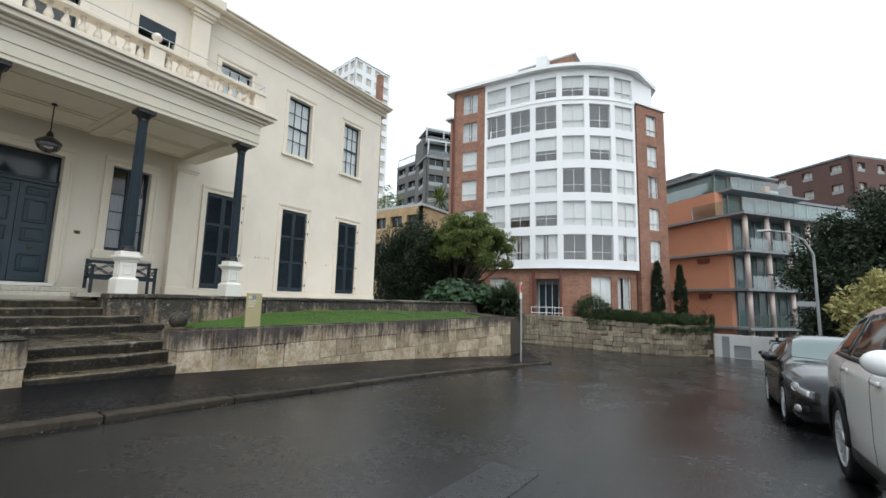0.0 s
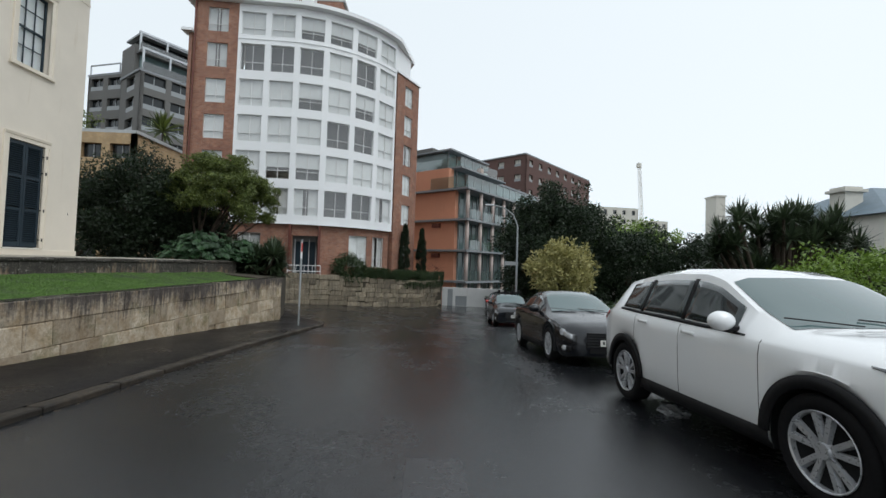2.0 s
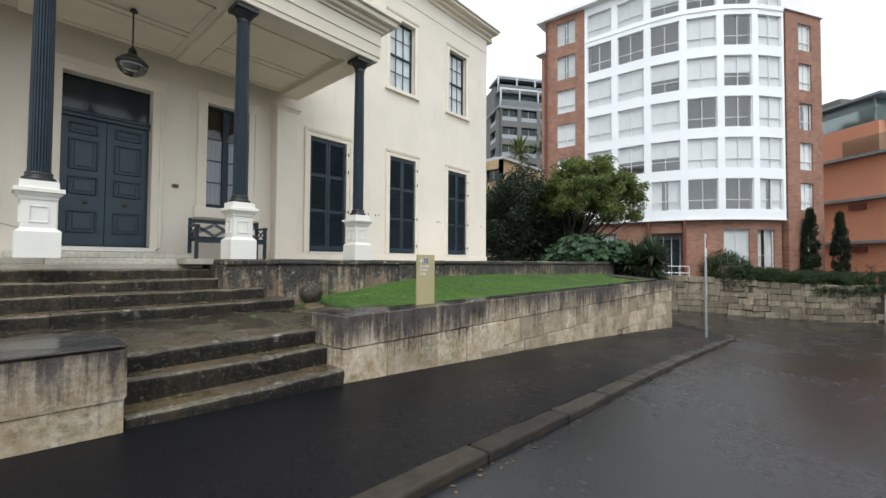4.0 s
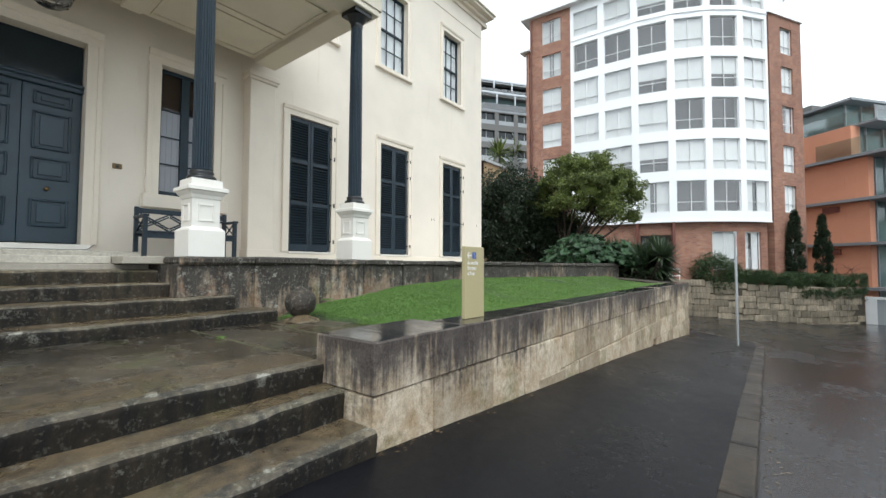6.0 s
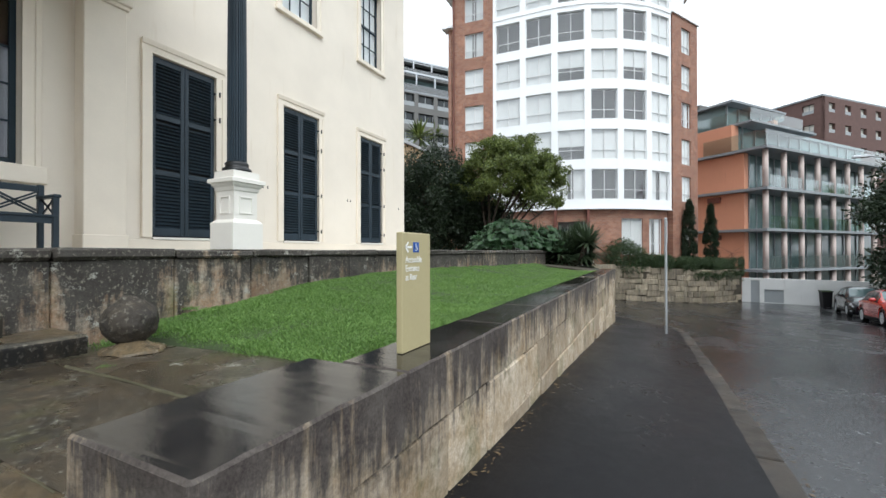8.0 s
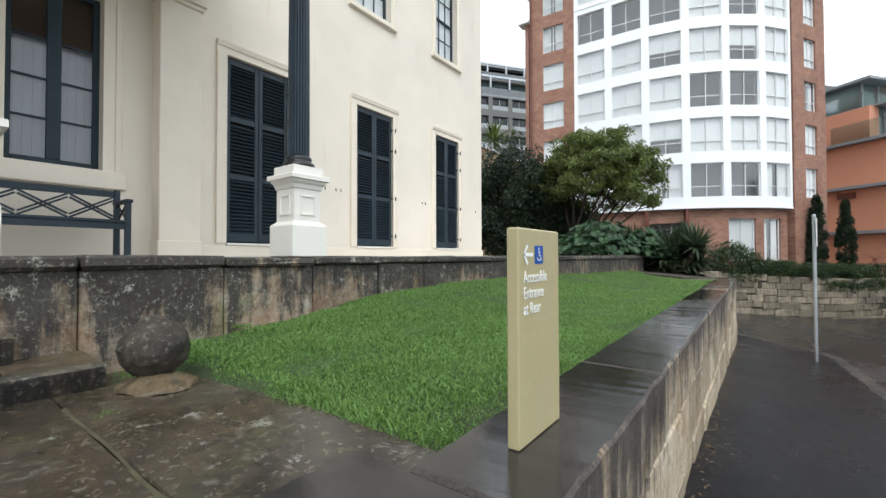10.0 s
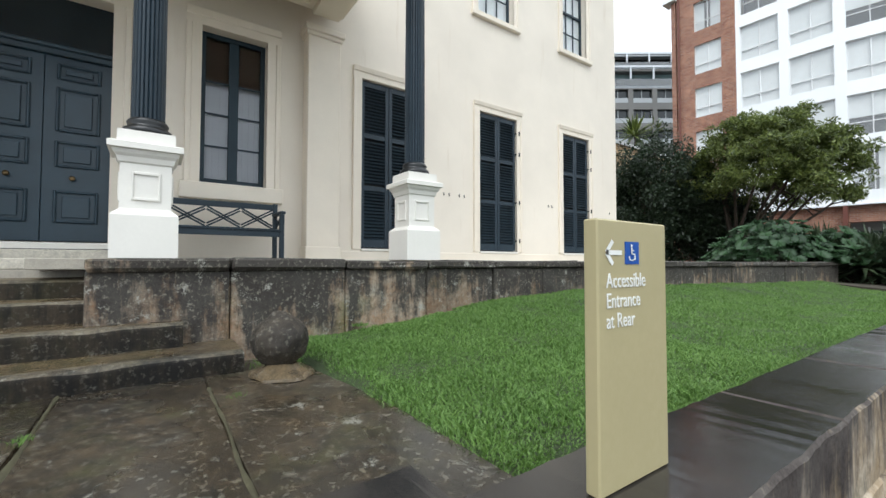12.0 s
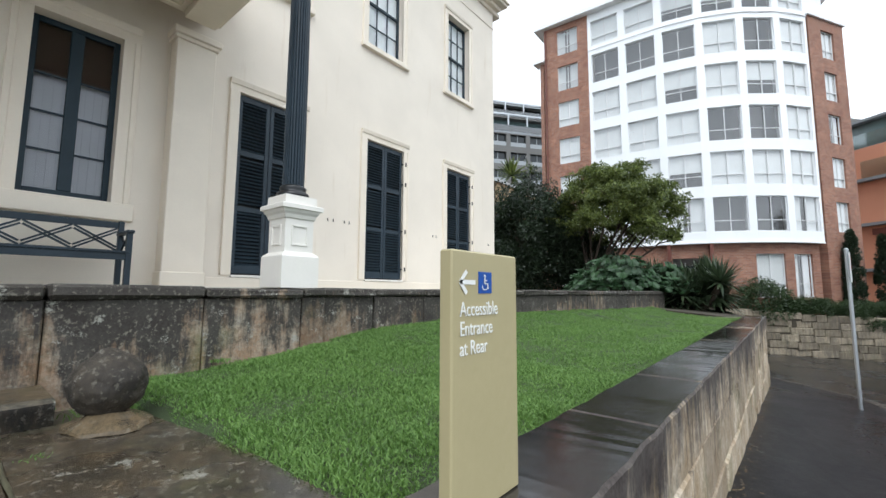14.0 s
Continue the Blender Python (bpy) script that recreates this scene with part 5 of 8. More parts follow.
part("blue_square", boxed(SX, SY0 + 0.107, SZ1 - 0.104, SX + 0.002, SY0 + 0.165, SZ1 - 0.050), M["blue"], sign)
bm = bmesh.new()
icon = lambda u, v: (SX + 0.0032, SY0 + 0.107 + u * 0.058, SZ1 - 0.104 + v * 0.054)
for k in range(11):
    a, b = radians(150 + k * 22), radians(172 + k * 22)
    pts = []
    for r, t in ((0.24, a), (0.24, b), (0.17, b), (0.17, a)):
        pts.append(bm.verts.new(icon(0.45 + r * math.cos(t), 0.3 + r * 0.62 * math.sin(t))))
    bm.faces.new(pts)
for quad in (((0.38, 0.42), (0.48, 0.42), (0.48, 0.75), (0.38, 0.75)), ((0.38, 0.42), (0.7, 0.42), (0.7, 0.48), (0.38, 0.48)), ((0.64, 0.2), (0.74, 0.2), (0.7, 0.46), (0.62, 0.46)), ((0.37, 0.78), (0.49, 0.78), (0.49, 0.88), (0.37, 0.88)), ((0.4, 0.58), (0.62, 0.58), (0.62, 0.63), (0.4, 0.63))):
    bm.faces.new([bm.verts.new(icon(*q)) for q in quad])
part("wheelchair_symbol", bm, M["lettering"], sign)

lantern = thing("porch_lantern", "round dark metal and glass lantern hanging from the porch ceiling", "lamp")
lx, ly = -11.9, DOOR_Y
bm = bmesh.new()
tube(bm, [(lx, ly, 4.79), (lx, ly, SOFF - 0.01)], 0.012, 6)
lathe(bm, [(0.06, 0), (0.05, 0.03), (0.02, 0.05)], 12, (lx, ly, SOFF - 0.06))
part("chain", bm, M["black"], lantern)
bm = bmesh.new()
lathe(bm, [(0.03, 0), (0.12, 0.03), (0.19, 0.1), (0.21, 0.16), (0.2, 0.2)], 20, (lx, ly, 4.37))
part("bowl", bm, M["pane_far"], lantern, "cloudy glass bowl", smooth=True)
bm = bmesh.new()
lathe(bm, [(0.22, 0.0), (0.225, 0.03), (0.16, 0.1), (0.07, 0.16), (0.05, 0.25), (0.02, 0.29)], 20, (lx, ly, 4.56))
for k in range(4):
    a = k * math.pi / 2 + 0.4
    tube(bm, [(lx + 0.205 * math.cos(a), ly + 0.205 * math.sin(a), 4.57), (lx + 0.19 * math.cos(a), ly + 0.19 * math.sin(a), 4.46), (lx + 0.03 * math.cos(a), ly + 0.03 * math.sin(a), 4.365)], 0.008, 5)
part("frame", bm, M["black"], lantern)

bell = thing("door_bell", "small bronze bell plate on the stucco beside the door", "bell")
bm = boxed(FACE + 0.001, 3.585, 2.88, FACE + 0.014, 3.715, 2.965, 0.004)
bm2 = lathe(bmesh.new(), [(0.026, 0), (0.026, 0.012), (0.012, 0.02)], 14)
bm2.transform(pose(FACE + 0.014, 3.65, 2.922, 0, 90, 0))
part("plate", bm, M["brass"], bell)
part("button", bm2, M["black"], bell)
for y, z in ((9.0, 2.75), (9.13, 2.75), (11.8, 2.75), (11.93, 2.75), (8.6, 2.75), (8.73, 2.75), (14.4, 2.75)):
    hk = boxed(FACE + 0.001, y, z, FACE + 0.02, y + 0.009, z + 0.06, 0.003)
    box(hk, FACE + 0.012, y, z, FACE + 0.035, y + 0.009, z + 0.015, 0.003)
    tagged(part("shutter_hook", hk, M["black"]), "small black iron shutter hook on the stucco", "hook", "shutter hooks")
cable = bmesh.new()
tube(cable, [(FACE + 0.02, 1.0, 2.0), (FACE + 0.03, 1.35, 1.9), (FACE + 0.05, 1.55, 1.66), (FACE + 0.3, 1.75, 1.515), (FACE + 0.5, 2.1, 1.51), (FACE + 0.52, 2.9, 1.51), (FACE + 0.3, 3.25, 1.52), (FACE + 0.02, 3.4, 1.62)], 0.004, 5)
tagged(part("cable", cable, M["plastic"]), "thin dark cable trailing over the door step", "cable")

post = thing("sign_post", "slim galvanised street post carrying a small parking plate", "post")
px_, py_ = -5.785, 13.95
bm = bmesh.new()
tube(bm, [(px_, py_, road_z(px_, py_) + 0.1), (px_, py_, 2.13)], 0.03, 12)
lathe(bm, [(0.034, 0), (0.034, 0.02), (0.015, 0.04)], 12, (px_, py_, 2.12))
part("pole", bm, M["galv"], post)
plate = part("plate", boxed(px_ - 0.012 + 0.03, py_ - 0.16, 1.55, px_ + 0.03, py_ + 0.02, 2.08, 0.002, ), M["frame_white"], post, "white parking plate")
part("band", boxed(px_ + 0.0302, py_ - 0.15, 1.78, px_ + 0.0325, py_ + 0.01, 2.06), M["red_sign"], plate, "red panel on the plate")

# ---- the curved white apartment block ----
apt = thing("apartment_block", "seven-storey apartment block with a curved white grid facade between brick wings", "building")
A0, A_DIR, A_STR, A_R, A_LEN = Vector((-15.95, 30.15)), radians(3), 3.75, 9.3, 12.6


def apt_at(s, d):
    """The point s metres along the facade and d metres out from it."""
    if s <= A_STR:
        p = A0 + Vector((math.cos(A_DIR), math.sin(A_DIR))) * s
        a = A_DIR
    else:
        a = A_DIR + (s - A_STR) / A_R
        b = A0 + Vector((math.cos(A_DIR), math.sin(A_DIR))) * A_STR
        c = b + Vector((-math.sin(A_DIR), math.cos(A_DIR))) * A_R
        p = c + Vector((math.sin(a), -math.cos(a))) * A_R
    return p + Vector((math.sin(a), -math.cos(a))) * d, a


def apt_put(s, d, z):
    p, _ = apt_at(s, d)
    return (p.x, p.y, z)


Z0, PITCH, NB = 4.1, 2.6, 6
BAY = A_LEN / NB
apt_holes, slots = [], []
for f in range(6):
    for b in range(NB):
        w0, w1 = b * BAY + 0.2, (b + 1) * BAY - 0.2
        z0 = Z0 + 0.62 + f * PITCH
        apt_holes.append((w0, w1, z0, z0 + (1.95 if f < 5 else 1.7)))
        slots.append((f, b, w0, w1, z0, z0 + (1.95 if f < 5 else 1.7)))
part("white_wall", pierced((0, A_LEN), (Z0, 20.0), apt_holes, apt_put, 0.0, -0.35), M["apt_white"], apt)
for d0, d1, za, zb in ((-0.02, 0.05, Z0 - 0.02, Z0 + 0.06), (0.0, 0.04, Z0 + 5 * PITCH + 0.3, Z0 + 5 * PITCH + 0.36)):
    band = [apt_at(A_LEN * k / 40, d0)[0] for k in range(41)] + [apt_at(A_LEN * k / 40, d1)[0] for k in range(40, -1, -1)]
    part("string_course", prism(bmesh.new(), [(v.x, v.y) for v in band], za, zb), M["apt_white"], apt)
STATE = ("BCCDDC", "BHHBBB", "BBBDDB", "BBHBHB", "DDDBDB", "BBHHHB")


def flat_window(parent, put, u0, u1, z0, z1, state, depth=-0.16, frame="frame_white", split=0.32, name="window"):
    """A framed window with panes, lower lights, and its blind or curtain."""
    w = new(name)
    w.parent = parent
    bm = bmesh.new()

    def bar(a, b, c, d, o=0.0):
        q = [put(a, depth - 0.04 + o, 0), put(b, depth - 0.04 + o, 0), put(b, depth + 0.02 + o, 0), put(a, depth + 0.02 + o, 0)]
        prism(bm, [(v[0], v[1]) for v in q], c, d)

    t = 0.04
    bar(u0, u0 + t, z0, z1), bar(u1 - t, u1, z0, z1), bar(u0 + t, u1 - t, z1 - t, z1), bar(u0 + t, u1 - t, z0, z0 + t)
    um, zs = (u0 + u1) / 2, z0 + (z1 - z0) * split
    bar(um - 0.018, um + 0.018, z0 + t, z1 - t, -0.004)
    bar(u0 + t, u1 - t, zs - 0.018, zs + 0.018, 0.004)
    part("window_frame", bm, M[frame], w)

    def sheet(nm, a, b, c, d, dep, material, label=""):
        q = [put(a, dep, 0), put(b, dep, 0), put(b, dep - 0.01, 0), put(a, dep - 0.01, 0)]
        return part(nm, prism(bmesh.new(), [(v[0], v[1]) for v in q], c, d), material, w, label)

    a, b = put(u0 + 0.02, depth - 0.01, 0), put(u1 - 0.02, depth - 0.01, 0)
    ob = link_mesh("pane", [(a[0], a[1], z0 + 0.02), (b[0], b[1], z0 + 0.02), (b[0], b[1], z1 - 0.02), (a[0], a[1], z1 - 0.02)], [(0, 1, 2, 3)], M["pane_far"], w)
    ob.visible_shadow = False
    if state == "B":
        sheet("blind", u0, u1, z0, z1, depth - 0.05, M["curtain"], "white roller blind drawn down")
    elif state == "H":
        sheet("blind", u0, u1, z0 + (z1 - z0) * 0.45, z1, depth - 0.05, M["curtain"], "white roller blind half drawn")
    elif state == "C":
        wd = u1 - u0
        sheet("curtain", u0, u0 + wd * 0.36, z0, z1, depth - 0.12, M["curtain"], "white curtain drawn aside")
        sheet("curtain", u1 - wd * 0.42, u1, z0, z1, depth - 0.12, M["curtain"], "white curtain drawn aside")
    return w


for f, b, u0, u1, z0, z1 in slots:
    flat_window(apt, apt_put, u0, u1, z0, z1, STATE[f][b], -0.12)
part("interior", pierced((0.05, A_LEN - 0.05), (Z0 - 3.5, 19.9), [(k * BAY, k * BAY + 0.01, Z0, Z0 + 0.01) for k in range(1, NB)], apt_put, -1.3, -1.5), M["room"], apt)
# ground storey in brick, set back under the white storeys
g_holes = [(4.35, 6.2, 0.4, 3.3), (8.6, 10.2, 1.1, 3.5), (10.75, 12.0, 1.1, 3.5), (0.5, 2.1, 1.4, 3.4)]
part("ground_storey", pierced((0.0, A_LEN), (-0.8, Z0 - 0.02), g_holes, apt_put, -0.3, -0.6), M["brick"], apt)
for u0, u1, z0, z1 in g_holes[1:]:
    flat_window(apt, apt_put, u0, u1, z0, z1, "B" if u0 < 9 else "C", -0.42)
entry = new("entrance")
entry.parent = apt
q = [apt_at(s, d)[0] for s, d in ((4.45, -1.25), (6.1, -1.25), (6.1, -1.2), (4.45, -1.2))]
part("door_leaf", prism(bmesh.new(), [(v.x, v.y) for v in q], 0.4, 2.9), M["navy_dark"], entry)
bm = bmesh.new()
for s in (4.4, 5.0, 5.55, 6.12):
    q = [apt_at(s + e, d)[0] for e, d in ((0, -1.2), (0.06, -1.2), (0.06, -1.14), (0, -1.14))]
    prism(bm, [(v.x, v.y) for v in q], 0.4, 3.1)
part("door_frame", bm, M["frame_white"], entry)
for s in (4.15, 6.22):
    q = [apt_at(s + e, d)[0] for e, d in ((0, -0.62), (0.16, -0.62), (0.16, 0.05), (0, 0.05))]
    part("pier", prism(bmesh.new(), [(v.x, v.y) for v in q], -0.4, Z0 - 0.03), M["cherry"], entry)
# roof slab and plant room
outline = [apt_at(A_LEN * k / 30, 0.45)[0] for k in range(31)]
outline = [(-19.6, 29.55), (-15.95, 29.7)] + [(v.x, v.y) for v in outline] + [(-3.6, 38.3), (-6, 44), (-20, 44)]
part("roof_slab", prism(bmesh.new(), outline, 20.0, 20.28), M["apt_white"], apt)
part("roof_edge", prism(bmesh.new(), [(x * 1.0, y + 0.15) for x, y in outline], 20.28, 20.36), M["apt_roof"], apt)
bm = boxed(-14.5, 34.3, 20.3, -9.5, 38.0, 23.1)
part("plant_room", bm, M["brick"], apt)
part("roof_vent", boxed(-12.6, 33.4, 20.3, -11.6, 34.2, 23.3), M["apt_white"], apt)
part("plant_room_roof", boxed(-14.7, 34.25, 23.1, -9.3, 38.2, 23.25), M["apt_roof"], apt)
# penthouse end behind the right wing
part("end_wall", prism(bmesh.new(), [(-4.9, 34.9), (-3.9, 37.6), (-5.2, 40), (-6.5, 38)], 17.6, 20.0), M["apt_white"], apt)


def flat_put(p, q):
    p, q = Vector(p), Vector(q)
    d = (q - p).normalized()
    n = Vector((d.y, -d.x))
    return lambda u, dd, z: (p.x + d.x * u + n.x * dd, p.y + d.y * u + n.y * dd, z)


def brick_wing(name, p, q, z0, z1, u0, u1, rows, material, states):
    put = flat_put(p, q)
    L = (Vector(q) - Vector(p)).length
    wing = new(name)
    wing.parent = apt
    hs = [(u0, u1, z, z + 1.75) for z in rows]
    part("wing_wall", pierced((0, L), (z0, z1), hs, put, 0.0, -0.4), material, wing)
    for k, h in enumerate(hs):
        flat_window(wing, put, *h, states[k % len(states)], -0.12)
    part("wing_interior", prism(bmesh.new(), [put(a, b, 0)[:2] for a, b in ((0.1, -1.5), (L - 0.1, -1.5), (L - 0.1, -1.3), (0.1, -1.3))], z0, z1), M["room"], wing)
    return wing


rows = [Z0 + 0.7 + f * PITCH for f in range(6)] + [1.3]
brick_wing("left_wing", (-19.0, 29.95), (-15.95, 30.15), -0.8, 20.0, 0.95, 2.35, rows, M["brick"], "BBBBCC")
brick_wing("right_wing", (-4.75, 34.85), (-3.06, 37.7), -0.9, 17.6, 1.15, 2.35, rows[:5] + rows[6:], M["brick_turn"], "BBCBBB")
part("flank_wall", prism(bmesh.new(), [(-19.35, 30.0), (-19.05, 29.9), (-19.05, 44), (-19.4, 44)], -0.8, 17.6), M["brick"], apt)
part("flank_wall", prism(bmesh.new(), [(-3.06, 37.75), (-3.4, 37.75), (-8, 46), (-7.5, 46)], -0.9, 17.6), M["brick"], apt)
bm = bmesh.new()
prism(bm, [(-4.9, 34.7), (-4.7, 34.7), (-2.9, 37.75), (-3.1, 37.85)], 17.6, 17.75)
part("wing_coping", bm, M["apt_white"], apt)
part("wing_coping", boxed(-19.7, 29.6, 17.55, -18.95, 30.4, 17.75), M["apt_white"], apt)
bm = tube(bmesh.new(), [(-18.85, 29.85, 0), (-18.85, 29.85, 19.9)], 0.06, 6)
part("drain_pipe", bm, M["cherry"], apt)

# ---- garden wall of the apartments and the side street ----
GW = [(-26, 26.0), (-20, 26.6), (-13.5, 27.9), (-9.3, 29.7), (-6.2, 31.8), (-3.2, 34.6), (-0.4, 38.3)]


def gw_at(u):
    d = [0.0]
    for a, b in zip(GW, GW[1:]):
        d.append(d[-1] + math.dist(a, b))
    p = (float(np.interp(u, d, [g[0] for g in GW])), float(np.interp(u, d, [g[1] for g in GW])))
    q = (float(np.interp(u + 0.05, d, [g[0] for g in GW])), float(np.interp(u + 0.05, d, [g[1] for g in GW])))
    return Vector(p), Vector((q[0] - p[0], q[1] - p[1])).normalized(), d[-1]


garden_wall = thing("wall_garden", "old rubble sandstone garden wall along the bend of the street", "wall", kind="structure")


def garden_blocks():
    rng = random.Random(31)
    total = gw_at(0)[2]
    row_h = 0.36
    for r in range(7):
        u = 4.0 + (r % 2) * 0.3
        while u < total - 0.3:
            w = min(rng.uniform(0.45, 1.6), total - u)
            p, d, _ = gw_at(u)
            e, _, _ = gw_at(u + w - 0.02)
            n = Vector((d.y, -d.x))
            z = -2.45 + r * row_h + smooth01(-p.x, 2, 12) * 0.55
            o = rng.uniform(-0.045, 0.03)
            bm = bmesh.new()
            prism(bm, [tuple(p + n * o), tuple(e + n * o), tuple(e - n * 0.4), tuple(p - n * 0.4)], z + 0.002, z + row_h - 0.002)
            bmesh.ops.bevel(bm, geom=list(bm.edges), offset=0.028, segments=1, affect="EDGES")
            for v in bm.verts:
                v.co += Vector((rng.uniform(-0.02, 0.02), rng.uniform(-0.02, 0.02), rng.uniform(-0.012, 0.012)))
            part("block", bm, M["garden_wall"], garden_wall)
            u += w


garden_blocks()
bm = bmesh.new()
us = np.linspace(0, gw_at(0)[2], 24)
line = [gw_at(u) for u in us]
inner = [tuple(p - Vector((d.y, -d.x)) * 0.06) for p, d, _ in line]
prism(bm, inner + [(-4, 45), (-30, 45)], -2.6, lambda x, y: -0.05 + 0.45 * smooth01(-x, 2, 9))
tagged(part("garden_bed", bm, M["soil"]), "dark planted earth behind the garden wall", "ground", kind="structure")
bm = bmesh.new()
prism(bm, [(-7.1, 15.85), (-8.1, 19.4), (-9.9, 22.3), (-14, 24.3), (-30, 25), (-30, 14.5), (-13.7, 14.9), (-9.5, 15.85)], -2.0, lambda x, y: 0.72 + 0.25 * smooth01(-x, 7.4, 10))
tagged(part("shrub_bed", bm, M["soil"]), "dark planted earth beyond the lawn", "ground", kind="structure")

entry_rail = thing("entrance_rail", "thin white metal handrail at the block's entrance path", "rail")
bm = bmesh.new()
for z in (0.75, 1.15):
    tube(bm, [(-11.3, 29.0, z), (-9.3, 29.9, z)], 0.025, 6)
for k in range(5):
    u = k / 4
    tube(bm, [(-11.3 + 2 * u, 29.0 + 0.9 * u, 0.1), (-11.3 + 2 * u, 29.0 + 0.9 * u, 1.15)], 0.02, 6)
part("rails", bm, M["frame_white"], entry_rail)

# ---- garage wall at the bend ----
garage = thing("wall_garage", "low white rendered wall with grey metal doors at the bend", "wall", kind="structure")
put = flat_put((-0.35, 38.5), (16, 34.2))
part("wall_body", pierced((0, 17), (-2.7, -0.55), [(0.5, 1.0, -2.3, -0.7), (1.25, 2.3, -2.2, -1.3)], put, 0.0, -0.3), M["garage"], garage)
part("metal_door", prism(bmesh.new(), [put(a, b, 0)[:2] for a, b in ((0.5, -0.12), (1.0, -0.12), (1.0, -0.08), (0.5, -0.08))], -2.4, -0.7), M["frame_grey"], garage)
part("vent_panel", prism(bmesh.new(), [put(a, b, 0)[:2] for a, b in ((1.25, -0.12), (2.3, -0.12), (2.3, -0.08), (1.25, -0.08))], -2.2, -1.3), M["frame_grey"], garage)
bin_ = thing("wheelie_bin", "dark green wheeled rubbish bin by the white wall", "bin")
bxp = put(4.35, 0.6, 0)
bz = road_z(bxp[0], bxp[1])
bm = bmesh.new()
prism(bm, [(bxp[0] - 0.25, bxp[1] - 0.3), (bxp[0] + 0.25, bxp[1] - 0.3), (bxp[0] + 0.25, bxp[1] + 0.3), (bxp[0] - 0.25, bxp[1] + 0.3)], bz, bz + 0.95)
for v in bm.verts:
    if v.co.z < bz + 0.1:
        v.co.x = bxp[0] + (v.co.x - bxp[0]) * 0.8
part("tub", bm, M["plastic"], bin_)
part("lid", boxed(bxp[0] - 0.29, bxp[1] - 0.34, bz + 0.951, bxp[0] + 0.29, bxp[1] + 0.34, bz + 1.03, 0.02), M["leaf_hedge"], bin_)

# ---- terracotta apartments ----
terra = thing("terracotta_apartments", "terracotta apartment building with grey slabs and glass balconies", "building")
TC = Vector((2.3, 45.0))
TF, TS = Vector((0.62, 0.785)), Vector((-0.70, 0.714))
tput = lambda u, d, z: (TC.x + TF.x * u + TF.y * d, TC.y + TF.y * u - TF.x * d, z)


def terracotta():
    zs = [10.0, 6.6, 3.2, -0.2, -3.4]
    L = 24
    for k in range(4):
        top, bot = zs[k], zs[k + 1]
        bm = bmesh.new()
        for a, b in ((-0.2, 0.35),):
            prism(bm, [tput(u, d, 0)[:2] for u, d in ((-0.5, 0.4), (L, 0.4), (L, -12), (-0.5, -12))], top - 0.22, top)
        part("floor_slab", bm, M["slab"], terra)
        bm = bmesh.new()
        prism(bm, [tput(u, d, 0)[:2] for u, d in ((0.0, -1.6), (0.6, -1.6), (0.6, -12), (0.0, -12))], bot, top - 0.221)
        part("side_wall", bm, M["terracotta"], terra)
        bm = bmesh.new()
        prism(bm, [tput(u, d, 0)[:2] for u, d in ((0.6, -1.9), (L, -1.9), (L, -2.0), (0.6, -2.0))], bot, top - 0.221)
        part("glazing", bm, M["teal_glass"], terra)
        for j in range(8):
            u = 0.35 + j * 2.75
            c = tput(u, -0.15, 0)
            part("column", lathe(bmesh.new(), [(0.21, 0), (0.21, top - 0.222 - bot - 0.001)], 14, (c[0], c[1], bot + 0.001)), M["column_pink"], terra, smooth=True)
            m1 = bmesh.new()
            prism(m1, [tput(u + e, d, 0)[:2] for e, d in ((0.8, -1.9), (0.9, -1.9), (0.9, -1.82), (0.8, -1.82))], bot, top - 0.221)
            prism(m1, [tput(u + e, d, 0)[:2] for e, d in ((1.9, -1.9), (2.0, -1.9), (2.0, -1.82), (1.9, -1.82))], bot, top - 0.221)
            part("mullion", m1, M["frame_grey"], terra)
            if k < 3 or j > 2:
                a, b = tput(u + 0.3, 0.05, 0), tput(u + 2.45, 0.05, 0)
                link_mesh("balustrade", [(a[0], a[1], bot + 0.02), (b[0], b[1], bot + 0.02), (b[0], b[1], bot + 1.1), (a[0], a[1], bot + 1.1)], [(0, 1, 2, 3)], M["green_glass"], terra)
        if k:
            s = bmesh.new()
            prism(s, [tput(u, d, 0)[:2] for u, d in ((-0.25, -3.5), (0.0, -3.5), (0.0, -4.6), (-0.25, -4.6))], top - 0.9, top - 0.45)
            part("vent", s, M["cherry"], terra)
    for nm, z0, z1, pts in (("roof_balustrade", 10.0, 11.3, ((-0.45, -4.8), (-0.45, 0.3), (L, 0.3))), ("terrace_glass", 12.62, 13.75, ((0.6, -12), (0.6, -1.4), (9, -1.4)))):
        for (ua, da), (ub, db) in zip(pts, pts[1:]):
            a, b = tput(ua, da, 0), tput(ub, db, 0)
            link_mesh(nm, [(a[0], a[1], z0), (b[0], b[1], z0), (b[0], b[1], z1), (a[0], a[1], z1)], [(0, 1, 2, 3)], M["green_glass"], terra)
    slab = lambda nm, u0, u1, d0, d1, z0, z1, material: part(nm, prism(bmesh.new(), [tput(u, d, 0)[:2] for u, d in ((u0, d0), (u1, d0), (u1, d1), (u0, d1))], z0, z1), M[material], terra)
    slab("upper_wall", 0.0, 1.0, -2.6, -13, 10.0, 12.45, "terracotta")
    slab("upper_glazing", 1.0, L, -2.7, -12, 10.0, 12.45, "teal_glass")
    for j in range(12):
        slab("upper_mullion", 1.6 + j * 1.9, 1.72 + j * 1.9, -2.58, -2.7, 10.0, 12.45, "frame_grey")
    slab("upper_slab", 0.5, 11, -1.2, -12, 12.45, 12.62, "slab")
    slab("upper_roof", 11, L, -2.4, -12, 12.45, 12.7, "slab")
    slab("penthouse_glazing", 1.8, 9.5, -4.2, -12, 12.62, 14.9, "teal_glass")
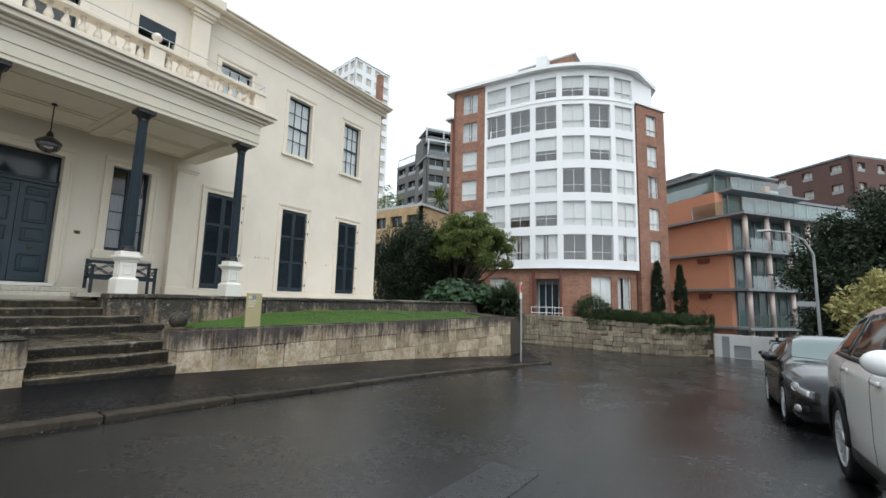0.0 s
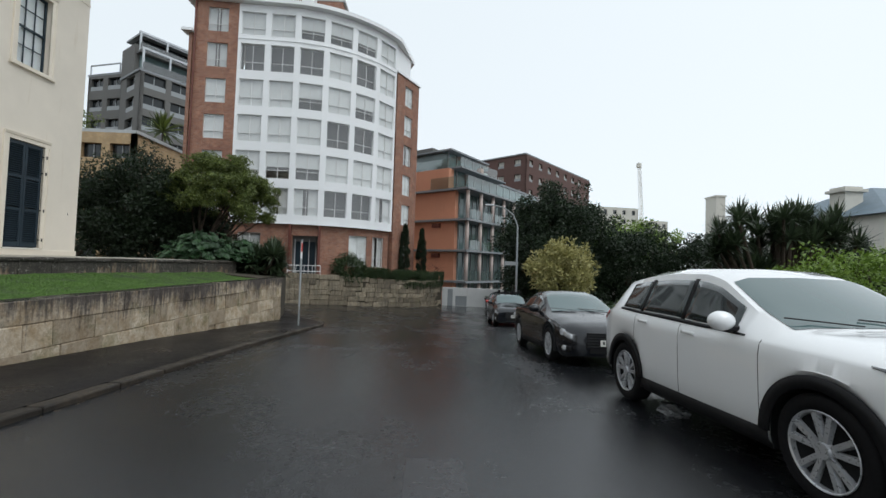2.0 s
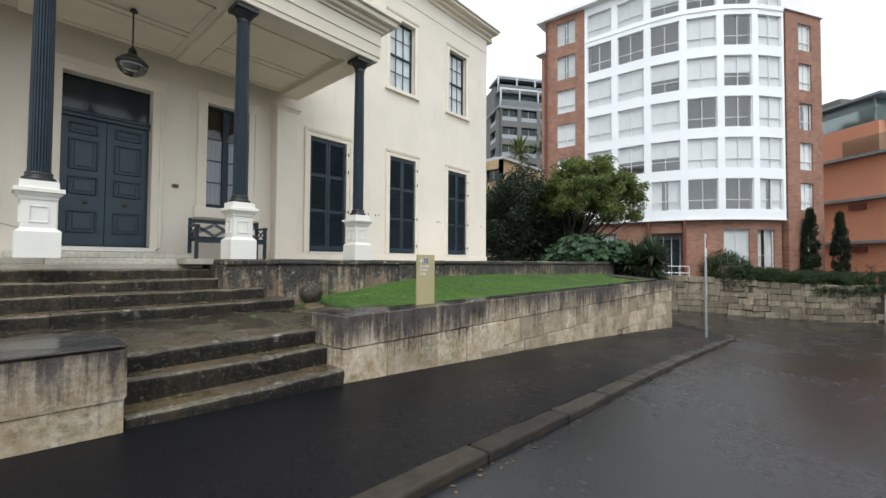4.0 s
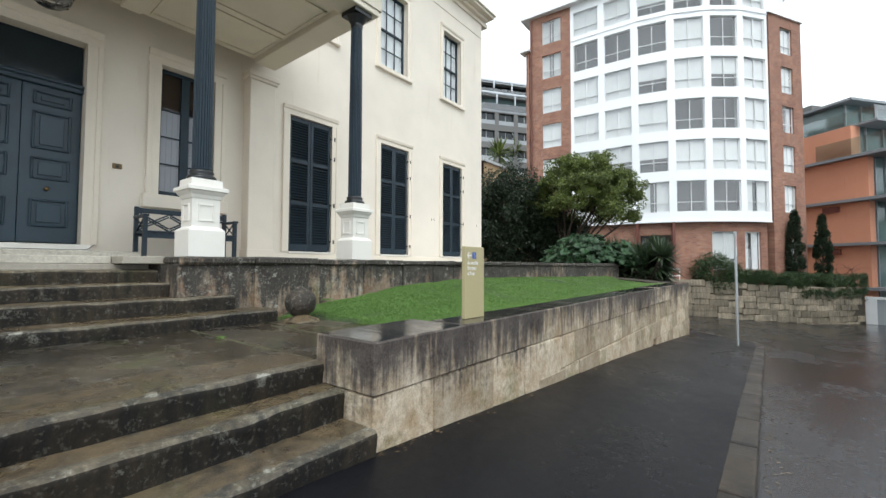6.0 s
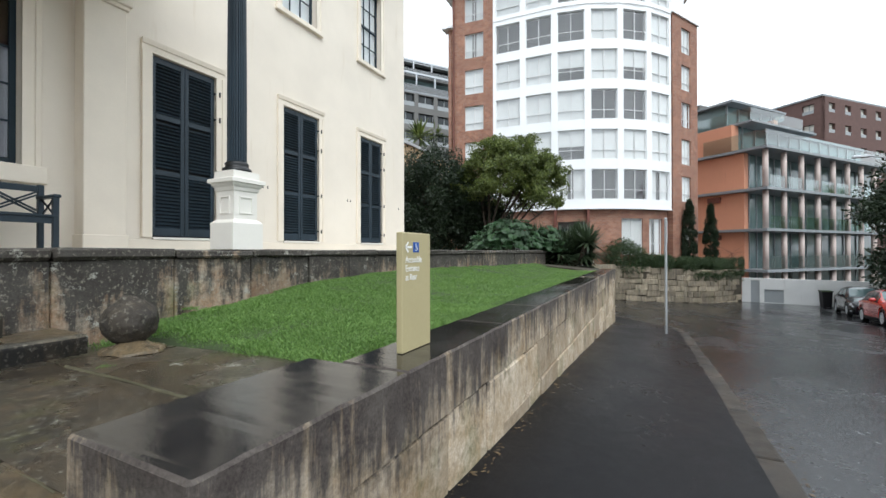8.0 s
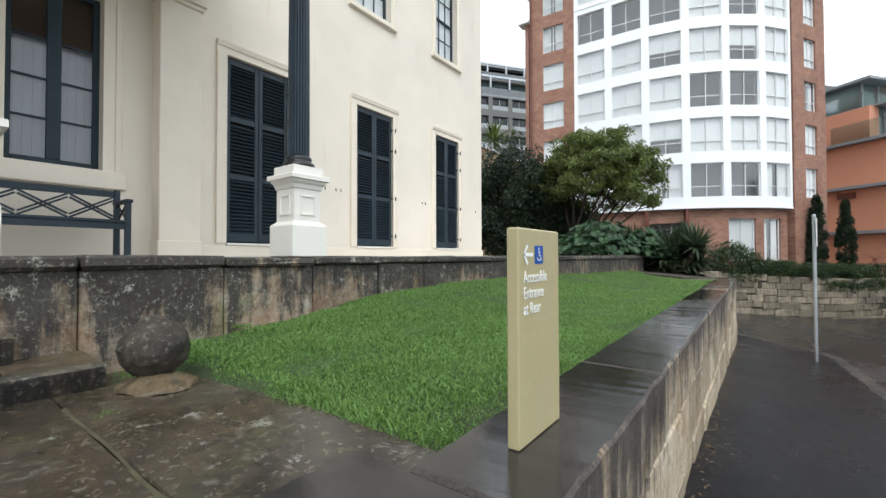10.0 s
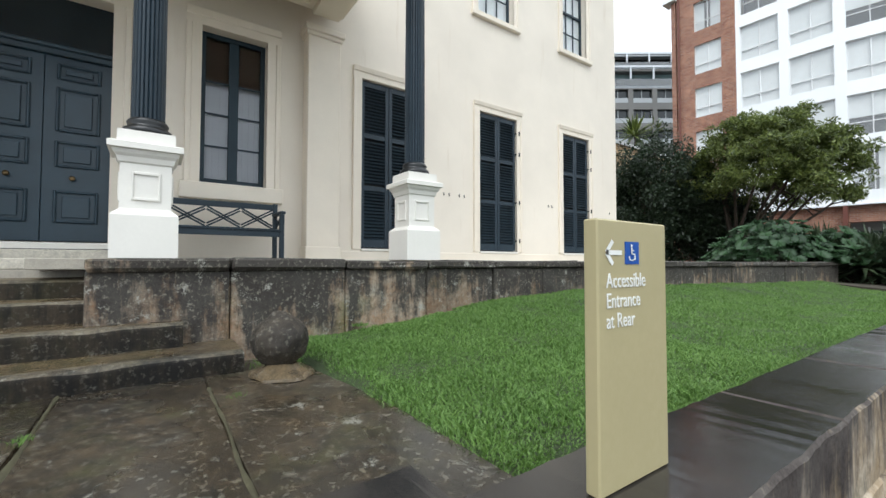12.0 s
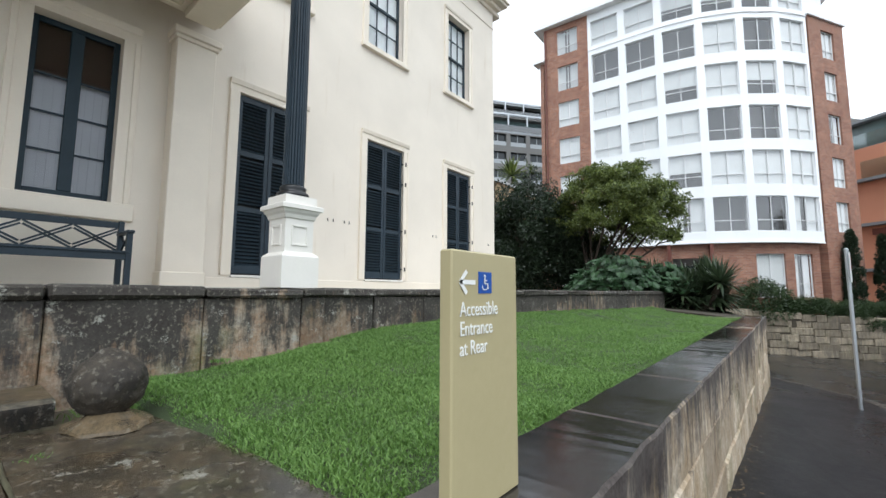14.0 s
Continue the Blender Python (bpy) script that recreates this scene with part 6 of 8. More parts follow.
    for j in range(5):
        slab("penthouse_mullion", 1.9 + j * 1.8, 2.05 + j * 1.8, -4.08, -4.2, 12.62, 14.9, "frame_grey")
    slab("penthouse_wall", 9.5, 12, -4.6, -12, 12.62, 14.3, "pale_render")
    slab("penthouse_pier", 8.2, 8.9, -3.4, -4.0, 12.62, 14.2, "terracotta")
    slab("penthouse_rear", 12, 19, -6.5, -12, 12.7, 14.6, "grey_render")
    slab("penthouse_roof", 1.2, 10, -3.2, -12.4, 14.9, 15.1, "slab")
    slab("roof_plant", 2.5, 7.5, -7, -11, 15.1, 16.0, "grey_render")


terracotta()


def block_building(name, label, p, q, depth, z0, z1, material, cols, rows, win_w, win_h, pane="dark_glass", balcony=False, roof="slab", side=None):
    """A building of straight storeys: a pierced front and flank, panes set back in every opening, sills and a parapet."""
    b = thing(name, label, "building")
    P, Q = Vector(p), Vector(q)
    d = (Q - P).normalized()
    back = Vector((-d.y, d.x)) * depth
    side = max(2, int(cols * depth / (Q - P).length)) if side is None else side
    for a, c, n in ((P, Q, cols), (Q, Q + back, side), (P + back, P, side)):
        pt = flat_put(a, c)
        L = (c - a).length
        hs = []
        for i in range(n):
            for j in range(rows):
                u = L * (i + 0.5) / n
                z = z0 + (z1 - z0) * (j + 0.28) / rows
                hs.append((u - win_w / 2, u + win_w / 2, z, z + win_h))
        part("wall", pierced((0, L), (z0, z1), hs, pt, 0.0, -0.4), material, b)
        for h in hs:
            w = part("window", prism(bmesh.new(), [pt(u, e, 0)[:2] for u, e in ((h[0], -0.5), (h[1], -0.5), (h[1], -0.44), (h[0], -0.44))], h[2] - 0.1, h[3] + 0.1), M[pane], b)
            fr = bmesh.new()
            um = (h[0] + h[1]) / 2
            prism(fr, [pt(u, e, 0)[:2] for u, e in ((um - 0.05, -0.44), (um + 0.05, -0.44), (um + 0.05, -0.36), (um - 0.05, -0.36))], h[2], h[3])
            if balcony:
                prism(fr, [pt(u, e, 0)[:2] for u, e in ((h[0], -0.1), (h[1], -0.1), (h[1], -0.05), (h[0], -0.05))], h[2], h[2] + win_h * 0.35)
            part("window_frame", fr, M["frame_grey"], w)
    part("parapet", prism(bmesh.new(), [tuple(v) for v in (P - d * 0.2, Q + d * 0.2, Q + back + d * 0.2, P + back - d * 0.2)], z1, z1 + 0.3), M[roof], b)
    return b


grey = block_building("grey_apartments", "tall grey concrete apartment building with deep balconies", (-40.9, 56.0), (-33.0, 67.0), 6.7, 0, 26.2, M["grey_render"], 4, 9, 2.7, 1.95, balcony=True, side=1)
g_front = flat_put((-40.9, 56.0), (-33.0, 67.0))
g_slab = lambda nm, u0, u1, d0, d1, z0, z1, material, label="": part(nm, prism(bmesh.new(), [g_front(u, d, 0)[:2] for u, d in ((u0, d0), (u1, d0), (u1, d1), (u0, d1))], z0, z1), material, grey, label)
g_slab("flank_wall", 0.0, 1.0, -2.6, -6.9, 26.5, 30.6, M["grey_render"])
g_slab("upper_glazing", 0.6, 13.4, -2.2, -6.7, 26.5, 29.2, M["teal_glass"])
g_slab("upper_slab", 0.2, 13.6, -1.2, -6.8, 29.2, 29.5, M["grey_render"])
g_slab("top_room", 1.0, 13.2, -3.4, -6.7, 29.5, 32.0, M["dark_glass"])
g_slab("top_slab", 0.4, 13.6, -2.4, -6.9, 32.0, 32.25, M["frame_grey"])
for z, d in ((26.5, -0.15), (29.5, -1.3)):
    g_slab("terrace_glass", 0.3, 13.4, d, d - 0.06, z, z + 1.1, M["green_glass"])
for z, d in ((29.35, -0.3), (31.9, -1.5)):
    g_slab("pergola_beam", 0.1, 13.5, d, d - 0.22, z, z + 0.28, M["galv"])
    for k in range(5):
        g_slab("pergola_post", 0.2 + k * 3.25, 0.42 + k * 3.25, d, d - 0.22, z - 2.6, z, M["galv"])
annexe = block_building("grey_annexe", "lower grey concrete building with glass balconies", (-53.6, 63.2), (-47.2, 61.4), 10, 0, 28.0, M["grey_render"], 2, 9, 2.4, 1.8, balcony=True, side=1)
part("roof_frame", tube(bmesh.new(), [(-53.4, 63.3, 28.2), (-53.4, 63.3, 29.7), (-48, 61.8, 29.7), (-48, 61.8, 28.2)], 0.12, 5), M["galv"], annexe)
block_building("yellow_brick_flats", "yellow brick flats with white-framed windows behind the trees", (-37.8, 40.0), (-29.8, 40.0), 18, -0.5, 13.0, M["yellow_brick"], 3, 4, 1.9, 1.4, roof="apt_roof", side=1)
block_building("brown_brick_flats", "dark brown brick apartment tower with pale balconies", (19.5, 92), (44, 118), 18, -4, 27.0, M["brown_brick"], 8, 9, 1.7, 1.6, pane="pale_render", balcony=True)
block_building("pale_flats", "cream rendered art deco flats in the distance", (61, 150), (76, 152), 14, -5, 24.5, M["pale_render"], 4, 9, 1.4, 1.7, roof="pale_render")
block_building("pale_flats", "long low pale building in the distance", (76.5, 158), (92, 160), 14, -5, 21, M["pale_render"], 5, 8, 1.4, 1.5, roof="pale_render")
tower = thing("chimney_tower", "plain white tower block end in the distance", "building")
part("tower_wall", boxed(104.5, 150, -5, 108, 156, 30), M["pale_render"], tower)
part("tower_cap", boxed(104.2, 149.7, 30, 108.3, 156.3, 30.6), M["pale_render"], tower)
# white walls and pale panes put the distance haze into the tower's colours
hazy = block_building("glass_tower", "distant glass office tower behind the villa roof, haze painted as pale colour", (-154, 122), (-127, 118.5), 20, 0, 106, M["apt_white"], 6, 18, 3.0, 3.4, pane="pale_render")
chim = thing("chimney", "red brick chimney beyond the villa roof", "chimney")
part("stack", boxed(-59.2, 61.6, -2, -58.0, 62.6, 49.4), M["brick"], chim)

crane = thing("tower_crane", "red and white lattice crane far away", "crane")
bm = bmesh.new()
for dx, dy in ((-0.6, -0.6), (0.6, -0.6), (0.6, 0.6), (-0.6, 0.6)):
    tube(bm, [(80 + dx, 155 + dy, 0), (77.6 + dx * 0.6, 155 + dy * 0.6, 43)], 0.08, 4)
for k in range(22):
    z = k * 1.95
    x = 80 - 2.4 * z / 43
    tube(bm, [(x - 0.6, 154.4, z), (x + 0.5, 154.4, z + 1.95)], 0.05, 4)
    tube(bm, [(x + 0.6, 154.4, z), (x - 0.5, 154.4, z + 1.95)], 0.05, 4)
part("jib", bm, M["pale_render"], crane)
part("cab", boxed(76.8, 154.2, 41.0, 78.2, 155.4, 42.6), M["pale_render"], crane)

villa = thing("white_villa", "white house with a blue slate hipped roof behind the garden", "house")
part("wall", boxed(29, 27, -2, 42, 38, 5.9), M["white"], villa)
bm = bmesh.new()
lo = [bm.verts.new(v) for v in ((28.4, 26.4, 5.9), (42.6, 26.4, 5.9), (42.6, 38.6, 5.9), (28.4, 38.6, 5.9))]
hi = [bm.verts.new(v) for v in ((33, 31.5, 8.6), (38, 31.5, 8.6), (38, 33.5, 8.6), (33, 33.5, 8.6))]
for i in range(4):
    bm.faces.new((lo[i], lo[(i + 1) % 4], hi[(i + 1) % 4], hi[i]))
bm.faces.new(hi), bm.faces.new(lo[::-1])
roof = part("roof", bm, M["blue_roof"], villa)
bm = boxed(29.2, 30, 5.8, 30.6, 31.2, 8.3)
box(bm, 29.0, 29.8, 7.9, 30.8, 31.4, 8.1)
part("chimney", bm, M["pale_render"], roof)
for y0 in (28.2, 31.5, 34.8):
    w = part("window", boxed(28.97, y0, 2.6, 29.02, y0 + 1.0, 4.3), M["dark_glass"], villa)
    part("window_frame", boxed(28.94, y0 + 0.46, 2.6, 28.965, y0 + 0.54, 4.3), M["frame_white"], w)

lamp = thing("street_lamp", "grey steel street lamp with a curved arm", "lamp")
lxx, lyy = 4.15, 27.5
bm = bmesh.new()
base = road_z(lxx, lyy)
tube(bm, [(lxx, lyy, base), (lxx, lyy, 2.5), (lxx, lyy, 4.2), (lxx - 0.3, lyy, 4.95), (lxx - 0.95, lyy, 5.4), (lxx - 1.7, lyy, 5.55)], [0.08, 0.065, 0.055, 0.045, 0.04, 0.035], 10)
part("pole", bm, M["frame_grey"], lamp)
part("head", boxed(lxx - 2.2, lyy - 0.1, 5.48, lxx - 1.6, lyy + 0.1, 5.6, 0.03), M["galv"], lamp)
part("plate", boxed(lxx - 0.8, lyy - 0.02, 1.6, lxx - 0.06, lyy + 0.01, 1.85, 0.003), M["frame_grey"], lamp)

# ---- planting ----
def leaf_cloud(name, centres, spread, per, size, material, parent, seed, droop=0.0, flat=1.0, slim=0.45, label=""):
    """Many small pointed leaves in clumps round the centres, as one mesh."""
    rng = np.random.default_rng(seed)
    c = np.repeat(np.array(centres, float), per, axis=0)
    sp = np.repeat(np.broadcast_to(np.asarray(spread, float), (len(centres),)), per)
    n = len(c)
    d = rng.normal(size=(n, 3))
    d /= np.linalg.norm(d, axis=1, keepdims=True)
    r = rng.uniform(0.25, 1.0, n) ** 0.6
    p = c + d * (sp * r)[:, None] * np.array([1, 1, flat])
    along = d * 0.7 + rng.normal(size=(n, 3)) * 0.6
    along[:, 2] -= droop
    along /= np.linalg.norm(along, axis=1, keepdims=True)
    side = np.cross(along, rng.normal(size=(n, 3)))
    side /= np.linalg.norm(side, axis=1, keepdims=True)
    L = (size * rng.uniform(0.6, 1.3, n))[:, None]
    v = np.stack([p, p + along * L * 0.45 + side * L * slim * 0.5, p + along * L, p + along * L * 0.45 - side * L * slim * 0.5], 1).reshape(-1, 3)
    f = np.arange(n * 4).reshape(-1, 4).tolist()
    ob = link_mesh(name, v, f, material, parent, label)
    return ob


def clump_centres(c, radii, n, seed, shell=0.6, low=-1.0, rough=0.25):
    """Uneven clump centres in the outer part of an ellipsoid."""
    rng = np.random.default_rng(seed)
    out = []
    while len(out) < n:
        d = rng.normal(size=3)
        d /= np.linalg.norm(d)
        if d[2] < low:
            continue
        k = 1 + rough * noise.noise(Vector(d * 2.1) + Vector((seed, 0, 0)))
        r = rng.uniform(shell, 1.0) * k
        out.append((c[0] + d[0] * radii[0] * r, c[1] + d[1] * radii[1] * r, c[2] + d[2] * radii[2] * r))
    return out


def limbs(base, ends, r0, name, parent, material, seed, fork=0.35):
    """A tapered trunk that forks into bent limbs towards the ends."""
    rng = random.Random(seed)
    bm = bmesh.new()
    b = Vector(base)
    for e in ends:
        e = Vector(e)
        m1 = b.lerp(e, fork) + Vector((rng.uniform(-0.2, 0.2), rng.uniform(-0.2, 0.2), 0.25))
        m2 = b.lerp(e, 0.7) + Vector((rng.uniform(-0.25, 0.25), rng.uniform(-0.25, 0.25), 0.2))
        tube(bm, [b, b.lerp(m1, 0.5) + Vector((0, 0, 0.1)), m1, m2, e], [r0, r0 * 0.7, r0 * 0.5, r0 * 0.3, r0 * 0.1], 7)
        for k in range(3):
            q = m2.lerp(e, rng.uniform(-0.3, 0.5))
            w = q + Vector((rng.uniform(-0.9, 0.9), rng.uniform(-0.9, 0.9), rng.uniform(0.1, 0.7)))
            tube(bm, [q, q.lerp(w, 0.5) + Vector((0, 0, 0.06)), w], [r0 * 0.22, r0 * 0.14, r0 * 0.05], 5)
    return part(name, bm, material, parent, smooth=True)


def tree(name, label, base, c, radii, n, per, size, material, seed, spread=0.45, r0=0.22, shell=0.55, low=-0.75, droop=0.1, rough=0.25, ends=7, flat=0.8):
    t = thing(name, label, "tree")
    cs = clump_centres(c, radii, n, seed, shell, low, rough)
    pick = random.Random(seed).sample(cs, ends)
    limbs(base, pick, r0, "trunk", t, M["bark"], seed)
    leaf_cloud("crown", cs, spread, per, size, material, t, seed + 1, droop, flat)
    return t


tree("dark_tree", "dense dark evergreen tree at the corner of the villa", (-15.6, 20.2, 0.9), (-15.6, 20.2, 3.6), (2.3, 2.2, 2.8), 300, 190, 0.13, M["leaf_dark"], 3, 0.5, shell=0.45, low=-1)
tree("dark_tree", "dark evergreen shrub tree behind the lawn", (-13.9, 22.6, 0.9), (-13.9, 22.8, 2.6), (1.8, 1.6, 2.0), 190, 170, 0.12, M["leaf_dark"], 8, 0.45, shell=0.4, low=-1)

umb = thing("spreading_tree", "spreading tree with bare forked limbs and a flat layered crown", "tree")


def spreading_tree():
    rng = random.Random(17)
    base = Vector((-12.85, 20.6, 0.85))
    cx, cy = -11.85, 20.6
    lobes = []
    while len(lobes) < 84:
        a, r = rng.uniform(0, 2 * math.pi), 2.35 * math.sqrt(rng.random())
        p = Vector((cx + r * math.cos(a), cy + r * 0.85 * math.sin(a), 6.4 - 0.27 * r * r - (rng.random() ** 1.5) * 1.9))
        if p.z > 3.45 and all((p - q).length > 0.4 for q in lobes):
            lobes.append(p)
    limbs(base, lobes[:12], 0.115, "trunk", umb, M["bark"], 17, 0.3)
    clumps = []
    for p in lobes:
        wide = rng.uniform(0.38, 0.62)
        for k in range(11):
            clumps.append((p.x + rng.gauss(0, wide * 0.55), p.y + rng.gauss(0, wide * 0.55), p.z + rng.gauss(0, 0.12)))
    leaf_cloud("crown", clumps, 0.2, 80, 0.105, M["leaf_mid"], umb, 18, 0.0, 0.6)


spreading_tree()


def broad_leaf_bush(name, label, c, r, h, n, size, material, seed):
    """Large cut leaves on arching stalks."""
    t = thing(name, label, "shrub")
    rng = random.Random(seed)
    bm = bmesh.new()
    stalks = bmesh.new()
    for k in range(n):
        a, q = rng.uniform(0, 2 * math.pi), math.sqrt(rng.uniform(0.02, 1))
        top = Vector((c[0] + r * q * math.cos(a), c[1] + r * q * math.sin(a), c[2] + h * (1 - 0.55 * q * q) * rng.uniform(0.6, 1.0)))
        foot = Vector((c[0] + r * 0.3 * q * math.cos(a), c[1] + r * 0.3 * q * math.sin(a), c[2]))
        if k % 3 == 0:
            tube(stalks, [foot, foot.lerp(top, 0.6) + Vector((0, 0, 0.15)), top], 0.012, 4)
        d = Vector((math.cos(a), math.sin(a), rng.uniform(-1.5, 0.3))).normalized()
        s = d.cross(Vector((0, 0, 1))).normalized()
        L = size * rng.uniform(0.7, 1.2)
        centre = bm.verts.new(top)
        rim = []
        lobes = 9
        for i in range(lobes * 2 + 1):
            u = -1.25 * math.pi / 2 + 2.5 * math.pi / 2 * i / (lobes * 2)
            rr = L * (1.0 if i % 2 == 0 else 0.62) * (0.6 + 0.4 * math.cos(u * 0.7))
            rim.append(bm.verts.new(top + d * rr * math.cos(u) + s * rr * 0.8 * math.sin(u) + Vector((0, 0, -0.05 * (i % 2)))))
        for p, q2 in zip(rim, rim[1:]):
            bm.faces.new((centre, p, q2))
    part("stalk", stalks, M["leaf_spike"], t)
    part("leaves", bm, material, t)
    return t


broad_leaf_bush("philodendron", "large glossy philodendron with deeply cut leaves", (-10.8, 17.5, 0.9), 1.45, 1.75, 360, 0.27, M["leaf_big"], 5)
broad_leaf_bush("philodendron", "glossy philodendron at the far edge of the lawn", (-9.6, 18.2, 0.85), 1.0, 1.5, 180, 0.25, M["leaf_big"], 6)


def spiky(name, label, heads, length, n, material, seed, category="shrub", wide=0.05, trunk=None):
    """Rosettes of long stiff pointed leaves, on stems where there is a trunk."""
    t = thing(name, label, category)
    rng = random.Random(seed)
    verts, faces = [], []
    for h in heads:
        h = Vector(h)
        for k in range(n):
            a, e = rng.uniform(0, 2 * math.pi), rng.uniform(-0.25, 1.4)
            d = Vector((math.cos(a) * math.cos(e), math.sin(a) * math.cos(e), math.sin(e)))
            s = d.cross(Vector((0, 0, 1)))
            s = s.normalized() if s.length > 1e-3 else Vector((1, 0, 0))
            L = length * rng.uniform(0.7, 1.15)
            droop = Vector((0, 0, -0.22 * L * (1 - math.sin(e))))
            i = len(verts)
            verts += [h + s * wide * 0.6, h - s * wide * 0.6, h + d * L * 0.5 - s * wide + droop * 0.25, h + d * L * 0.5 + s * wide + droop * 0.25, h + d * L + droop]
            faces += [(i, i + 1, i + 2, i + 3), (i + 3, i + 2, i + 4)]
    link_mesh("leaves", verts, faces, material, t)
    if trunk:
        for h in heads:
            bm = bmesh.new()
            b = Vector((trunk[0] + (h[0] - trunk[0]) * 0.3, trunk[1] + (h[1] - trunk[1]) * 0.3, trunk[2]))
            tube(bm, [b, b.lerp(Vector(h), 0.5) + Vector((0.05, 0, -0.1)), h], [0.14, 0.1, 0.07], 7)
            part("trunk", bm, M["bark"], t)
    return t


rng = random.Random(19)
spiky("yucca", "dark spiky yuccas crowding the bed beyond the lawn", [(-8.1 - 1.9 * k / 11 + rng.uniform(-0.15, 0.15), 17.6 + 1.7 * ((k * 5) % 12) / 12, 1.15 + rng.uniform(-0.1, 0.65)) for k in range(12)], 0.8, 90, M["leaf_spike"], 20, wide=0.04, trunk=(-9.0, 18.4, 0.8))
rng = random.Random(9)
spiky("cycad", "dark arching cycads among the shrubs beyond the lawn", [(-9.0 + rng.uniform(-1.2, 0.9), 19.0 + rng.uniform(-0.8, 1.4), 1.05 + rng.uniform(-0.1, 0.6)) for k in range(22)], 1.0, 80, M["leaf_spike"], 2)
spiky("agave", "grey-green spiky agave by the path corner", [(-8.15, 18.4, 0.85), (-8.5, 19.6, 1.0)], 0.75, 60, M["leaf_spike"], 3, wide=0.06)

bush = thing("round_bush", "rounded clipped green bush on the garden wall", "shrub")
cs = clump_centres((-7.7, 31.6, 0.95), (1.45, 1.2, 1.15), 110, 5, 0.5, -0.8, 0.1)
leaf_cloud("leaves", cs, 0.3, 60, 0.13, M["leaf_hedge"], bush, 6)
limbs((-7.7, 31.6, 0.2), cs[:4], 0.06, "stem", bush, M["bark"], 6)

hedge = thing("hedge", "low dark clipped hedge along the garden wall", "hedge")
hc = []
rng = random.Random(12)
for k in range(460):
    p, d, L = gw_at(rng.uniform(20.6, 29.9))
    q = p - Vector((d.y, -d.x)) * rng.uniform(-0.12, 1.1)
    hc.append((q.x, q.y, -0.02 + 0.4 * smooth01(-q.x, 2, 9) + rng.uniform(0.1, 0.8)))
leaf_cloud("leaves", hc, 0.19, 120, 0.075, M["leaf_hedge"], hedge, 13)
for k in range(9):
    p, d, L = gw_at(21.6 + k * 1.0)
    q = p - Vector((d.y, -d.x)) * 0.55
    part("stem", tube(bmesh.new(), [(q.x, q.y, -0.2), (q.x + 0.1, q.y, 0.5)], 0.03, 5), M["bark"], hedge)
hedge2 = thing("ivy", "dark ivy and ferns hanging over the garden wall", "ivy")
ic = []
for k in range(90):
    p, d, L = gw_at(rng.uniform(24.5, 29.9))
    q = p + Vector((d.y, -d.x)) * rng.uniform(0.0, 0.12)
    ic.append((q.x, q.y, -0.1 - abs(rng.gauss(0, 0.25))))
leaf_cloud("leaves", ic, 0.14, 40, 0.09, M["leaf_hedge"], hedge2, 14)

for x, y, h, s in ((-3.75, 35.7, 4.7, 1), (-2.35, 37.2, 4.5, 2)):
    cy = thing("cypress", "slim dark pencil cypress beside the brick wing", "tree", "pencil cypresses")
    cs = []
    rg = random.Random(s)
    for k in range(110):
        z = rg.uniform(0, 1)
        r = 0.34 * math.sin(math.pi * min(1, 0.25 + z * 0.75)) ** 0.8
        a = rg.uniform(0, 6.3)
        cs.append((x + r * math.cos(a), y + r * math.sin(a), 0.3 + z * (h - 0.3)))
    leaf_cloud("crown", cs, 0.16, 150, 0.1, M["leaf_dark"], cy, s, -0.8, 1.6)
    part("trunk", tube(bmesh.new(), [(x, y, -0.2), (x, y, h * 0.8)], [0.08, 0.02], 6), M["bark"], cy)

bare = thing("bare_shrub", "small bare reddish shrub beside the cypresses", "shrub")
limbs((-1.3, 38.9, -0.1), [(-1.3 + math.cos(a) * 0.8, 38.9 + math.sin(a) * 0.5, 1.2 + 0.3 * math.sin(3 * a)) for a in (0, 1, 2, 3, 4, 5)], 0.05, "stem", bare, M["cherry"], 4)

# garden on the far side of the street
GARDEN = lambda x, y: road_z(min(x, 4), y) + 0.12
tree("great_fig", "large dark round-crowned tree across the street", (8.2, 31, -1.9), (8.2, 31.5, 2.9), (4.7, 3.8, 4.6), 420, 170, 0.21, M["leaf_dark"], 23, 0.75, r0=0.4, shell=0.6, low=-0.9, rough=0.3)
tree("dark_tree", "dark evergreen tree in the garden row", (13.2, 30, -1.8), (13.2, 30.5, 1.7), (3.6, 2.6, 3.2), 240, 140, 0.2, M["leaf_dark"], 25, 0.6, r0=0.3, shell=0.55, low=-1)
tree("dark_tree", "dark evergreen tree in the garden row", (18.5, 29, -1.6), (18.5, 29.5, 1.6), (3.8, 2.5, 3.0), 240, 140, 0.2, M["leaf_dark"], 27, 0.6, r0=0.3, shell=0.55, low=-1)
tree("dark_tree", "dark evergreen tree in the garden row", (24, 27, -1.5), (24, 27, 1.4), (4.2, 2.5, 2.9), 240, 140, 0.2, M["leaf_dark"], 29, 0.6, r0=0.3, shell=0.55, low=-1)
yb = thing("yellow_bush", "rounded yellow-green variegated shrub across the street", "shrub")
cs = clump_centres((6.2, 24.6, 1.35), (1.9, 1.6, 1.75), 110, 41, 0.65, -0.8, 0.15)
leaf_cloud("leaves", cs, 0.42, 70, 0.26, M["leaf_yellow"], yb, 42, -0.1, 0.9, 0.4)
limbs((6.2, 24.6, -1.5), cs[:6], 0.09, "stem", yb, M["bark"], 43)
rng = random.Random(51)
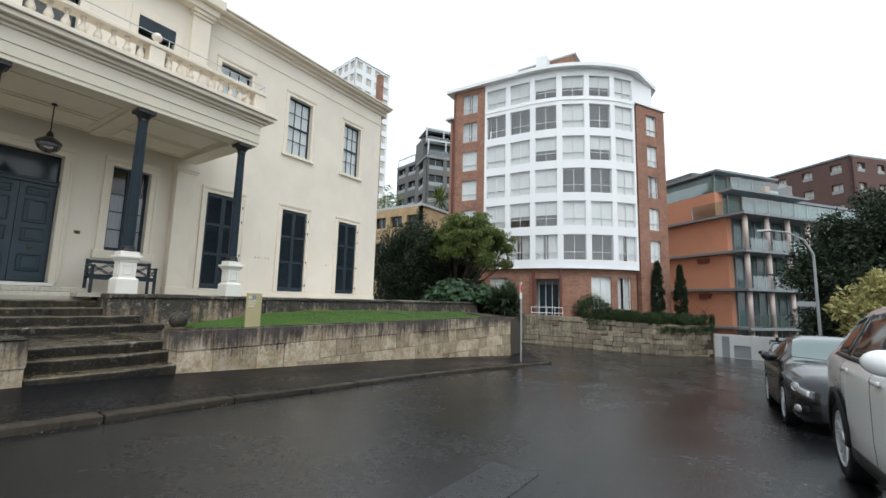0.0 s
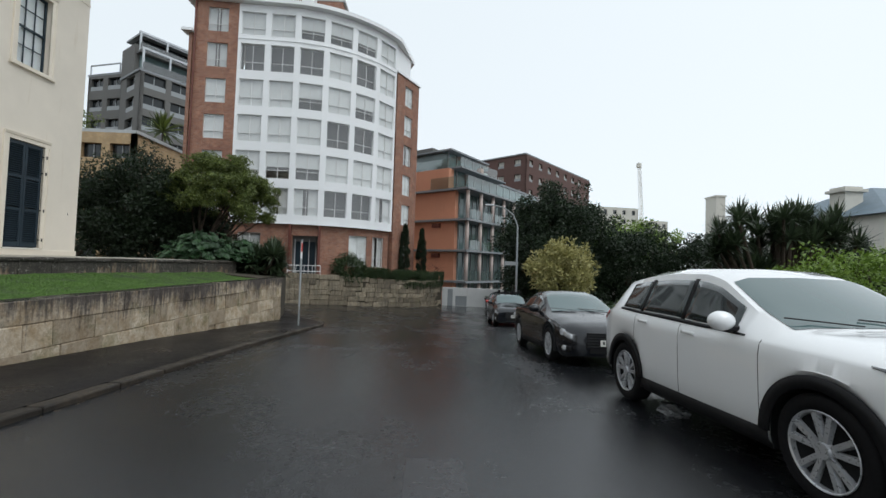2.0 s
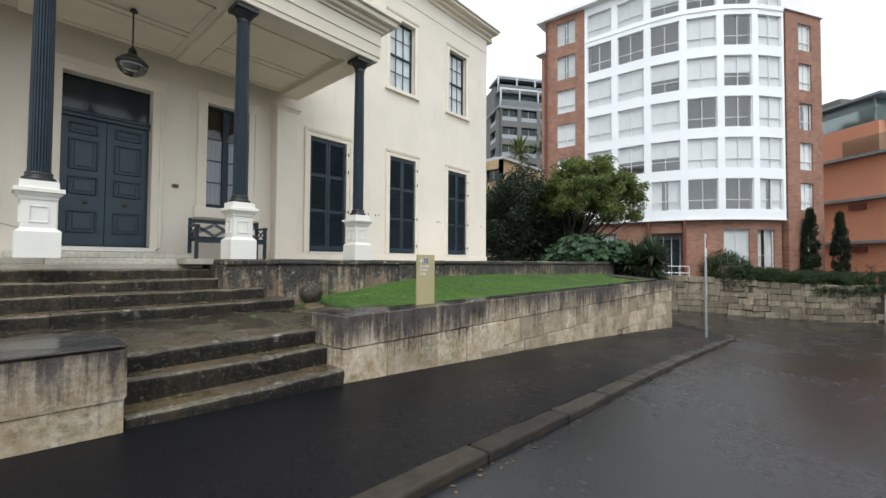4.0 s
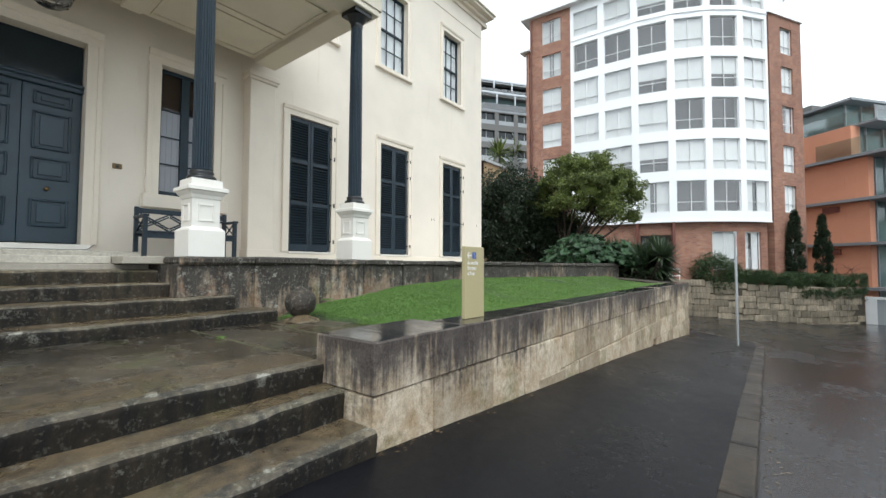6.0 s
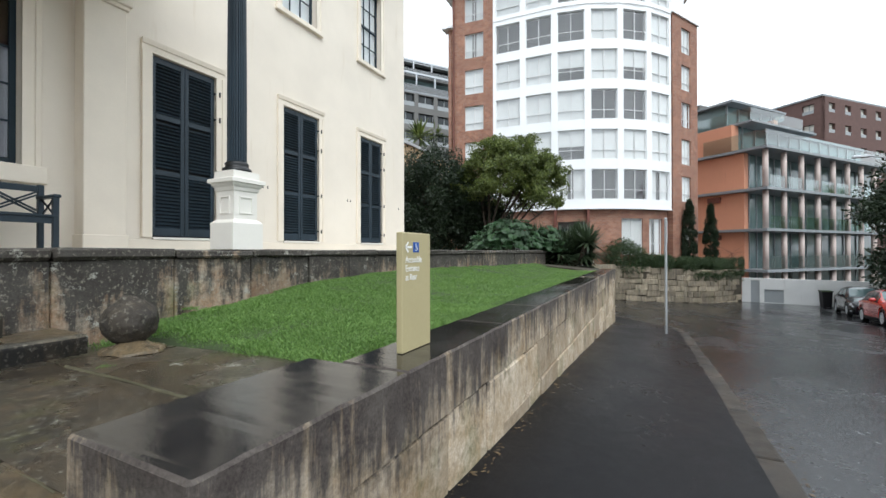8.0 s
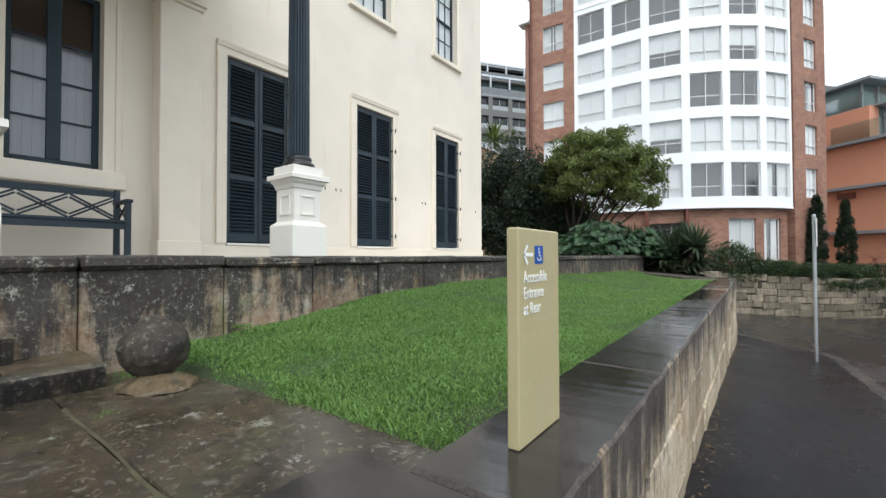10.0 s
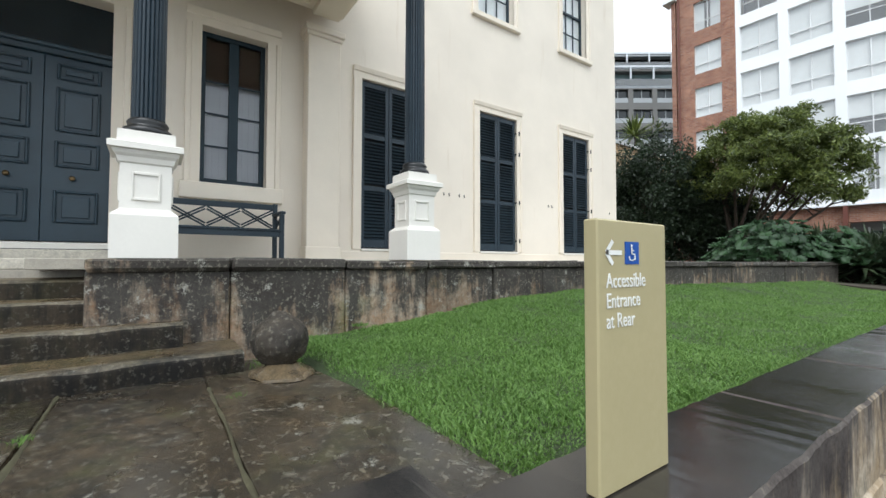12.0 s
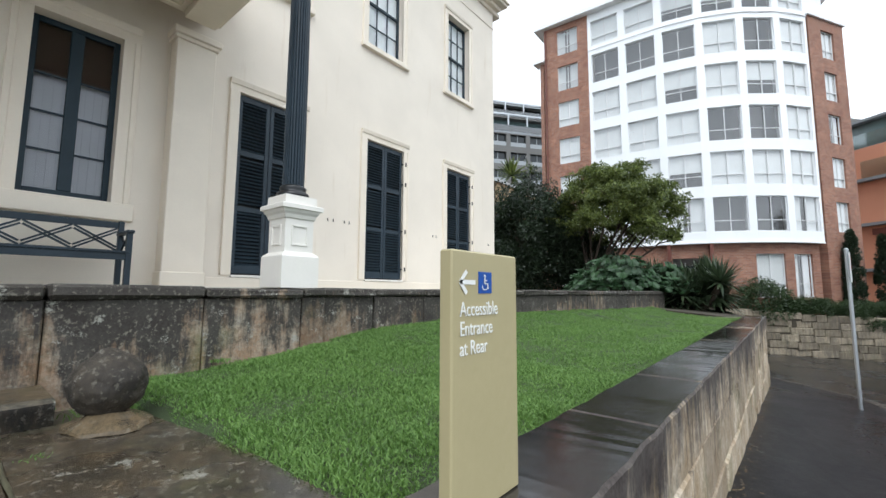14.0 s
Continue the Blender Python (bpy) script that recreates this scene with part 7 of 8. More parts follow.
spiky("yucca", "tall branching yuccas with stiff spiky heads", [(17.8 + rng.uniform(-2.6, 4.2), 23.5 + rng.uniform(-1.5, 1.5), 0.6 + 4.2 * rng.random() ** 0.7) for k in range(62)], 1.3, 70, M["leaf_spike"], 52, "tree", 0.06, (18.5, 23.5, -1.3))
tree("lime_bush", "fresh lime-green leafy bush behind the parked cars", (11.2, 11.8, -0.5), (11.2, 11.9, 1.1), (2.7, 1.8, 1.4), 150, 90, 0.13, M["leaf_lime"], 61, 0.42, r0=0.08, shell=0.5, low=-0.9)
tree("lime_bush", "lime-green shrub beyond the white car", (17.5, 13.5, -0.6), (17.5, 13.6, 1.4), (2.6, 2.0, 1.6), 120, 60, 0.2, M["leaf_lime"], 63, 0.42, r0=0.08, shell=0.5, low=-0.9)
tree("pale_tree", "pale green tree tops far beyond the garden", (30, 60, -2), (28, 62, 5.0), (9, 4, 4.2), 200, 50, 0.45, M["leaf_lime"], 65, 0.8, r0=0.3, shell=0.5)
rng = random.Random(71)
low = []
for k in range(420):
    y = rng.uniform(4, 30)
    low.append((right_kerb_x(y) + 1.2 + rng.random() ** 2 * 8, y, road_z(3, y) + rng.uniform(0.15, 0.85)))
gb = thing("garden_shrubs", "low dark mixed shrubs along the garden edge", "shrub", kind="stuff")
leaf_cloud("leaves", low, 0.45, 40, 0.16, M["leaf_hedge"], gb, 72)
fl = thing("flowering_shrub", "pink flowering shrub on the garden fence", "shrub")
cs = clump_centres((7.3, 8.0, 0.6), (0.6, 0.5, 0.45), 24, 73, 0.4, -1)
leaf_cloud("leaves", cs, 0.22, 40, 0.09, M["leaf_hedge"], fl, 74)
leaf_cloud("flowers", cs[:10], 0.24, 26, 0.07, M["flower"], fl, 75)
verts = [(right_kerb_x(y) + 0.2 + u, y, road_z(3, y) + 0.12 - 0.01 * u) for y in np.arange(-12, 33, 1.5) for u in (0, 2, 8, 30)]
faces = [(4 * j + i, 4 * j + i + 1, 4 * j + i + 5, 4 * j + i + 4) for j in range(29) for i in range(3)]
tagged(link_mesh("verge", verts, faces, M["lawn"]), "grassed garden verge beyond the kerb", "grass", kind="structure")
fence = thing("fence", "black iron fence along the garden", "fence")
bm = bmesh.new()
part("rail", tube(bm, [(4.3, 2, 0.85), (4.6, 16, 0.0)], 0.02, 6), M["black"], fence)
for k in range(15):
    y = 2 + k
    part("picket", tube(bmesh.new(), [(4.3 + 0.0214 * k, y, road_z(3, y)), (4.3 + 0.0214 * k, y, 0.95 - 0.0607 * k)], 0.014, 5), M["black"], fence)

# palms and a bare tree on the slope behind
for x, y, z, s in ((-30.2, 44.5, 14.6, 81), (-37.5, 62, 20, 82)):
    spiky("palm", "fan palm with drooping fronds on the slope behind", [(x, y, z)], 2.3, 110, M["leaf_mid"], s, "tree", 0.12, (x, y, 0))
tree("thin_tree", "thin-leaved tree beside the grey building", (-41, 46, 0), (-41, 46, 15.0), (2.6, 3.0, 4.0), 60, 30, 0.3, M["leaf_mid"], 83, 0.5, r0=0.3, shell=0.3)
tree("shrub_tree", "dark trees in front of the yellow brick flats", (-30, 33, 0), (-29, 34, 4.2), (6, 2.5, 3.6), 160, 50, 0.3, M["leaf_dark"], 85, 0.7, r0=0.25, shell=0.4, low=-1)

# ---- parked cars ----
def eased(keys, y):
    """A value along the car through keyed points, smoothed."""
    ks, vs = [k[0] for k in keys], [k[1] for k in keys]
    return float(sum(np.interp(y + o, ks, vs) * w for o, w in ((-0.06, 0.15), (-0.03, 0.2), (0, 0.3), (0.03, 0.2), (0.06, 0.15))))


def car(name, label, m, paint, spec):
    """A car that faces -y in its own space, front bumper at y = 0, on z = 0."""
    c = thing(name, label, "car", "parked cars")
    L, W, wb0, wb1, R = spec["length"], spec["width"] / 2, spec["front_axle"], spec["rear_axle"], spec["tyre"]
    arch = R + spec.get("arch", 0.06)

    def section(y):
        w = W * eased(spec["plan"], y)
        top, belt = eased(spec["top"], y), eased(spec["belt"], y)
        belt = min(belt, top - 0.05)
        rw = w * eased(spec["roof_w"], y)
        bot = eased(spec["sill"], y)
        for a in (wb0, wb1):
            if abs(y - a) < arch:
                bot = max(bot, R + math.sqrt(arch * arch - (y - a) ** 2))
        zs = [bot, bot, bot + 0.07, 0.45 * bot + 0.55 * (bot * 0.3 + belt * 0.7), belt - 0.13, belt - 0.03, belt, top - 0.07 * min(1, (top - belt) * 4), top - 0.012, top]
        xs = [0, w * 0.93, w * 0.985, w, w * 0.992, w * 0.972, w * 0.945, rw, rw * 0.72, 0]
        for i in range(2, 7):
            zs[i] = max(zs[i], zs[i - 1] + 0.004)
        return xs, zs

    def at(y, r, side=1, out=0.0):
        xs, zs = section(y)
        x, z = float(np.interp(r, range(10), xs)), float(np.interp(r, range(10), zs))
        return Vector((side * (x + out * (1 if r < 7.2 else 0.25)), y, z + out * (0.2 if r < 7 else 1.0)))

    ys = sorted(set(np.round(np.concatenate([np.linspace(0, L, 76), [a + arch * math.cos(t) for a in (wb0, wb1) for t in np.linspace(0, math.pi, 13)]]), 4)))
    verts, faces = [], []
    for y in ys:
        xs, zs = section(y)
        verts += [(x, y, z) for x, z in zip(xs, zs)] + [(-x, y, z) for x, z in zip(xs[1:-1][::-1], zs[1:-1][::-1])]
    n = 18
    for j in range(len(ys) - 1):
        for i in range(n):
            a, b = j * n + i, j * n + (i + 1) % n
            faces.append((a, b, b + n, a + n))
    faces.append(tuple(range(n))[::-1])
    faces.append(tuple((len(ys) - 1) * n + i for i in range(n)))
    body = link_mesh("body", verts, faces, paint, c, smooth=True)
    mod = body.modifiers.new("edge", "EDGE_SPLIT")
    mod.split_angle = radians(42)

    def patch(pname, y0, y1, r0, r1, material, parent, out=0.005, sides=(1, -1), ny=10, nr=5, shape=None, plabel="", thick=0.012):
        """A piece that follows the body's skin; shape(u, v) may bend its outline."""
        for s in sides:
            v, f = [], []
            for j in range(ny + 1):
                for i in range(nr + 1):
                    u, q = j / ny, i / nr
                    yy, rr = (y0 + (y1 - y0) * u, r0 + (r1 - r0) * q) if shape is None else shape(u, q)
                    v.append(at(yy, rr, s, out))
            for j in range(ny):
                for i in range(nr):
                    a = j * (nr + 1) + i
                    f.append((a, a + 1, a + nr + 2, a + nr + 1))
            k = len(v)
            ob = link_mesh(pname, v, f, material, parent, plabel, smooth=True)
            so = ob.modifiers.new("thick", "SOLIDIFY")
            so.thickness = thick
            so.offset = 0

    cowl, rf, rr_, rb = spec["cowl"], spec["roof_front"], spec["roof_rear"], spec["rear_base"]
    glass_m = M["car_glass"]
    v, f = [], []
    for j in range(9):
        y = cowl + 0.05 + (rf - cowl - 0.08) * j / 8
        for r in (7.25, 8, 9):
            v.append(at(y, r, 1, 0.006))
        for r in (8, 7.25):
            v.append(at(y, r, -1, 0.006))
    for j in range(8):
        for i in range(4):
            a = j * 5 + i
            f.append((a, a + 1, a + 6, a + 5))
    link_mesh("windscreen", v, f, M["windscreen"], c, smooth=True)
    bm = bmesh.new()
    for s in (-0.45, 0.15):
        a, b = at(cowl + 0.03, 8.3, 1, 0.02), at(cowl + 0.1, 8.3, 1, 0.02)
        tube(bm, [(s + 0.3, cowl + 0.04, at(cowl + 0.04, 9, 1, 0.02).z), (s - 0.25, cowl + 0.13, at(cowl + 0.13, 9, 1, 0.02).z)], 0.006, 5)
    part("wiper", bm, M["plastic"], c)
    v, f = [], []
    for j in range(6):
        y = rr_ + 0.05 + (rb - rr_ - 0.08) * j / 5
        for r, s in ((7.25, 1), (8, 1), (9, 1), (8, -1), (7.25, -1)):
            v.append(at(y, r, s, 0.006))
    for j in range(5):
        for i in range(4):
            a = j * 5 + i
            f.append((a, a + 1, a + 6, a + 5))
    link_mesh("rear_window", v, f, glass_m, c, smooth=True)
    for k, (y0, y1) in enumerate(spec["windows"]):
        patch("side_window", y0, y1, 6.12, 6.86, glass_m, c, 0.004)
    patch("window_trim", spec["windows"][0][0] - 0.12, spec["windows"][-1][1] + 0.05, 6.03, 6.1, M["plastic"], c, 0.004, ny=16, nr=1, thick=0.005)
    for y in spec["pillars"]:
        patch("pillar", y - 0.035, y + 0.035, 6.1, 6.9, M["plastic"], c, 0.003, ny=2, thick=0.004)
    for y in spec["seams"]:
        patch("door_seam", y - 0.0025, y + 0.0025, 2.2, 6.0, M["plastic"], c, 0.001, ny=1, nr=10, thick=0.002)
    for y in spec["handles"]:
        patch("door_handle", y - 0.1, y + 0.1, 4.5, 4.85, paint, c, 0.022, ny=6, nr=2)
    patch("sill_trim", wb0 + arch + 0.01, wb1 - arch - 0.01, 1.0, 2.3, M["plastic"], c, 0.006, ny=8, nr=3)
    if spec.get("cladding"):
        for a in (wb0, wb1):
            for s in (1, -1):
                v, f = [], []
                for k in range(25):
                    t = math.pi * k / 24
                    for q in (arch - 0.03, arch + 0.06):
                        y, z = a + q * math.cos(t), R + q * math.sin(t)
                        x = W * eased(spec["plan"], y) * (1.004 if q > arch else 1.008)
                        v.append((s * x, y, max(z, 0.2)))
                f = [(2 * k, 2 * k + 1, 2 * k + 3, 2 * k + 2) for k in range(24)]
                ob = link_mesh("arch_trim", v, f, M["plastic"], c, smooth=True)
                ob.modifiers.new("thick", "SOLIDIFY").thickness = 0.02
        patch("bumper_trim", 0.03, wb0 - arch - 0.02, 1.0, 2.05, M["plastic"], c, 0.006, ny=8, nr=3)
    h = spec["lamp"]
    patch("headlight", h[0], h[1], h[2], h[3], M["lamp_dark"], c, 0.008, ny=14, shape=lambda u, q: (h[0] + (h[1] - h[0]) * u, h[2] + (h[3] - h[2]) * (q * (1 - 0.85 * u ** 1.6) + 0.83 * u ** 1.6)))
    patch("headlight_core", h[0] + 0.03, h[0] + 0.2, h[2] + (h[3] - h[2]) * 0.15, h[2] + (h[3] - h[2]) * 0.7, M["lamp_glass"], c, 0.013, ny=6, nr=4)
    for s in (1, -1):
        p = at(h[0] + 0.2, h[2] + (h[3] - h[2]) * 0.44, s, 0.004)
        bm = lathe(bmesh.new(), [(0.062, 0), (0.062, 0.018), (0.054, 0.023), (0.046, 0.010), (0.036, 0.014), (0.02, 0.024), (0.002, 0.028)], 20)
        bm.transform(Matrix.Translation(p) @ pose(0, 0, 0, 0, 0, s * 52) @ pose(0, 0, 0, 90, 0, 0))
        part("headlight_lens", bm, M["alloy"], c)
        w = at(h[0] + 0.14, h[2] - 0.3, s, 0.0)
        part("headlight_washer", boxed(w.x - 0.03, w.y - 0.02, w.z - 0.012, w.x + 0.01, w.y + 0.03, w.z + 0.012, 0.006), paint, c)
    patch("tail_light", L - 0.32, L - 0.05, 4.9, 6.0, M["tail_red"], c, 0.008)
    # front: grille, plate, fog lamps
    gz0, gz1, gw = spec["grille"]
    for k in range(6):
        z = gz0 + (gz1 - gz0) * k / 5
        part("grille_bar", boxed(-gw, -0.03, z - 0.012, gw, 0.03, z + 0.012, 0.006), M["plastic"], c)
    part("grille", boxed(-gw, -0.015, gz0 - 0.01, gw, 0.05, gz1 + 0.01, 0.01), M["black"], c)
    part("badge", badge_mesh(gz1 - 0.03), M["alloy"], c, "plain chrome badge")
    part("number_plate", boxed(-0.19, -0.046, spec["plate_z"], 0.19, -0.032, spec["plate_z"] + 0.11, 0.003), M["plate"], c)
    bm = bmesh.new()
    for k in range(6):
        box(bm, -0.15 + k * 0.052, -0.0475, spec["plate_z"] + 0.03, -0.115 + k * 0.052, -0.0465, spec["plate_z"] + 0.085)
    part("plate_marks", bm, M["black"], c)
    part("air_intake", boxed(-gw * 0.9, -0.012, 0.24, gw * 0.9, 0.06, 0.36, 0.01), M["plastic"], c)
    patch("fog_lamp_bezel", 0.10, 0.34, 2.1, 3.1, M["plastic"], c, 0.006, ny=6, nr=3, shape=lambda u, q: (0.09 + 0.27 * u, 2.1 + 1.0 * (q * (1 - 0.5 * u) + 0.3 * u)))
    for s in (1, -1):
        p = at(0.2, 2.6, s, 0.012)
        bm = lathe(bmesh.new(), [(0.05, 0), (0.05, 0.015), (0.03, 0.025)], 14)
        bm.transform(Matrix.Translation(p) @ pose(0, 0, 0, 90, 0, 0) @ pose(0, 0, 0, 0, s * 35, 0))
        part("fog_lamp", bm, M["lamp_glass"], c)
        y = spec["mirror"]
        q = at(y, 6.15, s, 0.0)
        bm = bmesh.new()
        bmesh.ops.create_uvsphere(bm, u_segments=16, v_segments=10, radius=1)
        for vv in bm.verts:
            vv.co = Vector((vv.co.x * 0.12, vv.co.y * (0.085 if vv.co.y < 0 else 0.05), vv.co.z * 0.085))
        bm.transform(pose(q.x + s * 0.13, y, q.z + 0.075))
        mir = part("mirror", bm, paint, c, smooth=True)
        part("mirror_arm", boxed(q.x - 0.02 if s > 0 else q.x - 0.12, y - 0.03, q.z - 0.01, q.x + 0.12 if s > 0 else q.x + 0.02, y + 0.02, q.z + 0.035, 0.008), M["plastic"], mir)
    part("underbody", boxed(-W * 0.80, 0.3, spec["sill"][2][1] - 0.04, W * 0.80, L - 0.3, spec["belt"][2][1] - 0.22), M["black"], c)
    for a in (wb0, wb1):
        for s in (1, -1):
            lv, lf = [], []
            for k in range(17):
                t = math.pi * (k / 16 * 1.2 - 0.1)
                for x in (W * 0.5, W * eased(spec["plan"], a) * 0.99):
                    lv.append((s * x, a + (arch - 0.006) * math.cos(t), R + (arch - 0.006) * math.sin(t)))
            lf = [(2 * k, 2 * k + 1, 2 * k + 3, 2 * k + 2) for k in range(16)]
            link_mesh("arch_liner", lv, lf, M["black"], c).modifiers.new("thick", "SOLIDIFY").thickness = 0.008
            wheel(c, (s * (W * 0.872), a, R), s, R, spec.get("spokes", 5), spec.get("rim", 0.7))
    if spec.get("racks"):
        top = eased(spec["top"], L * 0.5)
        for y in (rf + 0.25, rr_ - 0.35):
            part("roof_rack", tube(bmesh.new(), [(-W * 0.75, y, top - 0.05), (-W * 0.74, y, top + 0.07), (W * 0.74, y, top + 0.07), (W * 0.75, y, top - 0.05)], 0.02, 6), M["plastic"], c)
        for x in (-0.45, -0.15, 0.2, 0.5):
            bm = tube(bmesh.new(), [(x, rf + 0.1, top + 0.1), (x, rr_ - 0.2, top + 0.11)], 0.025, 6)
            box(bm, x - 0.05, rf + 0.15, top + 0.08, x + 0.05, rf + 0.3, top + 0.2, 0.01)
            part("bike_carrier", bm, M["plastic"], c)
    c.matrix_world = m
    return c


def badge_mesh(z):
    bm = lathe(bmesh.new(), [(0.075, 0), (0.075, 0.008), (0.055, 0.012), (0.05, 0.006)], 20)
    bm.transform(pose(0, -0.03, z, 90, 0, 0))
    return bm


def wheel(parent, p, s, R, spokes, rim):
    w = new("wheel")
    w.parent = parent
    bm = lathe(bmesh.new(), [(R * rim, -0.1), (R * 0.93, -0.11), (R, -0.08), (R, 0.08), (R * 0.93, 0.105), (R * rim, 0.095), (R * rim * 0.97, 0.06)], 40)
    bm.transform(pose(0, 0, 0, 0, 90, 0))
    part("tyre", bm, M["tyre"], w, smooth=True)
    bm = bmesh.new()
    rings = [(R * rim * 1.0, 0.10), (R * rim * 0.985, 0.104), (R * rim * 0.94, 0.095), (R * rim * 0.92, 0.02)]
    prev = None
    for r, z in rings:
        ring = [bm.verts.new((z, r * math.cos(2 * math.pi * k / 40), r * math.sin(2 * math.pi * k / 40))) for k in range(40)]
        if prev:
            for k in range(40):
                bm.faces.new((prev[k], prev[(k + 1) % 40], ring[(k + 1) % 40], ring[k]))
        prev = ring
    for k in range(spokes):
        for off in (-0.16, 0.16):
            a = 2 * math.pi * k / spokes + 0.3
            q = [(0.05, a + off * 1.2), (R * rim * 0.95, a + off * 1.5)]
            p0 = Vector((0, math.cos(q[0][1]) * 0.05, math.sin(q[0][1]) * 0.05))
            p1 = Vector((0, math.cos(q[1][1]) * q[1][0], math.sin(q[1][1]) * q[1][0]))
            d = (p1 - p0).normalized()
            t = Vector((0, -d.z, d.y))
            lo = [p0 + t * 0.018 + Vector((0.055, 0, 0)), p0 - t * 0.022 + Vector((0.055, 0, 0)), p1 - t * 0.028 + Vector((0.06, 0, 0)), p1 + t * 0.028 + Vector((0.06, 0, 0))]
            hi = [p0 + t * 0.016 + Vector((0.085, 0, 0)), p0 - t * 0.016 + Vector((0.085, 0, 0)), p1 - t * 0.018 + Vector((0.094, 0, 0)), p1 + t * 0.018 + Vector((0.094, 0, 0))]
            lo, hi = [bm.verts.new(x) for x in lo], [bm.verts.new(x) for x in hi]
            for i in range(4):
                bm.faces.new((lo[i], lo[(i + 1) % 4], hi[(i + 1) % 4], hi[i]))
            bm.faces.new(hi)
    hub = bmesh.ops.create_cone(bm, cap_ends=True, segments=20, radius1=0.07, radius2=0.05, depth=0.05, matrix=pose(0.075, 0, 0, 0, 90, 0))
    part("rim", bm, M["alloy"], w)
    bm = lathe(bmesh.new(), [(R * rim * 0.93, 0.0), (R * rim * 0.93, 0.015)], 30)
    bm.transform(pose(0, 0, 0, 0, 90, 0))
    part("brake_well", bm, M["black"], w)
    w.matrix_world = pose(*p, 0, 0, 0 if s > 0 else 180)
    return w


SUV = dict(length=4.54, width=1.84, front_axle=0.93, rear_axle=3.63, tyre=0.362, arch=0.055, cladding=True,
           plan=[(0, 0.5), (0.04, 0.66), (0.12, 0.8), (0.26, 0.9), (0.5, 0.96), (0.8, 0.985), (1.6, 1.0), (3.4, 1.0), (4.1, 0.97), (4.4, 0.9), (4.54, 0.8)],
           top=[(0, 0.92), (0.06, 0.965), (0.35, 1.015), (0.8, 1.065), (1.28, 1.115), (1.45, 1.21), (2.05, 1.565), (2.35, 1.645), (2.9, 1.67), (3.5, 1.645), (4.0, 1.585), (4.18, 1.46), (4.44, 1.08), (4.5, 0.96), (4.54, 0.7)],
           belt=[(0, 0.86), (0.3, 0.935), (0.8, 0.985), (1.3, 1.015), (2.2, 1.04), (3.3, 1.10), (4.1, 1.16), (4.54, 1.0)],
           roof_w=[(0, 0.6), (0.3, 0.72), (1.2, 0.82), (1.6, 0.80), (2.2, 0.70), (3.6, 0.68), (4.1, 0.68), (4.54, 0.7)],
           sill=[(0, 0.24), (0.3, 0.2), (0.9, 0.22), (3.6, 0.22), (4.2, 0.26), (4.54, 0.36)],
           cowl=1.26, roof_front=2.04, roof_rear=3.95, rear_base=4.42, windows=((1.72, 2.42), (2.5, 3.25), (3.33, 3.78)), pillars=(2.46, 3.29), seams=(1.42, 2.46, 3.36),
           handles=(2.28, 3.14), lamp=(0.02, 0.62, 4.15, 5.75), grille=(0.52, 0.74, 0.36), plate_z=0.42, mirror=1.72)
SEDAN = dict(length=4.57, width=1.80, front_axle=0.88, rear_axle=3.58, tyre=0.325, arch=0.05,
             plan=[(0, 0.56), (0.05, 0.7), (0.14, 0.82), (0.32, 0.925), (0.8, 0.985), (1.6, 1.0), (3.4, 1.0), (4.1, 0.97), (4.4, 0.9), (4.57, 0.8)],
             top=[(0, 0.6), (0.1, 0.7), (0.35, 0.79), (0.8, 0.88), (1.2, 0.95), (1.35, 1.0), (2.0, 1.33), (2.35, 1.42), (2.8, 1.435), (3.2, 1.39), (3.9, 1.1), (4.05, 1.04), (4.45, 1.0), (4.53, 0.9), (4.57, 0.66)],
             belt=[(0, 0.55), (0.3, 0.7), (0.8, 0.8), (1.3, 0.87), (2.2, 0.92), (3.3, 0.96), (4.1, 0.97), (4.57, 0.86)],
             roof_w=[(0, 0.6), (0.3, 0.72), (1.2, 0.82), (1.6, 0.78), (2.2, 0.66), (3.3, 0.64), (4.0, 0.74), (4.57, 0.7)],
             sill=[(0, 0.2), (0.3, 0.17), (0.9, 0.18), (3.6, 0.18), (4.2, 0.22), (4.57, 0.32)],
             cowl=1.22, roof_front=2.2, roof_rear=3.2, rear_base=3.95, windows=((1.75, 2.42), (2.5, 3.2), (3.26, 3.55)), pillars=(2.46, 3.23), seams=(1.38, 2.46, 3.3),
             handles=(2.3, 3.14), lamp=(0.05, 0.62, 3.9, 5.5), grille=(0.36, 0.6, 0.42), plate_z=0.38, mirror=1.7)
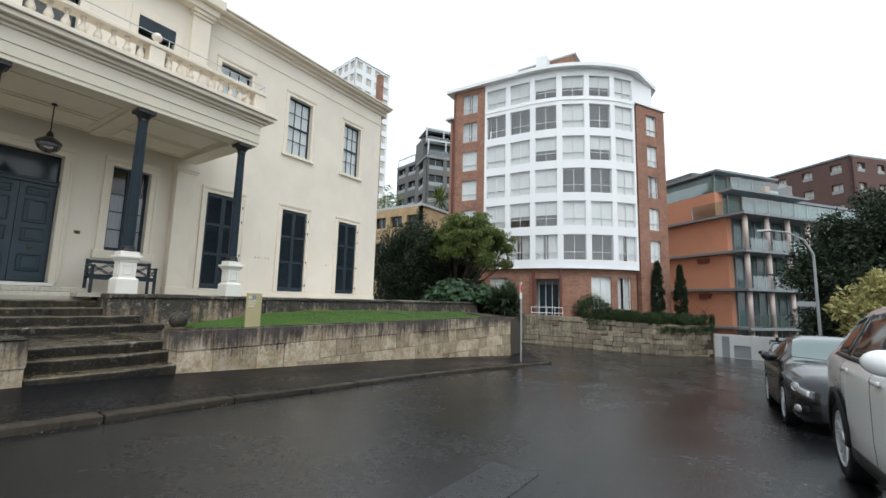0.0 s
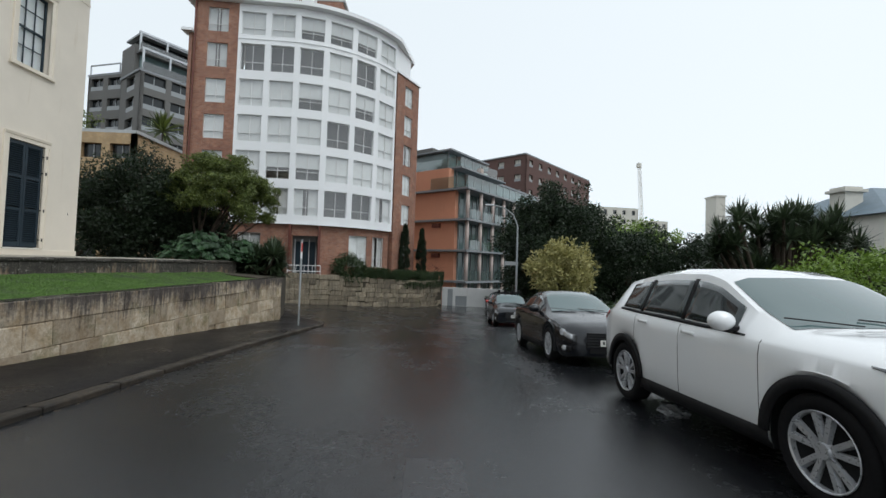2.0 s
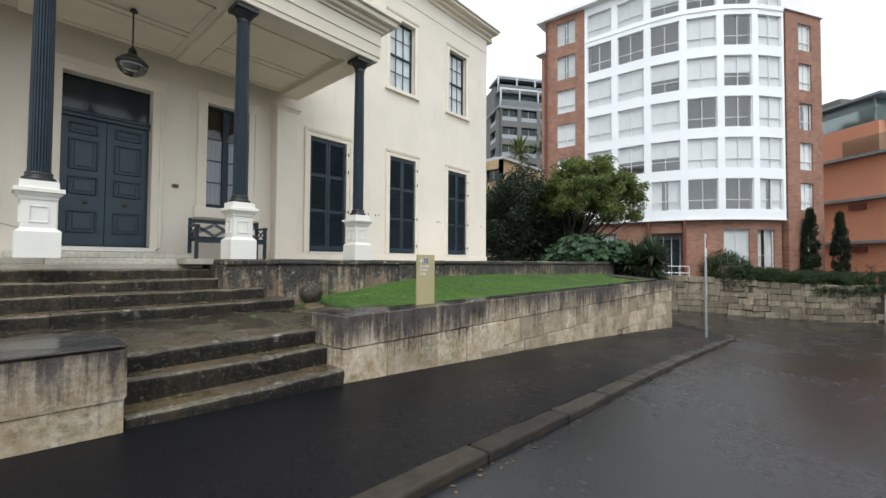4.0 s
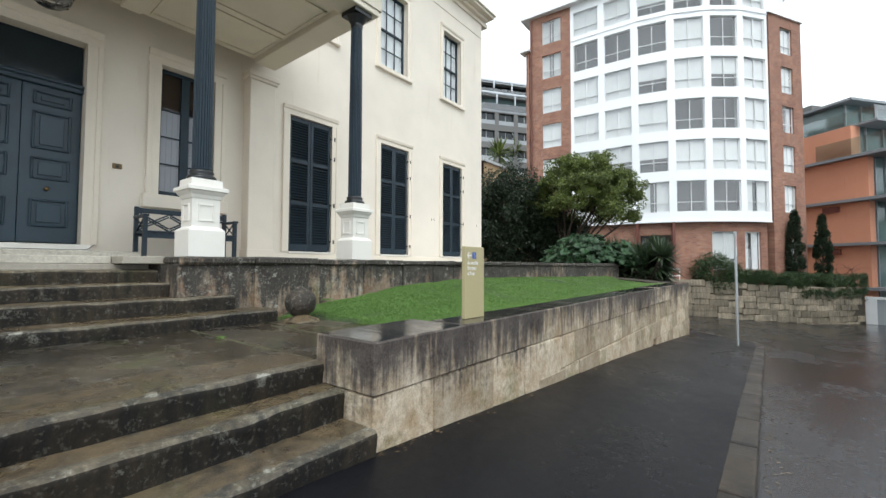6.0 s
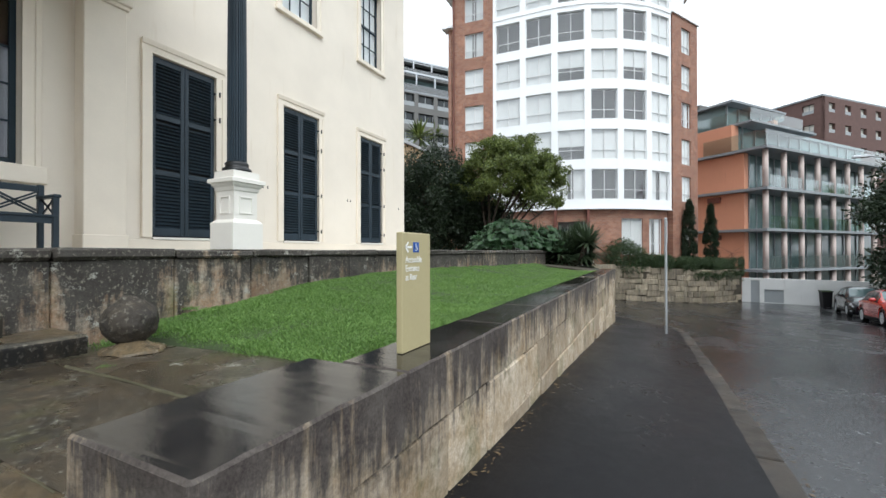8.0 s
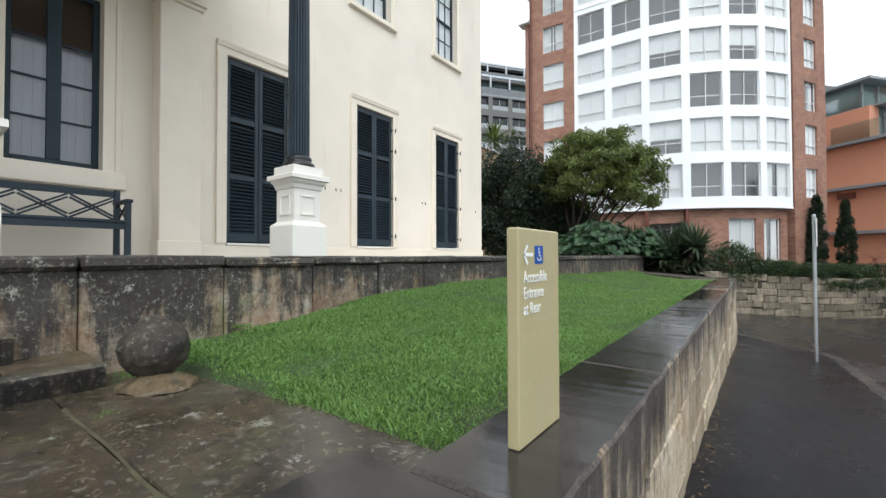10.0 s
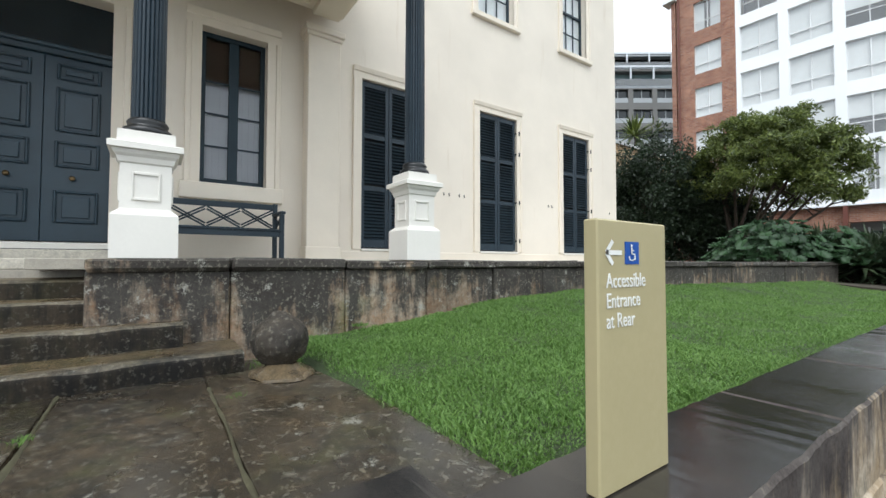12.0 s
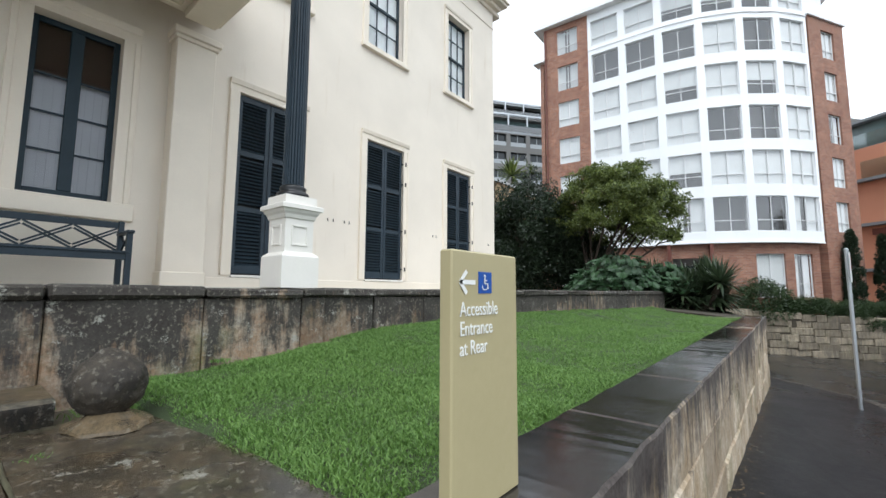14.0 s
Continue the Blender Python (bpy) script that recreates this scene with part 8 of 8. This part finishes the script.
HATCH = dict(SEDAN, length=4.25, width=1.79, front_axle=0.86, rear_axle=3.44, tyre=0.32, racks=True,
             plan=[(0, 0.78), (0.12, 0.89), (0.35, 0.96), (0.8, 0.99), (3.4, 1.0), (3.9, 0.97), (4.15, 0.9), (4.25, 0.82)],
             top=[(0, 0.62), (0.1, 0.73), (0.35, 0.83), (0.8, 0.92), (1.15, 0.98), (1.3, 1.04), (1.9, 1.38), (2.2, 1.46), (2.8, 1.48), (3.5, 1.42), (3.8, 1.3), (4.08, 1.0), (4.2, 0.9), (4.25, 0.66)],
             belt=[(0, 0.57), (0.3, 0.73), (0.8, 0.83), (1.3, 0.9), (2.2, 0.94), (3.3, 0.97), (4.25, 0.9)],
             cowl=1.16, roof_front=2.08, roof_rear=3.65, rear_base=4.1, windows=((1.65, 2.35), (2.43, 3.1), (3.18, 3.5)), pillars=(2.39, 3.14), seams=(1.32, 2.39, 3.2), handles=(2.2, 3.0), mirror=1.62)


def parked(spec, x_side, y_front_axle, turn=0.0):
    """The pose of a car whose near side is at x_side, resting on the sloping road."""
    y0 = y_front_axle
    wb = spec["rear_axle"] - spec["front_axle"]
    x = x_side + spec["width"] / 2
    za, zb = road_z(x, y0), road_z(x, y0 + wb)
    pitch = math.degrees(math.atan2(zb - za, wb))
    m = pose(x, y0, za, pitch, 0, turn)
    return m @ pose(0, -spec["front_axle"], 0.0)


car("white_suv", "white compact sport utility car with black lower trim, parked", parked(SUV, 0.95, 3.02), M["car_white"], SUV)
car("black_sedan", "black four-door sedan parked at the kerb", parked(SEDAN, 0.80, 8.68), M["car_black"], SEDAN)
car("black_hatchback", "black hatchback with bicycle racks on its roof", parked(HATCH, 1.35, 19.2, -3), M["car_black"], HATCH)
car("red_hatchback", "red hatchback parked behind the dark cars", parked(dict(HATCH), 2.0, 25.0, -6), M["car_red"], dict(HATCH, racks=False))
car("dark_hatchback", "dark blue-grey hatchback at the end of the row", parked(dict(HATCH), 2.6, 30.2, -8), M["car_black"], dict(HATCH, racks=False))

bag = bmesh.new()
bmesh.ops.create_icosphere(bag, subdivisions=4, radius=1)
for v in bag.verts:
    d = v.co.normalized()
    k = 1 + 0.35 * noise.noise(d * 2.3) + 0.3 * abs(noise.noise(d * 5.5))
    v.co = Vector((d.x * 0.13 * k, d.y * 0.17 * k, max(-0.035, d.z * 0.075 * k)))
bag.transform(pose(1.22, 5.08, road_z(1.22, 5.08) + 0.036))
tagged(part("plastic_bag", bag, M["bag"]), "crumpled clear plastic bag lying in the gutter", "litter")
